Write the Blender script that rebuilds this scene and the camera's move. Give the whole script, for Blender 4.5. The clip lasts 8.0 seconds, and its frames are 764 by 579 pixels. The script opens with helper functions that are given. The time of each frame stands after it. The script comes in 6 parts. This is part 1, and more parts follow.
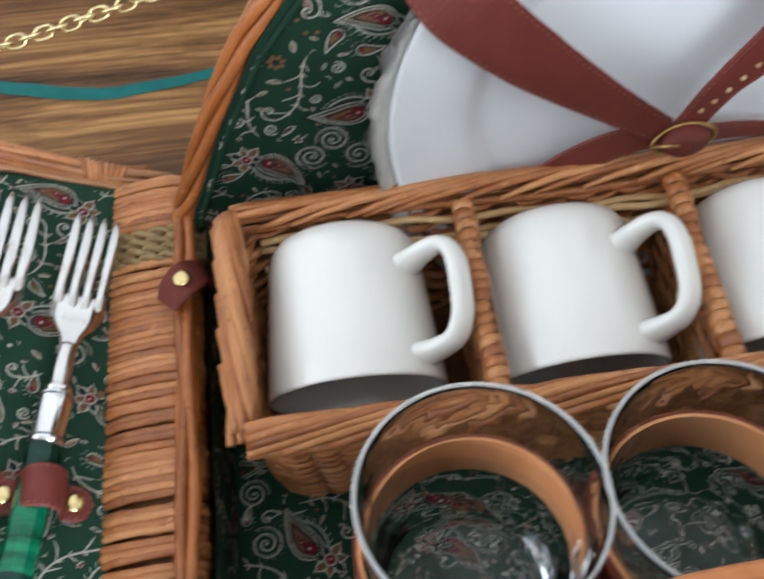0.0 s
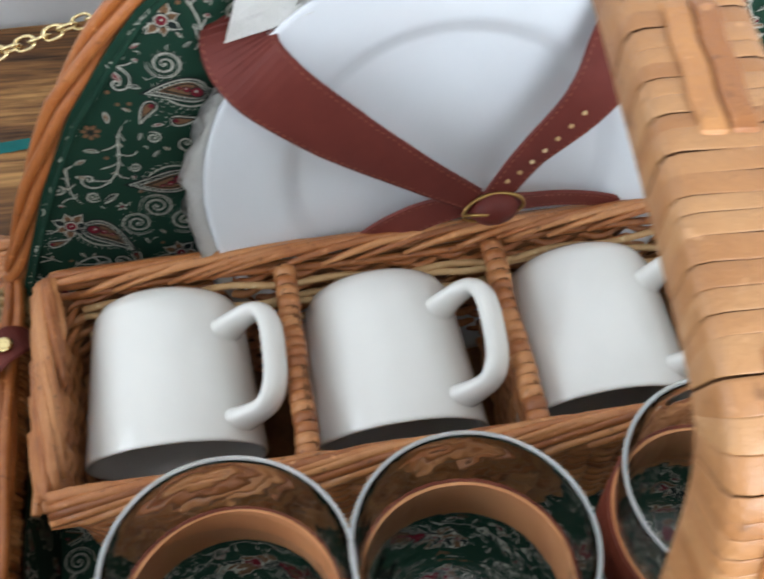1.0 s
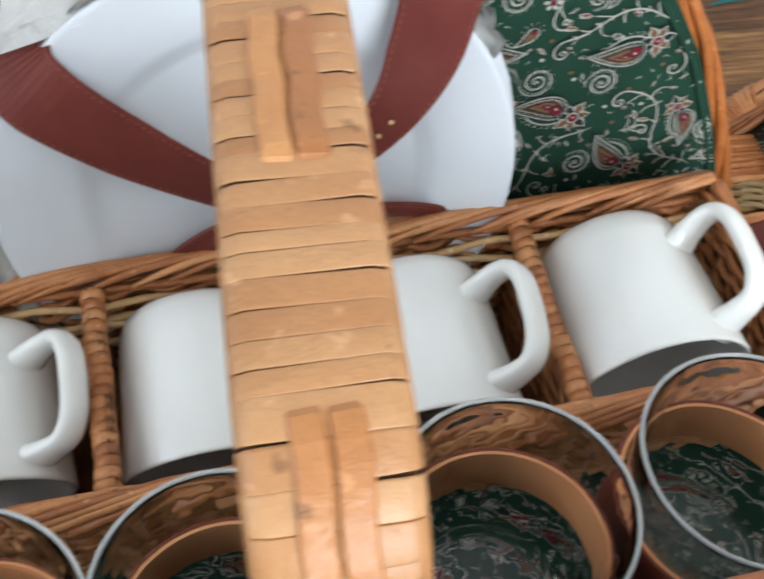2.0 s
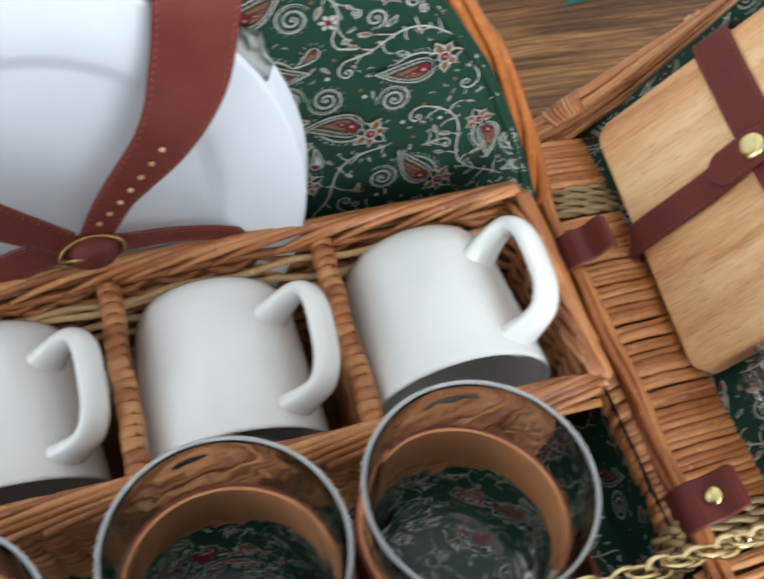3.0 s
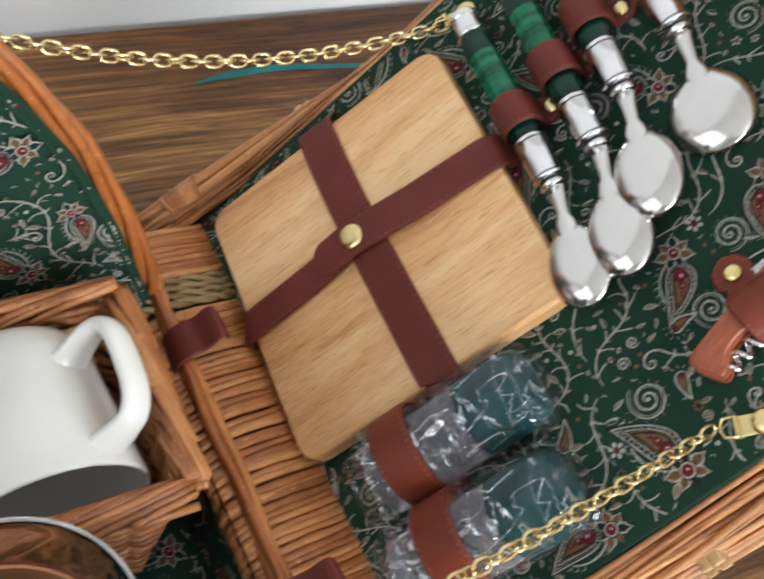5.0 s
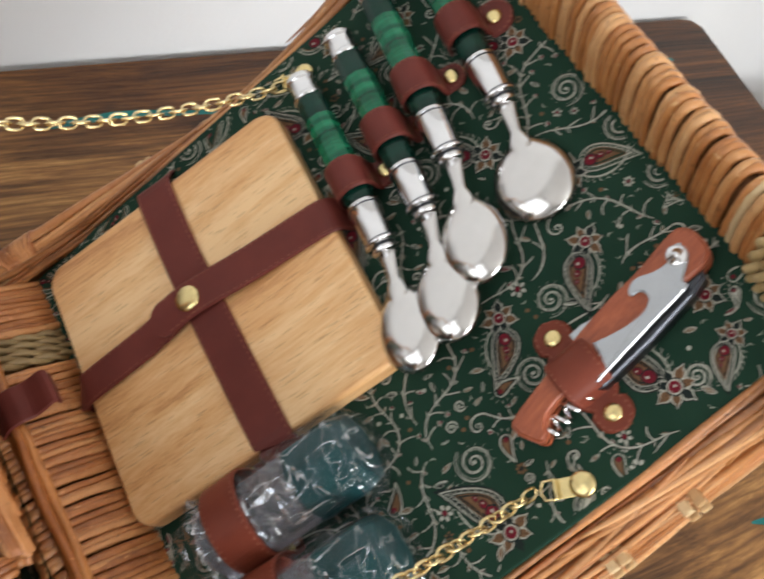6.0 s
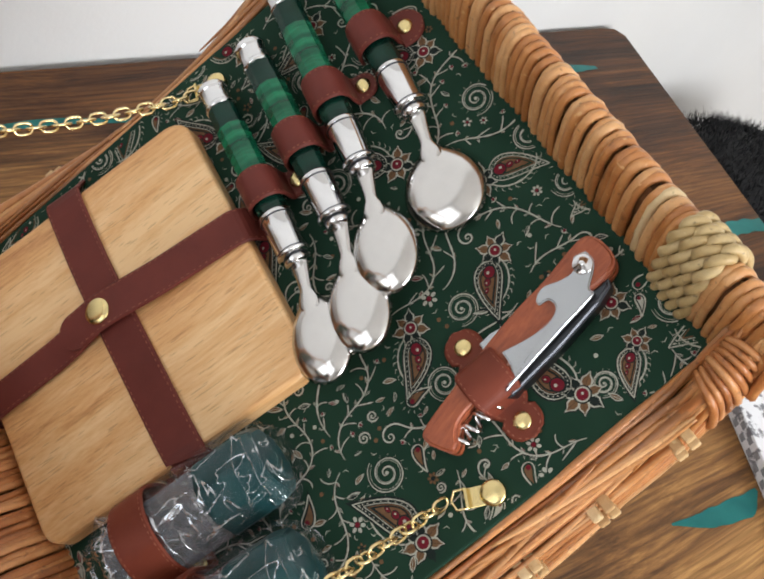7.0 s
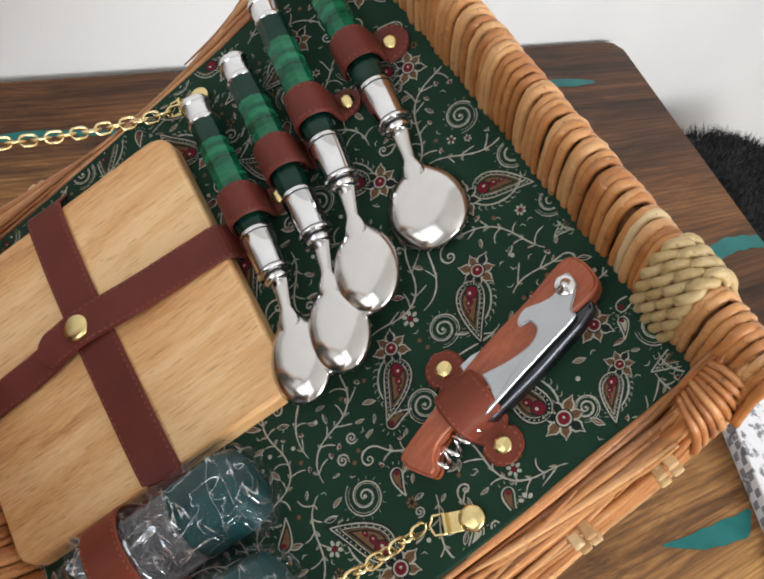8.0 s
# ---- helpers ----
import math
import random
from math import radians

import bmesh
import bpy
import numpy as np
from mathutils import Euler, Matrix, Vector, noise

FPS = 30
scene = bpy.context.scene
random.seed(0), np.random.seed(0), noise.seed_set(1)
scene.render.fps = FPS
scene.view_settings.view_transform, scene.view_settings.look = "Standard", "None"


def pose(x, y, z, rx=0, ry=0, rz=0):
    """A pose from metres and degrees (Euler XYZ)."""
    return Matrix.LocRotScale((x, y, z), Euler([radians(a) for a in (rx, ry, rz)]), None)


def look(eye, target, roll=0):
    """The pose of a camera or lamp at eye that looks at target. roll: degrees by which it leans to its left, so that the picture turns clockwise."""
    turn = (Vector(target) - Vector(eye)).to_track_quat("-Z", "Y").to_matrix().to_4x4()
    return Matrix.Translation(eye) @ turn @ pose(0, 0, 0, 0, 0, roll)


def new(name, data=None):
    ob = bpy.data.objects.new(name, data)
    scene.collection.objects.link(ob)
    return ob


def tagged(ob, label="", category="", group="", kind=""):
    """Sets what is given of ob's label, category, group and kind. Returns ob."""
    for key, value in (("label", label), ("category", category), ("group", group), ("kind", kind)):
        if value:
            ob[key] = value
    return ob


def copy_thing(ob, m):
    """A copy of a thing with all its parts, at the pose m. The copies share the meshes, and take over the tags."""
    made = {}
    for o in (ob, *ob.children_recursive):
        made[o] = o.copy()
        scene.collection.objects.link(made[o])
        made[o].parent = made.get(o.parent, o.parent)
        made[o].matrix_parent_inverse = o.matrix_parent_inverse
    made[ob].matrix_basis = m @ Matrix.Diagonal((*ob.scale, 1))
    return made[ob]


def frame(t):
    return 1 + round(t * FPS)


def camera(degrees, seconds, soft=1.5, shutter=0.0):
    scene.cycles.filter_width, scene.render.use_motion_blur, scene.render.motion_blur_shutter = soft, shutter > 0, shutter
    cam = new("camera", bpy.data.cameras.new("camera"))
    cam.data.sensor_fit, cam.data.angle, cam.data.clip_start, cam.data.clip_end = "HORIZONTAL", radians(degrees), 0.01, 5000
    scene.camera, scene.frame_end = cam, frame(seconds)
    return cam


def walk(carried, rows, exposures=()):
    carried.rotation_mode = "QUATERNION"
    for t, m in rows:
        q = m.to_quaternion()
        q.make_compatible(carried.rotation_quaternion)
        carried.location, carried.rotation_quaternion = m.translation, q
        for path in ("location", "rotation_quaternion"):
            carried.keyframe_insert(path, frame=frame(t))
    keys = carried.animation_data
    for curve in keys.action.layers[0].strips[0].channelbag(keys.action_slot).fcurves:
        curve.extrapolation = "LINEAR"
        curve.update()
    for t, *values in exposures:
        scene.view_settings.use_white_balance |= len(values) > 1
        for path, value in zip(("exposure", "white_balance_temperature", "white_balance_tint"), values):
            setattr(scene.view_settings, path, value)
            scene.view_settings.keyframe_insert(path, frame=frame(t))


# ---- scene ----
cam = camera(41.10, 8.0, soft=2.05, shutter=0.6)
# seconds, eye, target, roll
PATH = [
    (0, (-0.18436, -0.22370, 0.52131), (-0.15690, 0.05496, 0.10707), -1.513),
    (0.5, (-0.15588, -0.22947, 0.52878), (-0.10979, 0.06193, 0.12510), 1.203),
    (1, (-0.12397, -0.22862, 0.53394), (-0.06514, 0.06426, 0.13299), 2.964),
    (1.5, (-0.09217, -0.22774, 0.53400), (-0.02146, 0.06397, 0.13411), 4.207),
    (2, (-0.06002, -0.22133, 0.52322), (0.02801, 0.06768, 0.12482), 5.715),
    (2.2, (-0.05202, -0.22433, 0.52722), (0.04611, 0.06293, 0.12991), 6.541),
    (3.3, (0.04138, -0.22600, 0.54135), (0.15273, 0.05017, 0.13969), 7.177),
    (3.5, (0.04535, -0.22361, 0.54508), (0.16888, 0.04960, 0.14497), 8.643),
    (4, (0.06126, -0.22280, 0.54189), (0.21925, 0.04431, 0.14986), 12.940),
    (4.5, (0.07234, -0.22128, 0.54528), (0.27352, 0.03789, 0.16799), 18.405),
    (5, (0.08041, -0.22075, 0.55073), (0.32205, 0.02724, 0.19002), 22.895),
    (5.2, (0.07870, -0.21805, 0.55319), (0.33360, 0.02703, 0.19969), 24.855),
    (6.3, (0.11437, -0.22120, 0.58004), (0.41572, 0.00303, 0.25003), 28.293),
    (6.5, (0.11614, -0.22315, 0.58074), (0.42489, -0.00289, 0.25492), 29.002),
    (7, (0.11846, -0.22416, 0.57997), (0.43151, -0.00692, 0.25623), 29.482),
    (7.5, (0.12412, -0.22261, 0.58119), (0.43810, -0.00131, 0.26112), 29.441),
    (8, (0.13307, -0.22335, 0.58214), (0.44559, -0.00149, 0.26103), 29.527),
]
walk(cam, [(t, look(eye, target, roll)) for t, eye, target, roll in PATH], [(0.0, 0.32, 6500, 11), (1.0, 0.17, 6500, 11), (2.0, 0.10, 6450, 10), (3.5, 0.10, 6450, 10), (4.5, -0.04, 6650, 10), (5.0, -0.14, 6900, 12), (6.5, -0.20, 7250, 15), (8.0, -0.24, 7250, 15)])

# ---- small helpers of this scene ----
def link(ob, parent=None):
    if parent is not None:
        ob.parent = parent
    return ob


def part(name, bm, material, parent=None, label="", smooth=False):
    """One bmesh becomes one mesh object, under a thing or a part."""
    me = bpy.data.meshes.new(name)
    bm.to_mesh(me)
    bm.free()
    if smooth:
        me.polygons.foreach_set("use_smooth", [True] * len(me.polygons))
    if material is not None:
        me.materials.append(material)
    ob = link(new(name, me), parent)
    return tagged(ob, label) if label else ob


def share(name, me, m, parent):
    """Another object on the same mesh, at the pose m under its parent."""
    ob = link(new(name, me), parent)
    ob.matrix_basis = m
    return ob


def thing(name, label, category, m=None, group="", kind=""):
    ob = new(name)
    ob.empty_display_size = 0.02
    if m is not None:
        ob.matrix_basis = m
    return tagged(ob, label, category, group, kind)


def box(bm, x0, x1, y0, y1, z0, z1, bevel=0.0, seg=2):
    r = bmesh.ops.create_cube(bm, size=1.0)
    bmesh.ops.scale(bm, vec=(x1 - x0, y1 - y0, z1 - z0), verts=r["verts"])
    bmesh.ops.translate(bm, vec=((x0 + x1) / 2, (y0 + y1) / 2, (z0 + z1) / 2), verts=r["verts"])
    if bevel:
        es = list({e for v in r["verts"] for e in v.link_edges})
        bmesh.ops.bevel(bm, geom=es, offset=bevel, segments=seg, profile=0.6, affect="EDGES")
    return bm


def tube(bm, pts, r, seg=7, flat=1.0, up=None, closed=False, ends=True):
    """A rod along points; r one radius or one a point; flat: height over width, measured along up."""
    pts = [Vector(p) for p in pts]
    n = len(pts)
    rs = r if isinstance(r, (list, tuple)) else [r] * n
    rings = []
    ref = Vector(up) if up is not None else None
    for i in range(n):
        if closed:
            d = pts[(i + 1) % n] - pts[i - 1]
        else:
            d = pts[min(i + 1, n - 1)] - pts[max(i - 1, 0)]
        if d.length < 1e-9:
            d = Vector((0, 0, 1))
        d.normalize()
        if ref is None:
            ref = Vector((0, 0, 1)) if abs(d.z) < 0.9 else Vector((1, 0, 0))
        b = ref - d * ref.dot(d)
        if b.length < 1e-6:
            b = d.orthogonal()
        b.normalize()
        if up is None:
            ref = b
        a = b.cross(d)
        ring = []
        for k in range(seg):
            w = 2 * math.pi * k / seg
            ring.append(bm.verts.new(pts[i] + a * (rs[i] * math.cos(w)) + b * (rs[i] * flat * math.sin(w))))
        rings.append(ring)
    for i in range(n if closed else n - 1):
        p, q = rings[i], rings[(i + 1) % n]
        for k in range(seg):
            bm.faces.new((p[k], p[(k + 1) % seg], q[(k + 1) % seg], q[k]))
    if ends and not closed:
        bm.faces.new(rings[0][::-1])
        bm.faces.new(rings[-1])
    return bm


def ribbon(bm, pts, width, thick, side=None, normals=None):
    """A flat strap of a rectangular section with softened edges along points; normals one a point."""
    pts = [Vector(p) for p in pts]
    n = len(pts)
    ws = width if isinstance(width, (list, tuple)) else [width] * n
    rings = []
    for i in range(n):
        d = (pts[min(i + 1, n - 1)] - pts[max(i - 1, 0)]).normalized()
        nn = Vector(normals[i] if isinstance(normals, list) else normals)
        nn = (nn - d * nn.dot(d)).normalized()
        s = d.cross(nn)
        h, t, e = ws[i] / 2, thick / 2, min(thick * 0.45, ws[i] * 0.2)
        prof = ((-h, -t + e), (-h, t - e), (-h + e, t), (h - e, t), (h, t - e), (h, -t + e), (h - e, -t), (-h + e, -t))
        rings.append([bm.verts.new(pts[i] + s * a + nn * b) for a, b in prof])
    for p, q in zip(rings, rings[1:]):
        for k in range(8):
            bm.faces.new((p[k], p[(k + 1) % 8], q[(k + 1) % 8], q[k]))
    bm.faces.new(rings[0][::-1])
    bm.faces.new(rings[-1])
    bmesh.ops.recalc_face_normals(bm, faces=bm.faces)
    return bm


def lathe(bm, prof, seg=40, m=None):
    """Turns a profile of (radius, height) round z."""
    rings = []
    for r, z in prof:
        if r < 1e-6:
            rings.append([bm.verts.new((0, 0, z))])
        else:
            rings.append([bm.verts.new((r * math.cos(2 * math.pi * k / seg), r * math.sin(2 * math.pi * k / seg), z)) for k in range(seg)])
    for p, q in zip(rings, rings[1:]):
        for k in range(seg):
            k2 = (k + 1) % seg
            if len(p) == 1 and len(q) == 1:
                continue
            if len(p) == 1:
                bm.faces.new((p[0], q[k2], q[k]))
            elif len(q) == 1:
                bm.faces.new((p[k], p[k2], q[0]))
            else:
                bm.faces.new((p[k], p[k2], q[k2], q[k]))
    if m is not None:
        bmesh.ops.transform(bm, matrix=m, verts=[v for ring in rings for v in ring])
    return bm


def smoothline(ctrl, n):
    """n points on a smooth curve through control points."""
    c = [Vector(p) for p in ctrl]
    c = [c[0] * 2 - c[1]] + c + [c[-1] * 2 - c[-2]]
    out = []
    m = len(c) - 3
    for i in range(n):
        x = i / (n - 1) * m
        k = min(int(x), m - 1)
        t = x - k
        p0, p1, p2, p3 = c[k:k + 4]
        out.append(0.5 * (2 * p1 + (p2 - p0) * t + (2 * p0 - 5 * p1 + 4 * p2 - p3) * t * t + (3 * p1 - p0 - 3 * p2 + p3) * t ** 3))
    return out


def crisp(prof, d=0.00016):
    """Adds a point close to each side of every corner of a profile, so that turned edges stay sharp."""
    out = [prof[0]]
    for a, b, c in zip(prof, prof[1:], prof[2:]):
        for q in (a, c):
            ln = math.hypot(q[0] - b[0], q[1] - b[1])
            k = min(0.4, d / ln)
            out.append((b[0] + (q[0] - b[0]) * k, b[1] + (q[1] - b[1]) * k))
    return out + [prof[-1]]

# ---- world, window light ----
world = bpy.data.worlds.new("world")
scene.world = world
world.use_nodes = True
wn = world.node_tree
sky = wn.nodes.new("ShaderNodeTexSky")
sky.sky_type = "NISHITA"
sky.sun_disc = False
sky.sun_elevation = radians(35)
sky.sun_rotation = radians(200)
wn.links.new(sky.outputs[0], wn.nodes["Background"].inputs[0])
wn.nodes["Background"].inputs[1].default_value = 0.1


def window_lamp(name, eye, target, w, h, power, colour):
    """The sky's light that comes in through a window's opening."""
    data = bpy.data.lights.new(name, "AREA")
    data.shape, data.size, data.size_y, data.energy, data.color = "RECTANGLE", w, h, power, colour
    ob = new(name, data)
    ob.matrix_world = look(eye, target)
    return ob


# room: x -1.75..2.6, y -2.6..wall, floor 0.75 m under the table top
FLOOR, CEIL = -0.76, 1.75
window_lamp("window_light_left", (-1.70, -0.55, 0.92), (0.0, -0.55, 0.80), 1.5, 1.2, 16, (0.83, 0.92, 1.0))
window_lamp("window_light_front", (0.75, -2.55, 0.92), (0.75, 0.0, 0.80), 1.5, 1.2, 108, (0.83, 0.92, 1.0))
scene.view_settings.exposure = 0.0

# ---- materials ----
def material(name, rough=0.6, metal=0.0, coat=0.0, spec=0.5):
    m = bpy.data.materials.new(name)
    m.use_nodes = True
    nt = m.node_tree
    b = nt.nodes["Principled BSDF"]
    b.inputs["Roughness"].default_value = rough
    b.inputs["Metallic"].default_value = metal
    b.inputs["Coat Weight"].default_value = coat
    b.inputs["Specular IOR Level"].default_value = spec
    return m, nt, b


def node(nt, kind, **kw):
    n = nt.nodes.new(kind)
    for k, v in kw.items():
        if k in n.inputs:
            n.inputs[k].default_value = v
    return n


def coords(nt, scale=(1, 1, 1), kind="Object", rot=(0, 0, 0)):
    tc = nt.nodes.new("ShaderNodeTexCoord")
    mp = nt.nodes.new("ShaderNodeMapping")
    mp.inputs["Scale"].default_value = scale
    mp.inputs["Rotation"].default_value = rot
    nt.links.new(tc.outputs[kind], mp.inputs["Vector"])
    return mp.outputs["Vector"]


def noise_tex(nt, vec, scale, detail=4.0, rough=0.55, dist=0.0):
    n = node(nt, "ShaderNodeTexNoise", Scale=scale, Detail=detail, Roughness=rough, Distortion=dist)
    nt.links.new(vec, n.inputs["Vector"])
    return n.outputs["Fac"]


def ramp(nt, fac, stops):
    r = nt.nodes.new("ShaderNodeValToRGB")
    e = r.color_ramp.elements
    while len(e) < len(stops):
        e.new(0.5)
    for el, (p, c) in zip(e, stops):
        el.position, el.color = p, (*c, 1)
    nt.links.new(fac, r.inputs["Fac"])
    return r.outputs["Color"]


def mix(nt, fac, a, b, blend="MIX"):
    n = nt.nodes.new("ShaderNodeMix")
    n.data_type, n.blend_type = "RGBA", blend
    for sock, v in ((n.inputs[0], fac), (n.inputs[6], a), (n.inputs[7], b)):
        if isinstance(v, (int, float)):
            sock.default_value = v
        elif isinstance(v, tuple):
            sock.default_value = (*v, 1)
        else:
            nt.links.new(v, sock)
    return n.outputs[2]


def maths(nt, op, a, b=0.0):
    n = nt.nodes.new("ShaderNodeMath")
    n.operation = op
    for sock, v in zip(n.inputs, (a, b)):
        if isinstance(v, (int, float)):
            sock.default_value = v
        else:
            nt.links.new(v, sock)
    return n.outputs[0]


def bump(nt, b, height, strength, dist):
    n = node(nt, "ShaderNodeBump", Strength=strength, Distance=dist)
    nt.links.new(height, n.inputs["Height"])
    nt.links.new(n.outputs[0], b.inputs["Normal"])


def wicker_material(name, dark, mid, light, rough=0.42, island=False):
    """Peeled willow: each rod its own tone, fine fibres, darker scuffs and specks, a worn varnish."""
    m, nt, b = material(name, rough, coat=0.15)
    b.inputs["Coat Roughness"].default_value = 0.28
    if island:
        own = nt.nodes.new("ShaderNodeNewGeometry").outputs["Random Per Island"]
    else:
        own = nt.nodes.new("ShaderNodeObjectInfo").outputs["Random"]
    vec = coords(nt)
    grain = noise_tex(nt, vec, 520, 4, 0.7)
    blot = noise_tex(nt, vec, 75, 4, 0.65, 0.6)
    speck = noise_tex(nt, vec, 230, 2, 0.5)
    tone = maths(nt, "ADD", maths(nt, "MULTIPLY", own, 0.50), maths(nt, "MULTIPLY", blot, 0.62))
    col = ramp(nt, tone, [(0.18, dark), (0.50, mid), (0.86, light)])
    col = mix(nt, maths(nt, "MULTIPLY", grain, 0.42), col, tuple(v * 0.50 for v in mid), "MIX")
    spots = ramp(nt, speck, [(0.0, (0, 0, 0)), (0.66, (0, 0, 0)), (0.72, (1, 1, 1)), (1.0, (1, 1, 1))])
    col = mix(nt, maths(nt, "MULTIPLY", spots, 0.55), col, tuple(v * 0.35 for v in dark), "MIX")
    pale = ramp(nt, speck, [(0.0, (1, 1, 1)), (0.27, (1, 1, 1)), (0.34, (0, 0, 0)), (1.0, (0, 0, 0))])
    col = mix(nt, maths(nt, "MULTIPLY", pale, 0.45), col, tuple(min(0.85, v * 1.25 + 0.04) for v in light), "MIX")
    nt.links.new(col, b.inputs["Base Color"])
    rr = maths(nt, "ADD", maths(nt, "MULTIPLY", blot, 0.34), rough - 0.17)
    nt.links.new(rr, b.inputs["Roughness"])
    bump(nt, b, maths(nt, "ADD", grain, maths(nt, "MULTIPLY", blot, 2.0)), 0.5, 0.0007)
    return m


M_LIDW = wicker_material("golden_willow", (0.34, 0.110, 0.030), (0.60, 0.245, 0.078), (0.78, 0.44, 0.20))
M_WICK = wicker_material("peeled_willow", (0.20, 0.055, 0.014), (0.44, 0.150, 0.043), (0.66, 0.300, 0.115))
M_RIM = wicker_material("orange_willow_rim", (0.22, 0.058, 0.012), (0.41, 0.122, 0.026), (0.58, 0.225, 0.066))
M_CANE = wicker_material("cane_strip", (0.36, 0.145, 0.047), (0.47, 0.215, 0.080), (0.55, 0.29, 0.125), 0.46)
M_STRIP = wicker_material("long_cane_strip", (0.31, 0.105, 0.030), (0.46, 0.180, 0.054), (0.57, 0.26, 0.090), 0.38)
M_CANED = wicker_material("brown_cane_strip", (0.19, 0.062, 0.020), (0.31, 0.120, 0.042), (0.44, 0.195, 0.078), 0.34)
M_PALE = wicker_material("pale_cut_willow", (0.46, 0.25, 0.10), (0.64, 0.41, 0.19), (0.76, 0.58, 0.34), 0.55)
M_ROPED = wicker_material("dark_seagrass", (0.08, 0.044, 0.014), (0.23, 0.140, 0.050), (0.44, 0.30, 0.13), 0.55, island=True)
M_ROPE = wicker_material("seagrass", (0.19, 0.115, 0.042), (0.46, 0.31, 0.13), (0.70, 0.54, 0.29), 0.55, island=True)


def leather_material(name, base, light):
    m, nt, b = material(name, 0.5, spec=0.22)
    vec = coords(nt)
    big = noise_tex(nt, vec, 28, 4, 0.6)
    vor = node(nt, "ShaderNodeTexVoronoi", Scale=900)
    nt.links.new(vec, vor.inputs["Vector"])
    nt.links.new(ramp(nt, big, [(0.3, base), (0.75, light)]), b.inputs["Base Color"])
    nt.links.new(maths(nt, "ADD", maths(nt, "MULTIPLY", big, 0.25), 0.38), b.inputs["Roughness"])
    bump(nt, b, maths(nt, "ADD", maths(nt, "MULTIPLY", vor.outputs["Distance"], 0.5), big), 0.25, 0.0004)
    return m


M_LEA = leather_material("brown_leather", (0.112, 0.022, 0.0165), (0.165, 0.035, 0.026))
M_LEAO = leather_material("saddle_leather", (0.145, 0.029, 0.016), (0.205, 0.045, 0.023))
M_LEAT = leather_material("tan_leather_inside", (0.68, 0.26, 0.105), (0.78, 0.37, 0.165))
M_THREAD, nt, b = material("brown_thread", 0.7)
b.inputs["Base Color"].default_value = (0.30, 0.10, 0.06, 1)
M_EDGE, nt, b = material("raw_leather_edge", 0.75)
b.inputs["Base Color"].default_value = (0.42, 0.22, 0.11, 1)


def cloth_material():
    m, nt, b = material("green_cotton", 0.85, spec=0.2)
    vec = coords(nt)
    big = noise_tex(nt, vec, 18, 3, 0.5)
    wv = node(nt, "ShaderNodeTexWave", Scale=520.0, Distortion=0.5)
    nt.links.new(vec, wv.inputs["Vector"])
    nt.links.new(ramp(nt, big, [(0.3, (0.0070, 0.031, 0.0180)), (0.7, (0.0110, 0.042, 0.0248))]), b.inputs["Base Color"])
    bump(nt, b, maths(nt, "ADD", maths(nt, "MULTIPLY", wv.outputs["Fac"], 0.15), big), 0.3, 0.0012)
    return m


M_GREEN = cloth_material()


def plain_ink(name, c):
    m, nt, b = material(name, 0.85, spec=0.2)
    n = noise_tex(nt, coords(nt), 350, 3)
    nt.links.new(ramp(nt, n, [(0.25, tuple(v * 0.7 for v in c)), (0.7, c)]), b.inputs["Base Color"])
    return m


INKS = [plain_ink("cream_print", (0.45, 0.45, 0.38)), plain_ink("red_print", (0.16, 0.010, 0.020)), plain_ink("tan_print", (0.17, 0.088, 0.043)),
        plain_ink("black_print", (0.012, 0.02, 0.018))]


def ceramic(name, c, rough):
    m, nt, b = material(name, rough, coat=0.5)
    b.inputs["Coat Roughness"].default_value = 0.08
    n = noise_tex(nt, coords(nt), 30, 3)
    nt.links.new(ramp(nt, n, [(0.3, tuple(v * 0.97 for v in c)), (0.7, c)]), b.inputs["Base Color"])
    bump(nt, b, n, 0.04, 0.002)
    return m


M_MUG = ceramic("ivory_glaze", (0.83, 0.82, 0.775), 0.16)
M_PLATE = ceramic("white_glaze", (0.72, 0.745, 0.775), 0.14)


def glass_material(name, colour, rough=0.0, ior=1.45):
    m, nt, b = material(name, rough)
    b.inputs["Base Color"].default_value = (*colour, 1)
    b.inputs["Transmission Weight"].default_value = 1.0
    b.inputs["IOR"].default_value = ior
    return m


M_GLASS = glass_material("clear_glass", (0.905, 0.915, 0.91), 0.0, 1.30)
wob = noise_tex(M_GLASS.node_tree, coords(M_GLASS.node_tree, (1, 1, 0.6)), 55, 2, 0.4)
bump(M_GLASS.node_tree, M_GLASS.node_tree.nodes["Principled BSDF"], wob, 0.45, 0.005)
M_JARGLASS = glass_material("clear_acrylic", (0.72, 0.72, 0.77), 0.05)
M_JARGLASS.node_tree.nodes["Principled BSDF"].inputs["Transmission Weight"].default_value = 0.86


def green_resin():
    """Emerald acrylic with faint darker bands across its length."""
    m, nt, b = material("green_acrylic", 0.12, coat=0.1, spec=0.3)
    b.inputs["Transmission Weight"].default_value = 0.35
    b.inputs["IOR"].default_value = 1.42
    n = noise_tex(nt, coords(nt, (0.4, 3.0, 0.4)), 60, 3, 0.5, 0.6)
    nt.links.new(ramp(nt, n, [(0.30, (0.001, 0.090, 0.045)), (0.5, (0.002, 0.165, 0.080)), (0.72, (0.006, 0.28, 0.135))]), b.inputs["Base Color"])
    return m


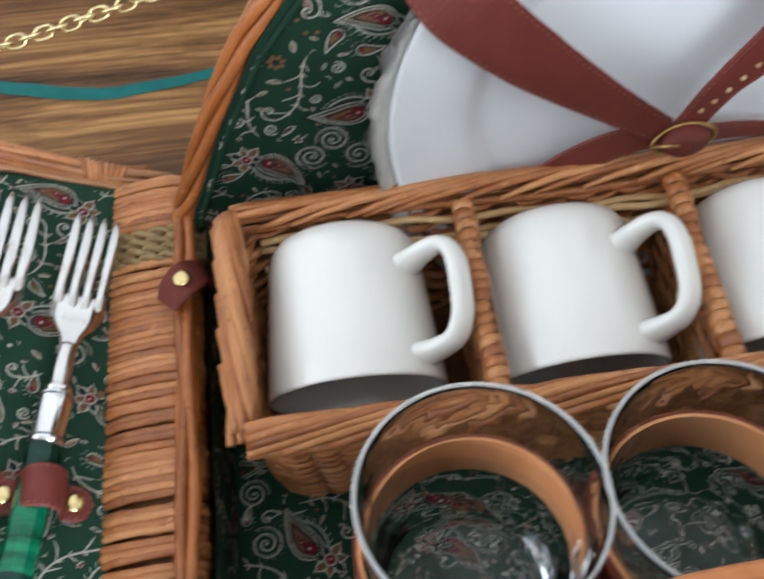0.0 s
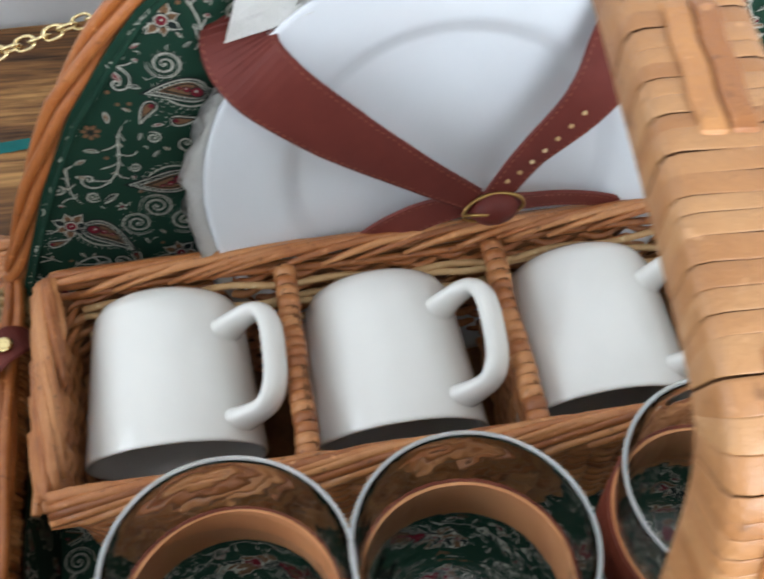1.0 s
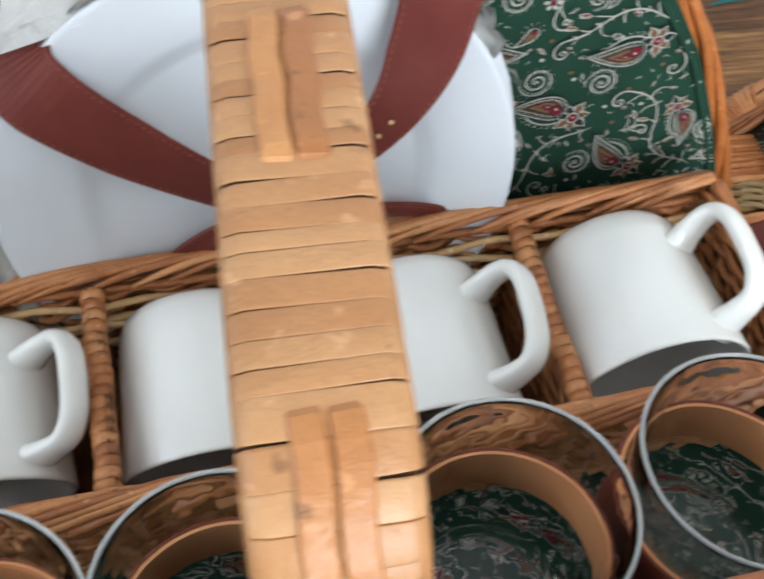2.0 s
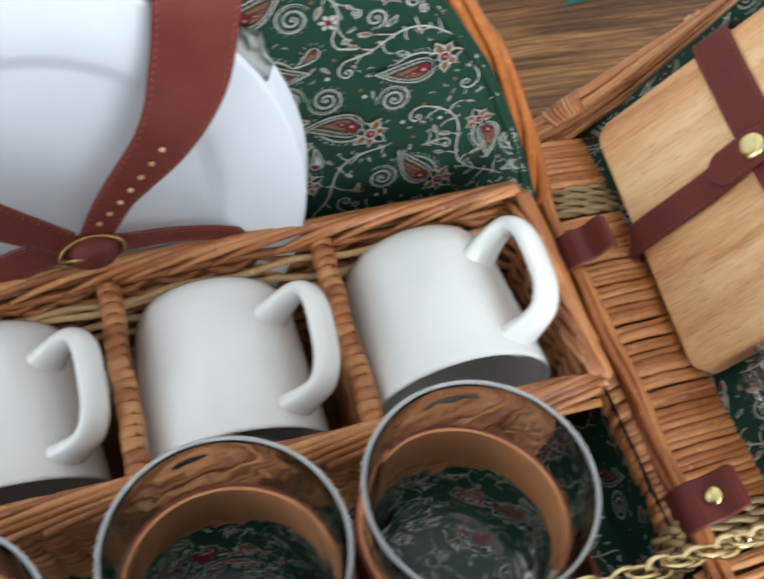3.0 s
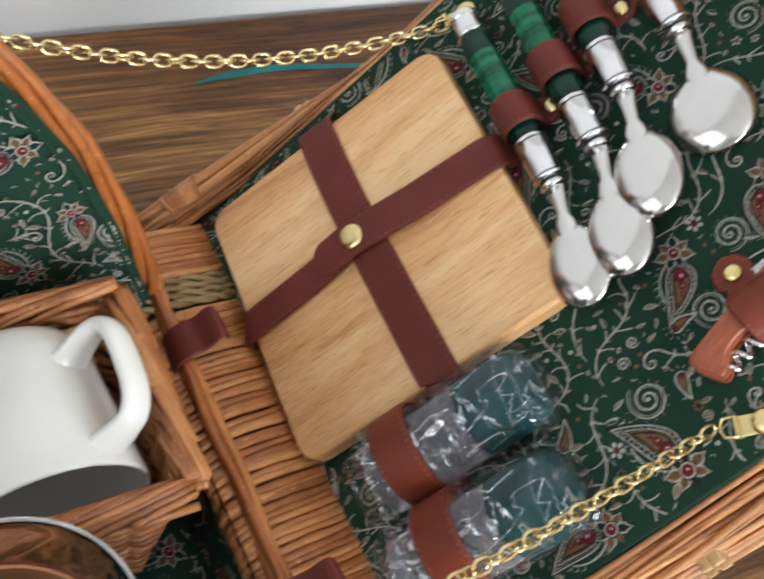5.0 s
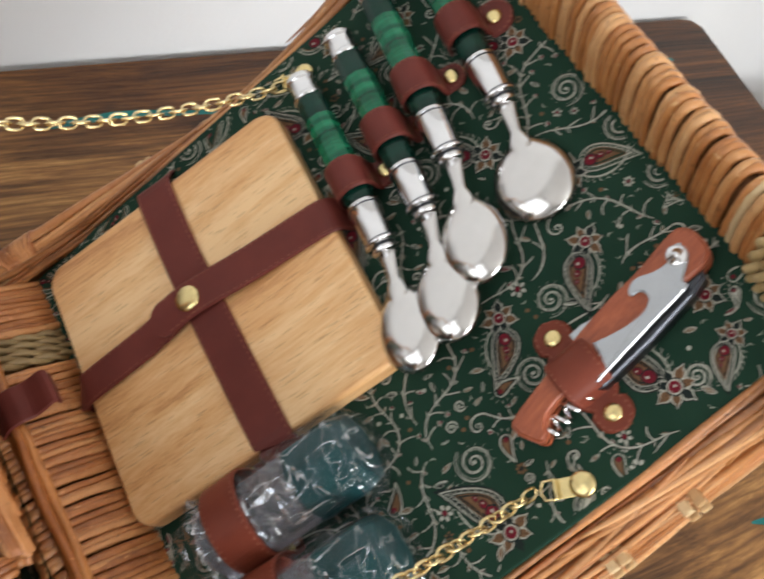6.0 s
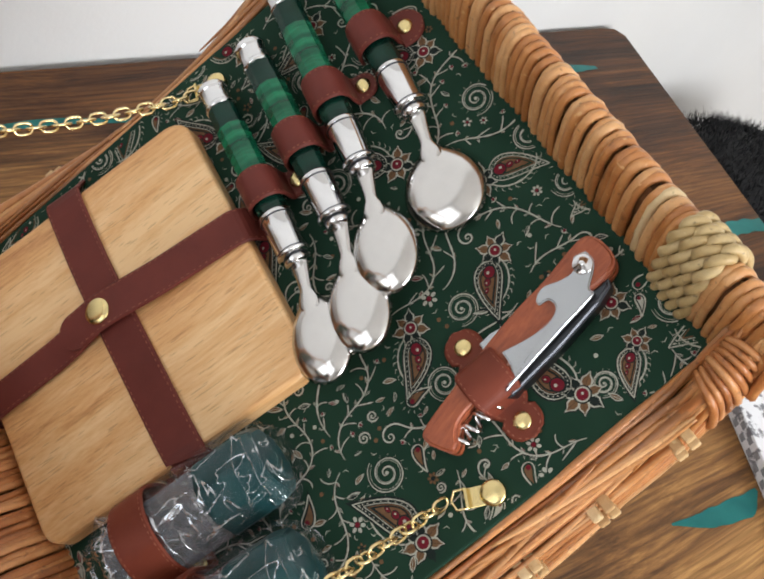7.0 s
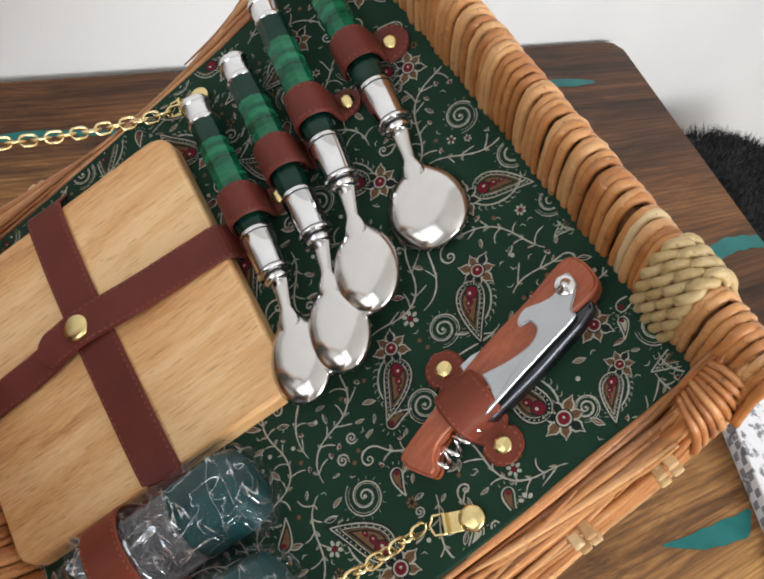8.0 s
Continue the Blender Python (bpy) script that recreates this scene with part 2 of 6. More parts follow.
M_GREENRESIN = green_resin()
M_DARKRESIN, nt, b = material("bottle_green_acrylic", 0.2, coat=0.0, spec=0.18)
b.inputs["Transmission Weight"].default_value = 0.3
nt.links.new(ramp(nt, noise_tex(nt, coords(nt, (0.4, 2.0, 0.4)), 60, 3), [(0.3, (0.001, 0.014, 0.011)), (0.7, (0.003, 0.060, 0.040))]), b.inputs["Base Color"])
M_TEALCAP, nt, b = material("teal_green_plastic", 0.35, coat=0.0, spec=0.25)
nt.links.new(ramp(nt, noise_tex(nt, coords(nt), 40, 3), [(0.3, (0.003, 0.034, 0.038)), (0.7, (0.008, 0.062, 0.064))]), b.inputs["Base Color"])


def steel(name, c, rough):
    m, nt, b = material(name, rough, metal=1.0)
    n = noise_tex(nt, coords(nt), 90, 4, 0.6)
    nt.links.new(ramp(nt, n, [(0.3, tuple(v * 0.93 for v in c)), (0.7, c)]), b.inputs["Base Color"])
    nt.links.new(maths(nt, "ADD", maths(nt, "MULTIPLY", n, 0.08), rough - 0.03), b.inputs["Roughness"])
    return m


M_STEEL = steel("polished_steel", (0.66, 0.645, 0.63), 0.15)
M_LEVER = steel("brushed_steel", (0.46, 0.48, 0.50), 0.22)
M_GUN = steel("dark_steel", (0.07, 0.075, 0.085), 0.3)
M_CHROME = steel("chrome", (0.76, 0.76, 0.77), 0.09)
M_BRASS = steel("brass", (0.78, 0.62, 0.30), 0.22)
M_GOLD = steel("gold_chain_metal", (0.78, 0.62, 0.33), 0.22)
M_ANTIQUE = steel("antique_brass", (0.42, 0.26, 0.09), 0.3)


def film_material():
    """Crumpled clear film: mostly clear, with sharp glints on its long creases."""
    m, nt, b = material("clear_film", 0.08)

    def ridge(scale, rot, size, warp):
        n = noise_tex(nt, coords(nt, scale, rot=(0, 0, rot)), size, 2, 0.5, warp)
        return maths(nt, "SUBTRACT", 1.0, maths(nt, "ABSOLUTE", maths(nt, "SUBTRACT", maths(nt, "MULTIPLY", n, 2.0), 1.0)))

    long_ = ridge((1, 0.28, 0.28), 0.5, 80, 0.6)
    fold = ridge((0.4, 1, 1), -0.3, 65, 0.9)
    n = maths(nt, "MAXIMUM", long_, fold)
    bn = node(nt, "ShaderNodeBump", Strength=0.8, Distance=0.004)
    nt.links.new(n, bn.inputs["Height"])
    gl = node(nt, "ShaderNodeBsdfGlossy", Roughness=0.10)
    gl.inputs["Color"].default_value = (0.9, 0.92, 0.95, 1)
    nt.links.new(bn.outputs[0], gl.inputs["Normal"])
    tr = nt.nodes.new("ShaderNodeBsdfTransparent")
    tr.inputs[0].default_value = (0.96, 0.97, 0.98, 1)
    milk = nt.nodes.new("ShaderNodeBsdfDiffuse")
    milk.inputs["Color"].default_value = (0.70, 0.72, 0.74, 1)
    haze = nt.nodes.new("ShaderNodeMixShader")
    nt.links.new(ramp(nt, noise_tex(nt, coords(nt), 45, 3, 0.6), [(0.42, (0.004, 0.004, 0.004)), (0.68, (0.055, 0.055, 0.055))]), haze.inputs[0])
    nt.links.new(tr.outputs[0], haze.inputs[1])
    nt.links.new(milk.outputs[0], haze.inputs[2])
    mx = nt.nodes.new("ShaderNodeMixShader")
    fac = ramp(nt, n, [(0.93, (0.012, 0.012, 0.012)), (0.968, (0.04, 0.04, 0.04)), (0.985, (0.30, 0.30, 0.30)), (0.997, (0.75, 0.75, 0.75))])
    nt.links.new(fac, mx.inputs[0])
    nt.links.new(haze.outputs[0], mx.inputs[1])
    nt.links.new(gl.outputs[0], mx.inputs[2])
    nt.links.new(mx.outputs[0], nt.nodes["Material Output"].inputs["Surface"])
    return m


M_FILM = film_material()
M_PACK, nt, b = material("white_foam_wrap", 0.5)
nt.links.new(ramp(nt, noise_tex(nt, coords(nt), 60, 4), [(0.3, (0.78, 0.77, 0.73)), (0.7, (0.88, 0.87, 0.84))]), b.inputs["Base Color"])
bump(nt, b, noise_tex(nt, coords(nt), 160, 4, 0.6), 0.5, 0.003)


def wood_material(name, stops, axis, fine, ring, rough, contrast=0.5, stretch=0.06):
    """Sawn wood with its grain along one axis (0 x, 1 y): drawn-out noise at three sizes, bent by a slower one."""
    m, nt, b = material(name, rough)
    sc = [1.0, 1.0, 1.0]
    sc[axis] = stretch
    vec = coords(nt, tuple(sc))
    slow = node(nt, "ShaderNodeTexNoise", Scale=ring * 0.22, Detail=2.0)
    nt.links.new(coords(nt), slow.inputs["Vector"])
    off = nt.nodes.new("ShaderNodeVectorMath")
    off.operation = "MULTIPLY_ADD"
    nt.links.new(slow.outputs["Color"], off.inputs[0])
    off.inputs[1].default_value = (0.5 / ring, 0.5 / ring, 0.5 / ring)
    nt.links.new(vec, off.inputs[2])
    v = off.outputs[0]
    big = noise_tex(nt, v, ring, 3, 0.5)
    mid_ = noise_tex(nt, v, ring * 4.5, 3, 0.6)
    fin = noise_tex(nt, v, fine, 4, 0.65)
    t = maths(nt, "ADD", maths(nt, "MULTIPLY", maths(nt, "SUBTRACT", big, 0.5), 1.5 * contrast), maths(nt, "MULTIPLY", maths(nt, "SUBTRACT", mid_, 0.5), 1.3 * contrast))
    t = maths(nt, "ADD", t, maths(nt, "MULTIPLY", maths(nt, "SUBTRACT", fin, 0.5), 0.9 * contrast))
    t = maths(nt, "ADD", t, 0.5)
    nt.links.new(ramp(nt, t, stops), b.inputs["Base Color"])
    nt.links.new(maths(nt, "ADD", maths(nt, "MULTIPLY", fin, 0.25), rough - 0.12), b.inputs["Roughness"])
    bump(nt, b, maths(nt, "ADD", fin, t), 0.3, 0.0006)
    return m


M_TABLE = wood_material("burnt_pine", [(0.10, (0.040, 0.018, 0.008)), (0.40, (0.150, 0.068, 0.025)), (0.66, (0.278, 0.132, 0.046)), (0.95, (0.49, 0.260, 0.092))], 0, 420, 16, 0.5, 1.0)
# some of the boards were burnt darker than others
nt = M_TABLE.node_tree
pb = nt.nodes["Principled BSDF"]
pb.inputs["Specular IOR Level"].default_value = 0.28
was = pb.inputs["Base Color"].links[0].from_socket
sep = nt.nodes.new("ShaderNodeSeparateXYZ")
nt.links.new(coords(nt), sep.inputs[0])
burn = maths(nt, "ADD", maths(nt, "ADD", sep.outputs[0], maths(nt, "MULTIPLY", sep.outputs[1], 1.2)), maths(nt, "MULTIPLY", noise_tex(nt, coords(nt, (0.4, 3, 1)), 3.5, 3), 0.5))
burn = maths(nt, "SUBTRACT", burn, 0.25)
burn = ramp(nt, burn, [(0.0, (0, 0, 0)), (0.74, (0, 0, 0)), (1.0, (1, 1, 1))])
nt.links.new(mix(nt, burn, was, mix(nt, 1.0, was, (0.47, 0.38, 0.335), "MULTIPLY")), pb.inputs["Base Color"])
# year rings drawn out along the boards, with fine dark lines
was = pb.inputs["Base Color"].links[0].from_socket
year = node(nt, "ShaderNodeTexWave", Scale=38.0, Distortion=16.0, Detail=4.0)
year.bands_direction = "Y"
year.inputs["Detail Scale"].default_value = 0.9
nt.links.new(coords(nt, (0.06, 1, 1)), year.inputs["Vector"])
lines_ = ramp(nt, year.outputs["Fac"], [(0.0, (0.42, 0.38, 0.35)), (0.30, (0.80, 0.78, 0.76)), (0.62, (1.05, 1.05, 1.05)), (1.0, (1.15, 1.14, 1.10))])
nt.links.new(mix(nt, 0.55, was, mix(nt, 1.0, was, lines_, "MULTIPLY")), pb.inputs["Base Color"])
M_BOARD = wood_material("rubberwood", [(0.05, (0.46, 0.185, 0.064)), (0.45, (0.71, 0.375, 0.155)), (0.90, (0.84, 0.55, 0.285))], 0, 600, 19, 0.42, 1.0, 0.11)
# short dark pores along its grain
nt = M_BOARD.node_tree
pb = nt.nodes["Principled BSDF"]
was = pb.inputs["Base Color"].links[0].from_socket
pore = ramp(nt, noise_tex(nt, coords(nt, (0.09, 1, 1)), 900, 1, 0.4), [(0.0, (0, 0, 0)), (0.63, (0, 0, 0)), (0.70, (1, 1, 1))])
nt.links.new(mix(nt, maths(nt, "MULTIPLY", pore, 0.36), was, (0.28, 0.11, 0.04)), pb.inputs["Base Color"])
M_ROSE = wood_material("reddish_hardwood", [(0.1, (0.20, 0.040, 0.015)), (0.55, (0.36, 0.085, 0.032)), (0.9, (0.46, 0.125, 0.048))], 0, 900, 90, 0.4, 0.6, 0.25)
M_TEAL, nt, b = material("teal_resin", 0.4, spec=0.2)
nt.links.new(ramp(nt, noise_tex(nt, coords(nt), 25, 3), [(0.3, (0.004, 0.115, 0.112)), (0.7, (0.009, 0.170, 0.160))]), b.inputs["Base Color"])


def plaster(name, c):
    m, nt, b = material(name, 0.8, spec=0.2)
    vec = coords(nt)
    n = noise_tex(nt, vec, 3, 4)
    f = noise_tex(nt, vec, 160, 4, 0.6)
    nt.links.new(ramp(nt, n, [(0.3, tuple(v * 0.94 for v in c)), (0.7, c)]), b.inputs["Base Color"])
    bump(nt, b, f, 0.12, 0.002)
    return m


M_WALL = plaster("white_wall_paint", (0.69, 0.695, 0.695))
M_CEIL = plaster("ceiling_paint", (0.82, 0.82, 0.81))
M_FLOOR = wood_material("pale_floor_boards", [(0.2, (0.30, 0.22, 0.15)), (0.6, (0.42, 0.33, 0.24)), (0.9, (0.52, 0.43, 0.32))], 1, 120, 9, 0.45, 0.7)
M_DARKFUR, nt, b = material("black_fur", 0.9)
nt.links.new(ramp(nt, noise_tex(nt, coords(nt), 120, 4), [(0.3, (0.004, 0.004, 0.005)), (0.7, (0.022, 0.023, 0.026))]), b.inputs["Base Color"])
M_SHEET, nt, b = material("marbled_white_cover", 0.4)
nt.links.new(ramp(nt, noise_tex(nt, coords(nt), 75, 5, 0.6), [(0.0, (0.10, 0.10, 0.12)), (0.40, (0.2, 0.2, 0.22)), (0.46, (0.78, 0.79, 0.82)), (1.0, (0.84, 0.85, 0.87))]), b.inputs["Base Color"])
# dark willow under the rods and weave: shade is put into its brown
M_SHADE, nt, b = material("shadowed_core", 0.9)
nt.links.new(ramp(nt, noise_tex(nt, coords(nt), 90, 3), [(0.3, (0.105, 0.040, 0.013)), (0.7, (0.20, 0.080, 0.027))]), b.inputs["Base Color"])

M_CHECK, nt, b = material("grey_check_print", 0.6)
nt.links.new(ramp(nt, noise_tex(nt, coords(nt), 200, 3), [(0.3, (0.20, 0.21, 0.23)), (0.7, (0.34, 0.35, 0.37))]), b.inputs["Base Color"])
# whitish, part-opaque ring: the bright highlights on the rim are put into it
M_GLASSRIM, nt, b = material("rim_highlight_glass", 0.10, coat=0.6)
b.inputs["Base Color"].default_value = (0.95, 0.96, 0.95, 1)
b.inputs["Transmission Weight"].default_value = 0.66
b.inputs["IOR"].default_value = 1.22

# ---- the room and the table ----
def slab(name, x0, x1, y0, y1, z0, z1, mat, kind="structure", label="", category="", bevel=0.0):
    bm = bmesh.new()
    box(bm, x0, x1, y0, y1, z0, z1, bevel)
    ob = part(name, bm, mat)
    return tagged(ob, label, category, kind=kind)


def opening_wall(name, along, at, thick, lo, hi, o0, o1, oz0, oz1, mat):
    """A wall with one window opening through it; along 'x' or 'y'."""
    bm = bmesh.new()
    for a, b_, z0, z1 in ((lo, o0, FLOOR, CEIL), (o1, hi, FLOOR, CEIL), (o0, o1, FLOOR, oz0), (o0, o1, oz1, CEIL)):
        if along == "x":
            box(bm, a, b_, at, at + thick, z0, z1)
        else:
            box(bm, at, at + thick, a, b_, z0, z1)
    return tagged(part(name, bm, mat), "plain white painted wall with a window opening", "wall", kind="structure")


WALL_TURN = radians(2.0)
wall = slab("wall_north", -1.95, 2.8, 0.0, 0.15, FLOOR, CEIL, M_WALL, label="plain white painted wall behind the table", category="wall")
wall.matrix_basis = Matrix.Translation((0, 0.478, 0)) @ Matrix.Rotation(WALL_TURN, 4, "Z")
opening_wall("wall_west", "y", -1.95, 0.15, -2.75, 0.42, -1.35, 0.25, 0.27, 1.57, M_WALL)
opening_wall("wall_south", "x", -2.75, 0.15, -1.80, 2.6, 0.0, 1.5, 0.27, 1.57, M_WALL)
slab("wall_east", 2.6, 2.75, -2.75, 0.56, FLOOR, CEIL, M_WALL, label="plain white painted wall", category="wall")
slab("floor", -1.95, 2.75, -2.75, 0.75, FLOOR - 0.1, FLOOR, M_FLOOR, label="pale wooden floor boards", category="floor")
slab("ceiling", -1.95, 2.75, -2.75, 0.75, CEIL, CEIL + 0.1, M_CEIL, label="white painted ceiling", category="ceiling")


def window_unit(name, m, w, h):
    win = thing(name, "white framed window in the wall", "window", m, kind="structure")
    for nm, a in (("window_frame", (-w / 2, w / 2, 0, 0.05, 0, 0.05)), ("window_frame", (-w / 2, w / 2, 0, 0.05, h - 0.05, h)),
                  ("window_frame", (-w / 2, -w / 2 + 0.05, 0, 0.05, 0.05, h - 0.05)), ("window_frame", (w / 2 - 0.05, w / 2, 0, 0.05, 0.05, h - 0.05))):
        bm = bmesh.new()
        box(bm, *a, 0.004)
        part(nm, bm, M_WALL, win)
    return win


window_unit("window_1", pose(-1.93, -0.55, 0.27, 0, 0, 90), 1.6, 1.3)
window_unit("window_2", pose(0.75, -2.73, 0.27, 0, 0, 180), 1.5, 1.3)

# table: burnt pine top with poured teal veins
table = thing("table", "dark burnt-pine table with poured teal resin veins", "table")
bm = bmesh.new()
corners = [(-1.05, 0.434), (1.345, 0.5205), (1.372, 0.517), (1.383, 0.497), (1.279, 0.137), (1.17, -0.26), (1.03, -0.62), (-1.05, -0.62)]
top = [bm.verts.new((x, y, 0.0)) for x, y in corners]
bm.faces.new(top)
r = bmesh.ops.extrude_face_region(bm, geom=bm.faces[:])
bmesh.ops.translate(bm, vec=(0, 0, -0.045), verts=[v for v in r["geom"] if isinstance(v, bmesh.types.BMVert)])
bmesh.ops.recalc_face_normals(bm, faces=bm.faces)
bmesh.ops.bevel(bm, geom=[e for e in bm.edges if abs(e.verts[0].co.z - e.verts[1].co.z) < 1e-4], offset=0.005, segments=2, affect="EDGES")
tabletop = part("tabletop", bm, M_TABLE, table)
for x, y in ((-0.95, -0.52), (-0.95, 0.36), (0.95, -0.52), (1.2, 0.4)):
    bm = bmesh.new()
    box(bm, x - 0.04, x + 0.04, y - 0.04, y + 0.04, FLOOR, -0.045, 0.004)
    part("leg", bm, M_TABLE, table)


def vein(ctrl, widths, n=40):
    """A poured resin vein lying flush in the wood."""
    bm = bmesh.new()
    pts = smoothline([(x, y, 0) for x, y in ctrl], n)
    ws = [float(np.interp(i / (n - 1), np.linspace(0, 1, len(widths)), widths)) for i in range(n)]
    rows = []
    for i, p in enumerate(pts):
        d = (pts[min(i + 1, n - 1)] - pts[max(i - 1, 0)]).normalized()
        s = Vector((-d.y, d.x, 0))
        j = 1 + 0.25 * noise.noise(p * 60)
        rows.append((bm.verts.new(p + s * ws[i] * j * 0.5 + Vector((0, 0, 0.0006))), bm.verts.new(p - s * ws[i] * 0.5 / j + Vector((0, 0, 0.0006)))))
    for p, q in zip(rows, rows[1:]):
        bm.faces.new((p[0], p[1], q[1], q[0]))
    return part("resin_vein", bm, M_TEAL, table, "teal resin vein")


vein([(-0.62, 0.345), (-0.50, 0.352), (-0.401, 0.336), (-0.34, 0.3208), (-0.296, 0.322), (-0.247, 0.3303), (-0.10, 0.36)], [0.007, 0.0105, 0.0125, 0.012, 0.010, 0.008])
vein([(0.392, 0.4035), (0.430, 0.4105), (0.476, 0.4142), (0.548, 0.4078), (0.66, 0.40)], [0.002, 0.009, 0.009, 0.006, 0.003])
vein([(0.786, -0.128), (0.83, -0.139), (0.875, -0.143), (0.905, -0.137)], [0.002, 0.017, 0.022, 0.004])
vein([(1.08, 0.118), (1.146, 0.123), (1.21, 0.132), (1.27, 0.126)], [0.004, 0.020, 0.022, 0.02])
vein([(1.08, 0.44), (1.151, 0.4352), (1.20, 0.434), (1.247, 0.4326)], [0.003, 0.014, 0.016, 0.006])

# ---- the basket: body, rims, lining ----
basket = thing("picnic_basket", "open willow picnic basket with two lids, lined in green paisley cotton", "picnic basket")
ARCH = [(0, .304), (.066, .302), (.11, .287), (.152, .265), (.167, .252), (.184, .231), (.209, .194), (.232, .1465), (.2486, .1025), (.2575, .078)]


def arch(s):
    """Height of the arched long sides at a distance from the middle."""
    return float(np.interp(abs(s), [a for a, _ in ARCH], [h for _, h in ARCH]))


def back_y(z):
    return 0.1301 + 0.0503 * z


def front_y(z):
    return -0.1405 - 0.0503 * z


END = 0.2575
XS = [END * math.sin(math.pi / 2 * k / 40) for k in range(-40, 41)]


def side_wall(name, yf, out, mat, inset, z0, label=""):
    bm = bmesh.new()
    rows = []
    n = 14
    for x in XS:
        xx = x * (END - inset) / END
        top = arch(x) - inset * 0.6
        rows.append([bm.verts.new((xx, yf(z0 + (top - z0) * k / n) + out + 0.0012 * noise.noise(Vector((x * 22, k * 0.35, out * 90))), z0 + (top - z0) * k / n)) for k in range(n + 1)])
    for p, q in zip(rows, rows[1:]):
        for k in range(n):
            bm.faces.new((p[k], q[k], q[k + 1], p[k + 1]))
    me = part(name, bm, mat, basket, label, smooth=True)
    return me


side_wall("back_lining", back_y, 0.0, M_GREEN, 0.004, 0.012, "green paisley cotton lining")
side_wall("front_lining", front_y, 0.0, M_GREEN, 0.004, 0.012, "green paisley cotton lining")
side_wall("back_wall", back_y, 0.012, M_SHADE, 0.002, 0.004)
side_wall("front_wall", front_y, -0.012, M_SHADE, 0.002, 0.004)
for s in (-1, 1):
    for nm, x, mat, top in (("end_lining", END - 0.011, M_GREEN, 0.072), ("end_wall", END, M_SHADE, 0.076)):
        bm = bmesh.new()
        rows = []
        for i in range(31):
            y = front_y(0.05) + (back_y(0.05) - front_y(0.05)) * i / 30
            rows.append([bm.verts.new((s * (x - 0.004 * (1 - k / 6) + 0.0015 * noise.noise(Vector((y * 40, k * 0.5, s * 3)))), y, 0.006 + (top - 0.006) * k / 6)) for k in range(7)])
        for p, q in zip(rows, rows[1:]):
            for k in range(6):
                bm.faces.new((p[k], q[k], q[k + 1], p[k + 1]))
        part(nm, bm, mat, basket, smooth=True)
bm = bmesh.new()
box(bm, -END + 0.008, END - 0.008, front_y(0.01) - 0.004, back_y(0.01) + 0.004, 0.003, 0.012, 0.003)
part("bottom_lining", bm, M_GREEN, basket)
# piped seam along the lining's upper edge
for yf, sg in ((back_y, -1), (front_y, 1)):
    bm = bmesh.new()
    tube(bm, [(x * 0.975, yf(arch(x)) + sg * 0.0012, arch(x) - 0.0080 - 0.002 * abs(math.sin(x * 60))) for x in XS], 0.0017, 6)
    part("piping", bm, M_GREEN, basket, smooth=True)


def twisted(path, count, off, r, turns, phase=0.0, seg=8, mat=None, parent=None, name="strand", squash=1.0, wob=0.0):
    """Strands that wind loosely round one path, each a piece of its own."""
    n = len(path)
    out = []
    for c in range(count):
        pts, rs = [], []
        for i, p in enumerate(path):
            d = (path[min(i + 1, n - 1)] - path[max(i - 1, 0)]).normalized()
            a = d.cross(Vector((0, 1, 0.13))).normalized()
            b = d.cross(a).normalized()
            w = phase + 2 * math.pi * (c / count + turns * i / (n - 1))
            pts.append(p + a * (off * squash * math.cos(w)) + b * (off * math.sin(w)))
            rs.append(r * (1 + 0.12 * noise.noise(Vector((i * 0.16, c * 7.3, phase * 3))) + wob))
        bm = bmesh.new()
        tube(bm, pts, rs, seg)
        out.append(part(name, bm, mat or M_RIM, parent or basket, smooth=True))
    return out


# arched rims of the long sides and straight rims of the ends
for yf, sg in ((back_y, 1), (front_y, -1)):
    rim = [Vector((x, yf(arch(x)) + sg * 0.0075, arch(x))) for x in XS]
    twisted(rim, 4, 0.0047, 0.0031, 3.6, 0.4 * sg, squash=0.9, name="rim_strand")
for s in (-1, 1):
    n = 40
    rim = [Vector((s * (END + 0.001), -0.150 + 0.302 * i / (n - 1), 0.0775 + 0.0015 * math.sin(i * 0.7))) for i in range(n)]
    for c in range(4):
        bm = bmesh.new()
        pts = [p + Vector((s * (0.0018 - 0.0042 * (c % 2)) + 0.0012 * math.sin(i * 0.35 + c * 2.1), 0, -0.0048 * (c // 2) + 0.001 * math.sin(i * 0.5 + c))) for i, p in enumerate(rim)]
        tube(bm, pts, [0.0031 + 0.0003 * math.sin(i * 0.8 + c) for i in range(n)], 8)
        part("rim_strand", bm, M_RIM, basket, smooth=True)

# ---- the two lids ----
CH = math.hypot(END, arch(0) - arch(END))


def lid_profile(k):
    """The curved side edge of a lid, k from 0 at the hinge to 1 at the outer end: (u, w) in the lid's own axes."""
    s = END * (1 - k)
    dx, dz = END - s, arch(s) - arch(END)
    ex, ez = END / CH, (arch(0) - arch(END)) / CH
    a, bulge = dx * ex + dz * ez, -dx * ez + dz * ex
    return -0.032 + a * 0.380 / CH, 0.046 - 0.012 * a / CH - bulge * 1.0


EDGE = [lid_profile(math.sin(math.pi / 2 * k / 36) ** 1.6) for k in range(37)]
EDGE = [(u, w - 0.030 * max(0.0, 1 - (u + 0.032) / 0.16) ** 2) for u, w in EDGE]


def skew(v):
    """The outer end stands slightly out of square."""
    return 0.035 * (v + 0.117)


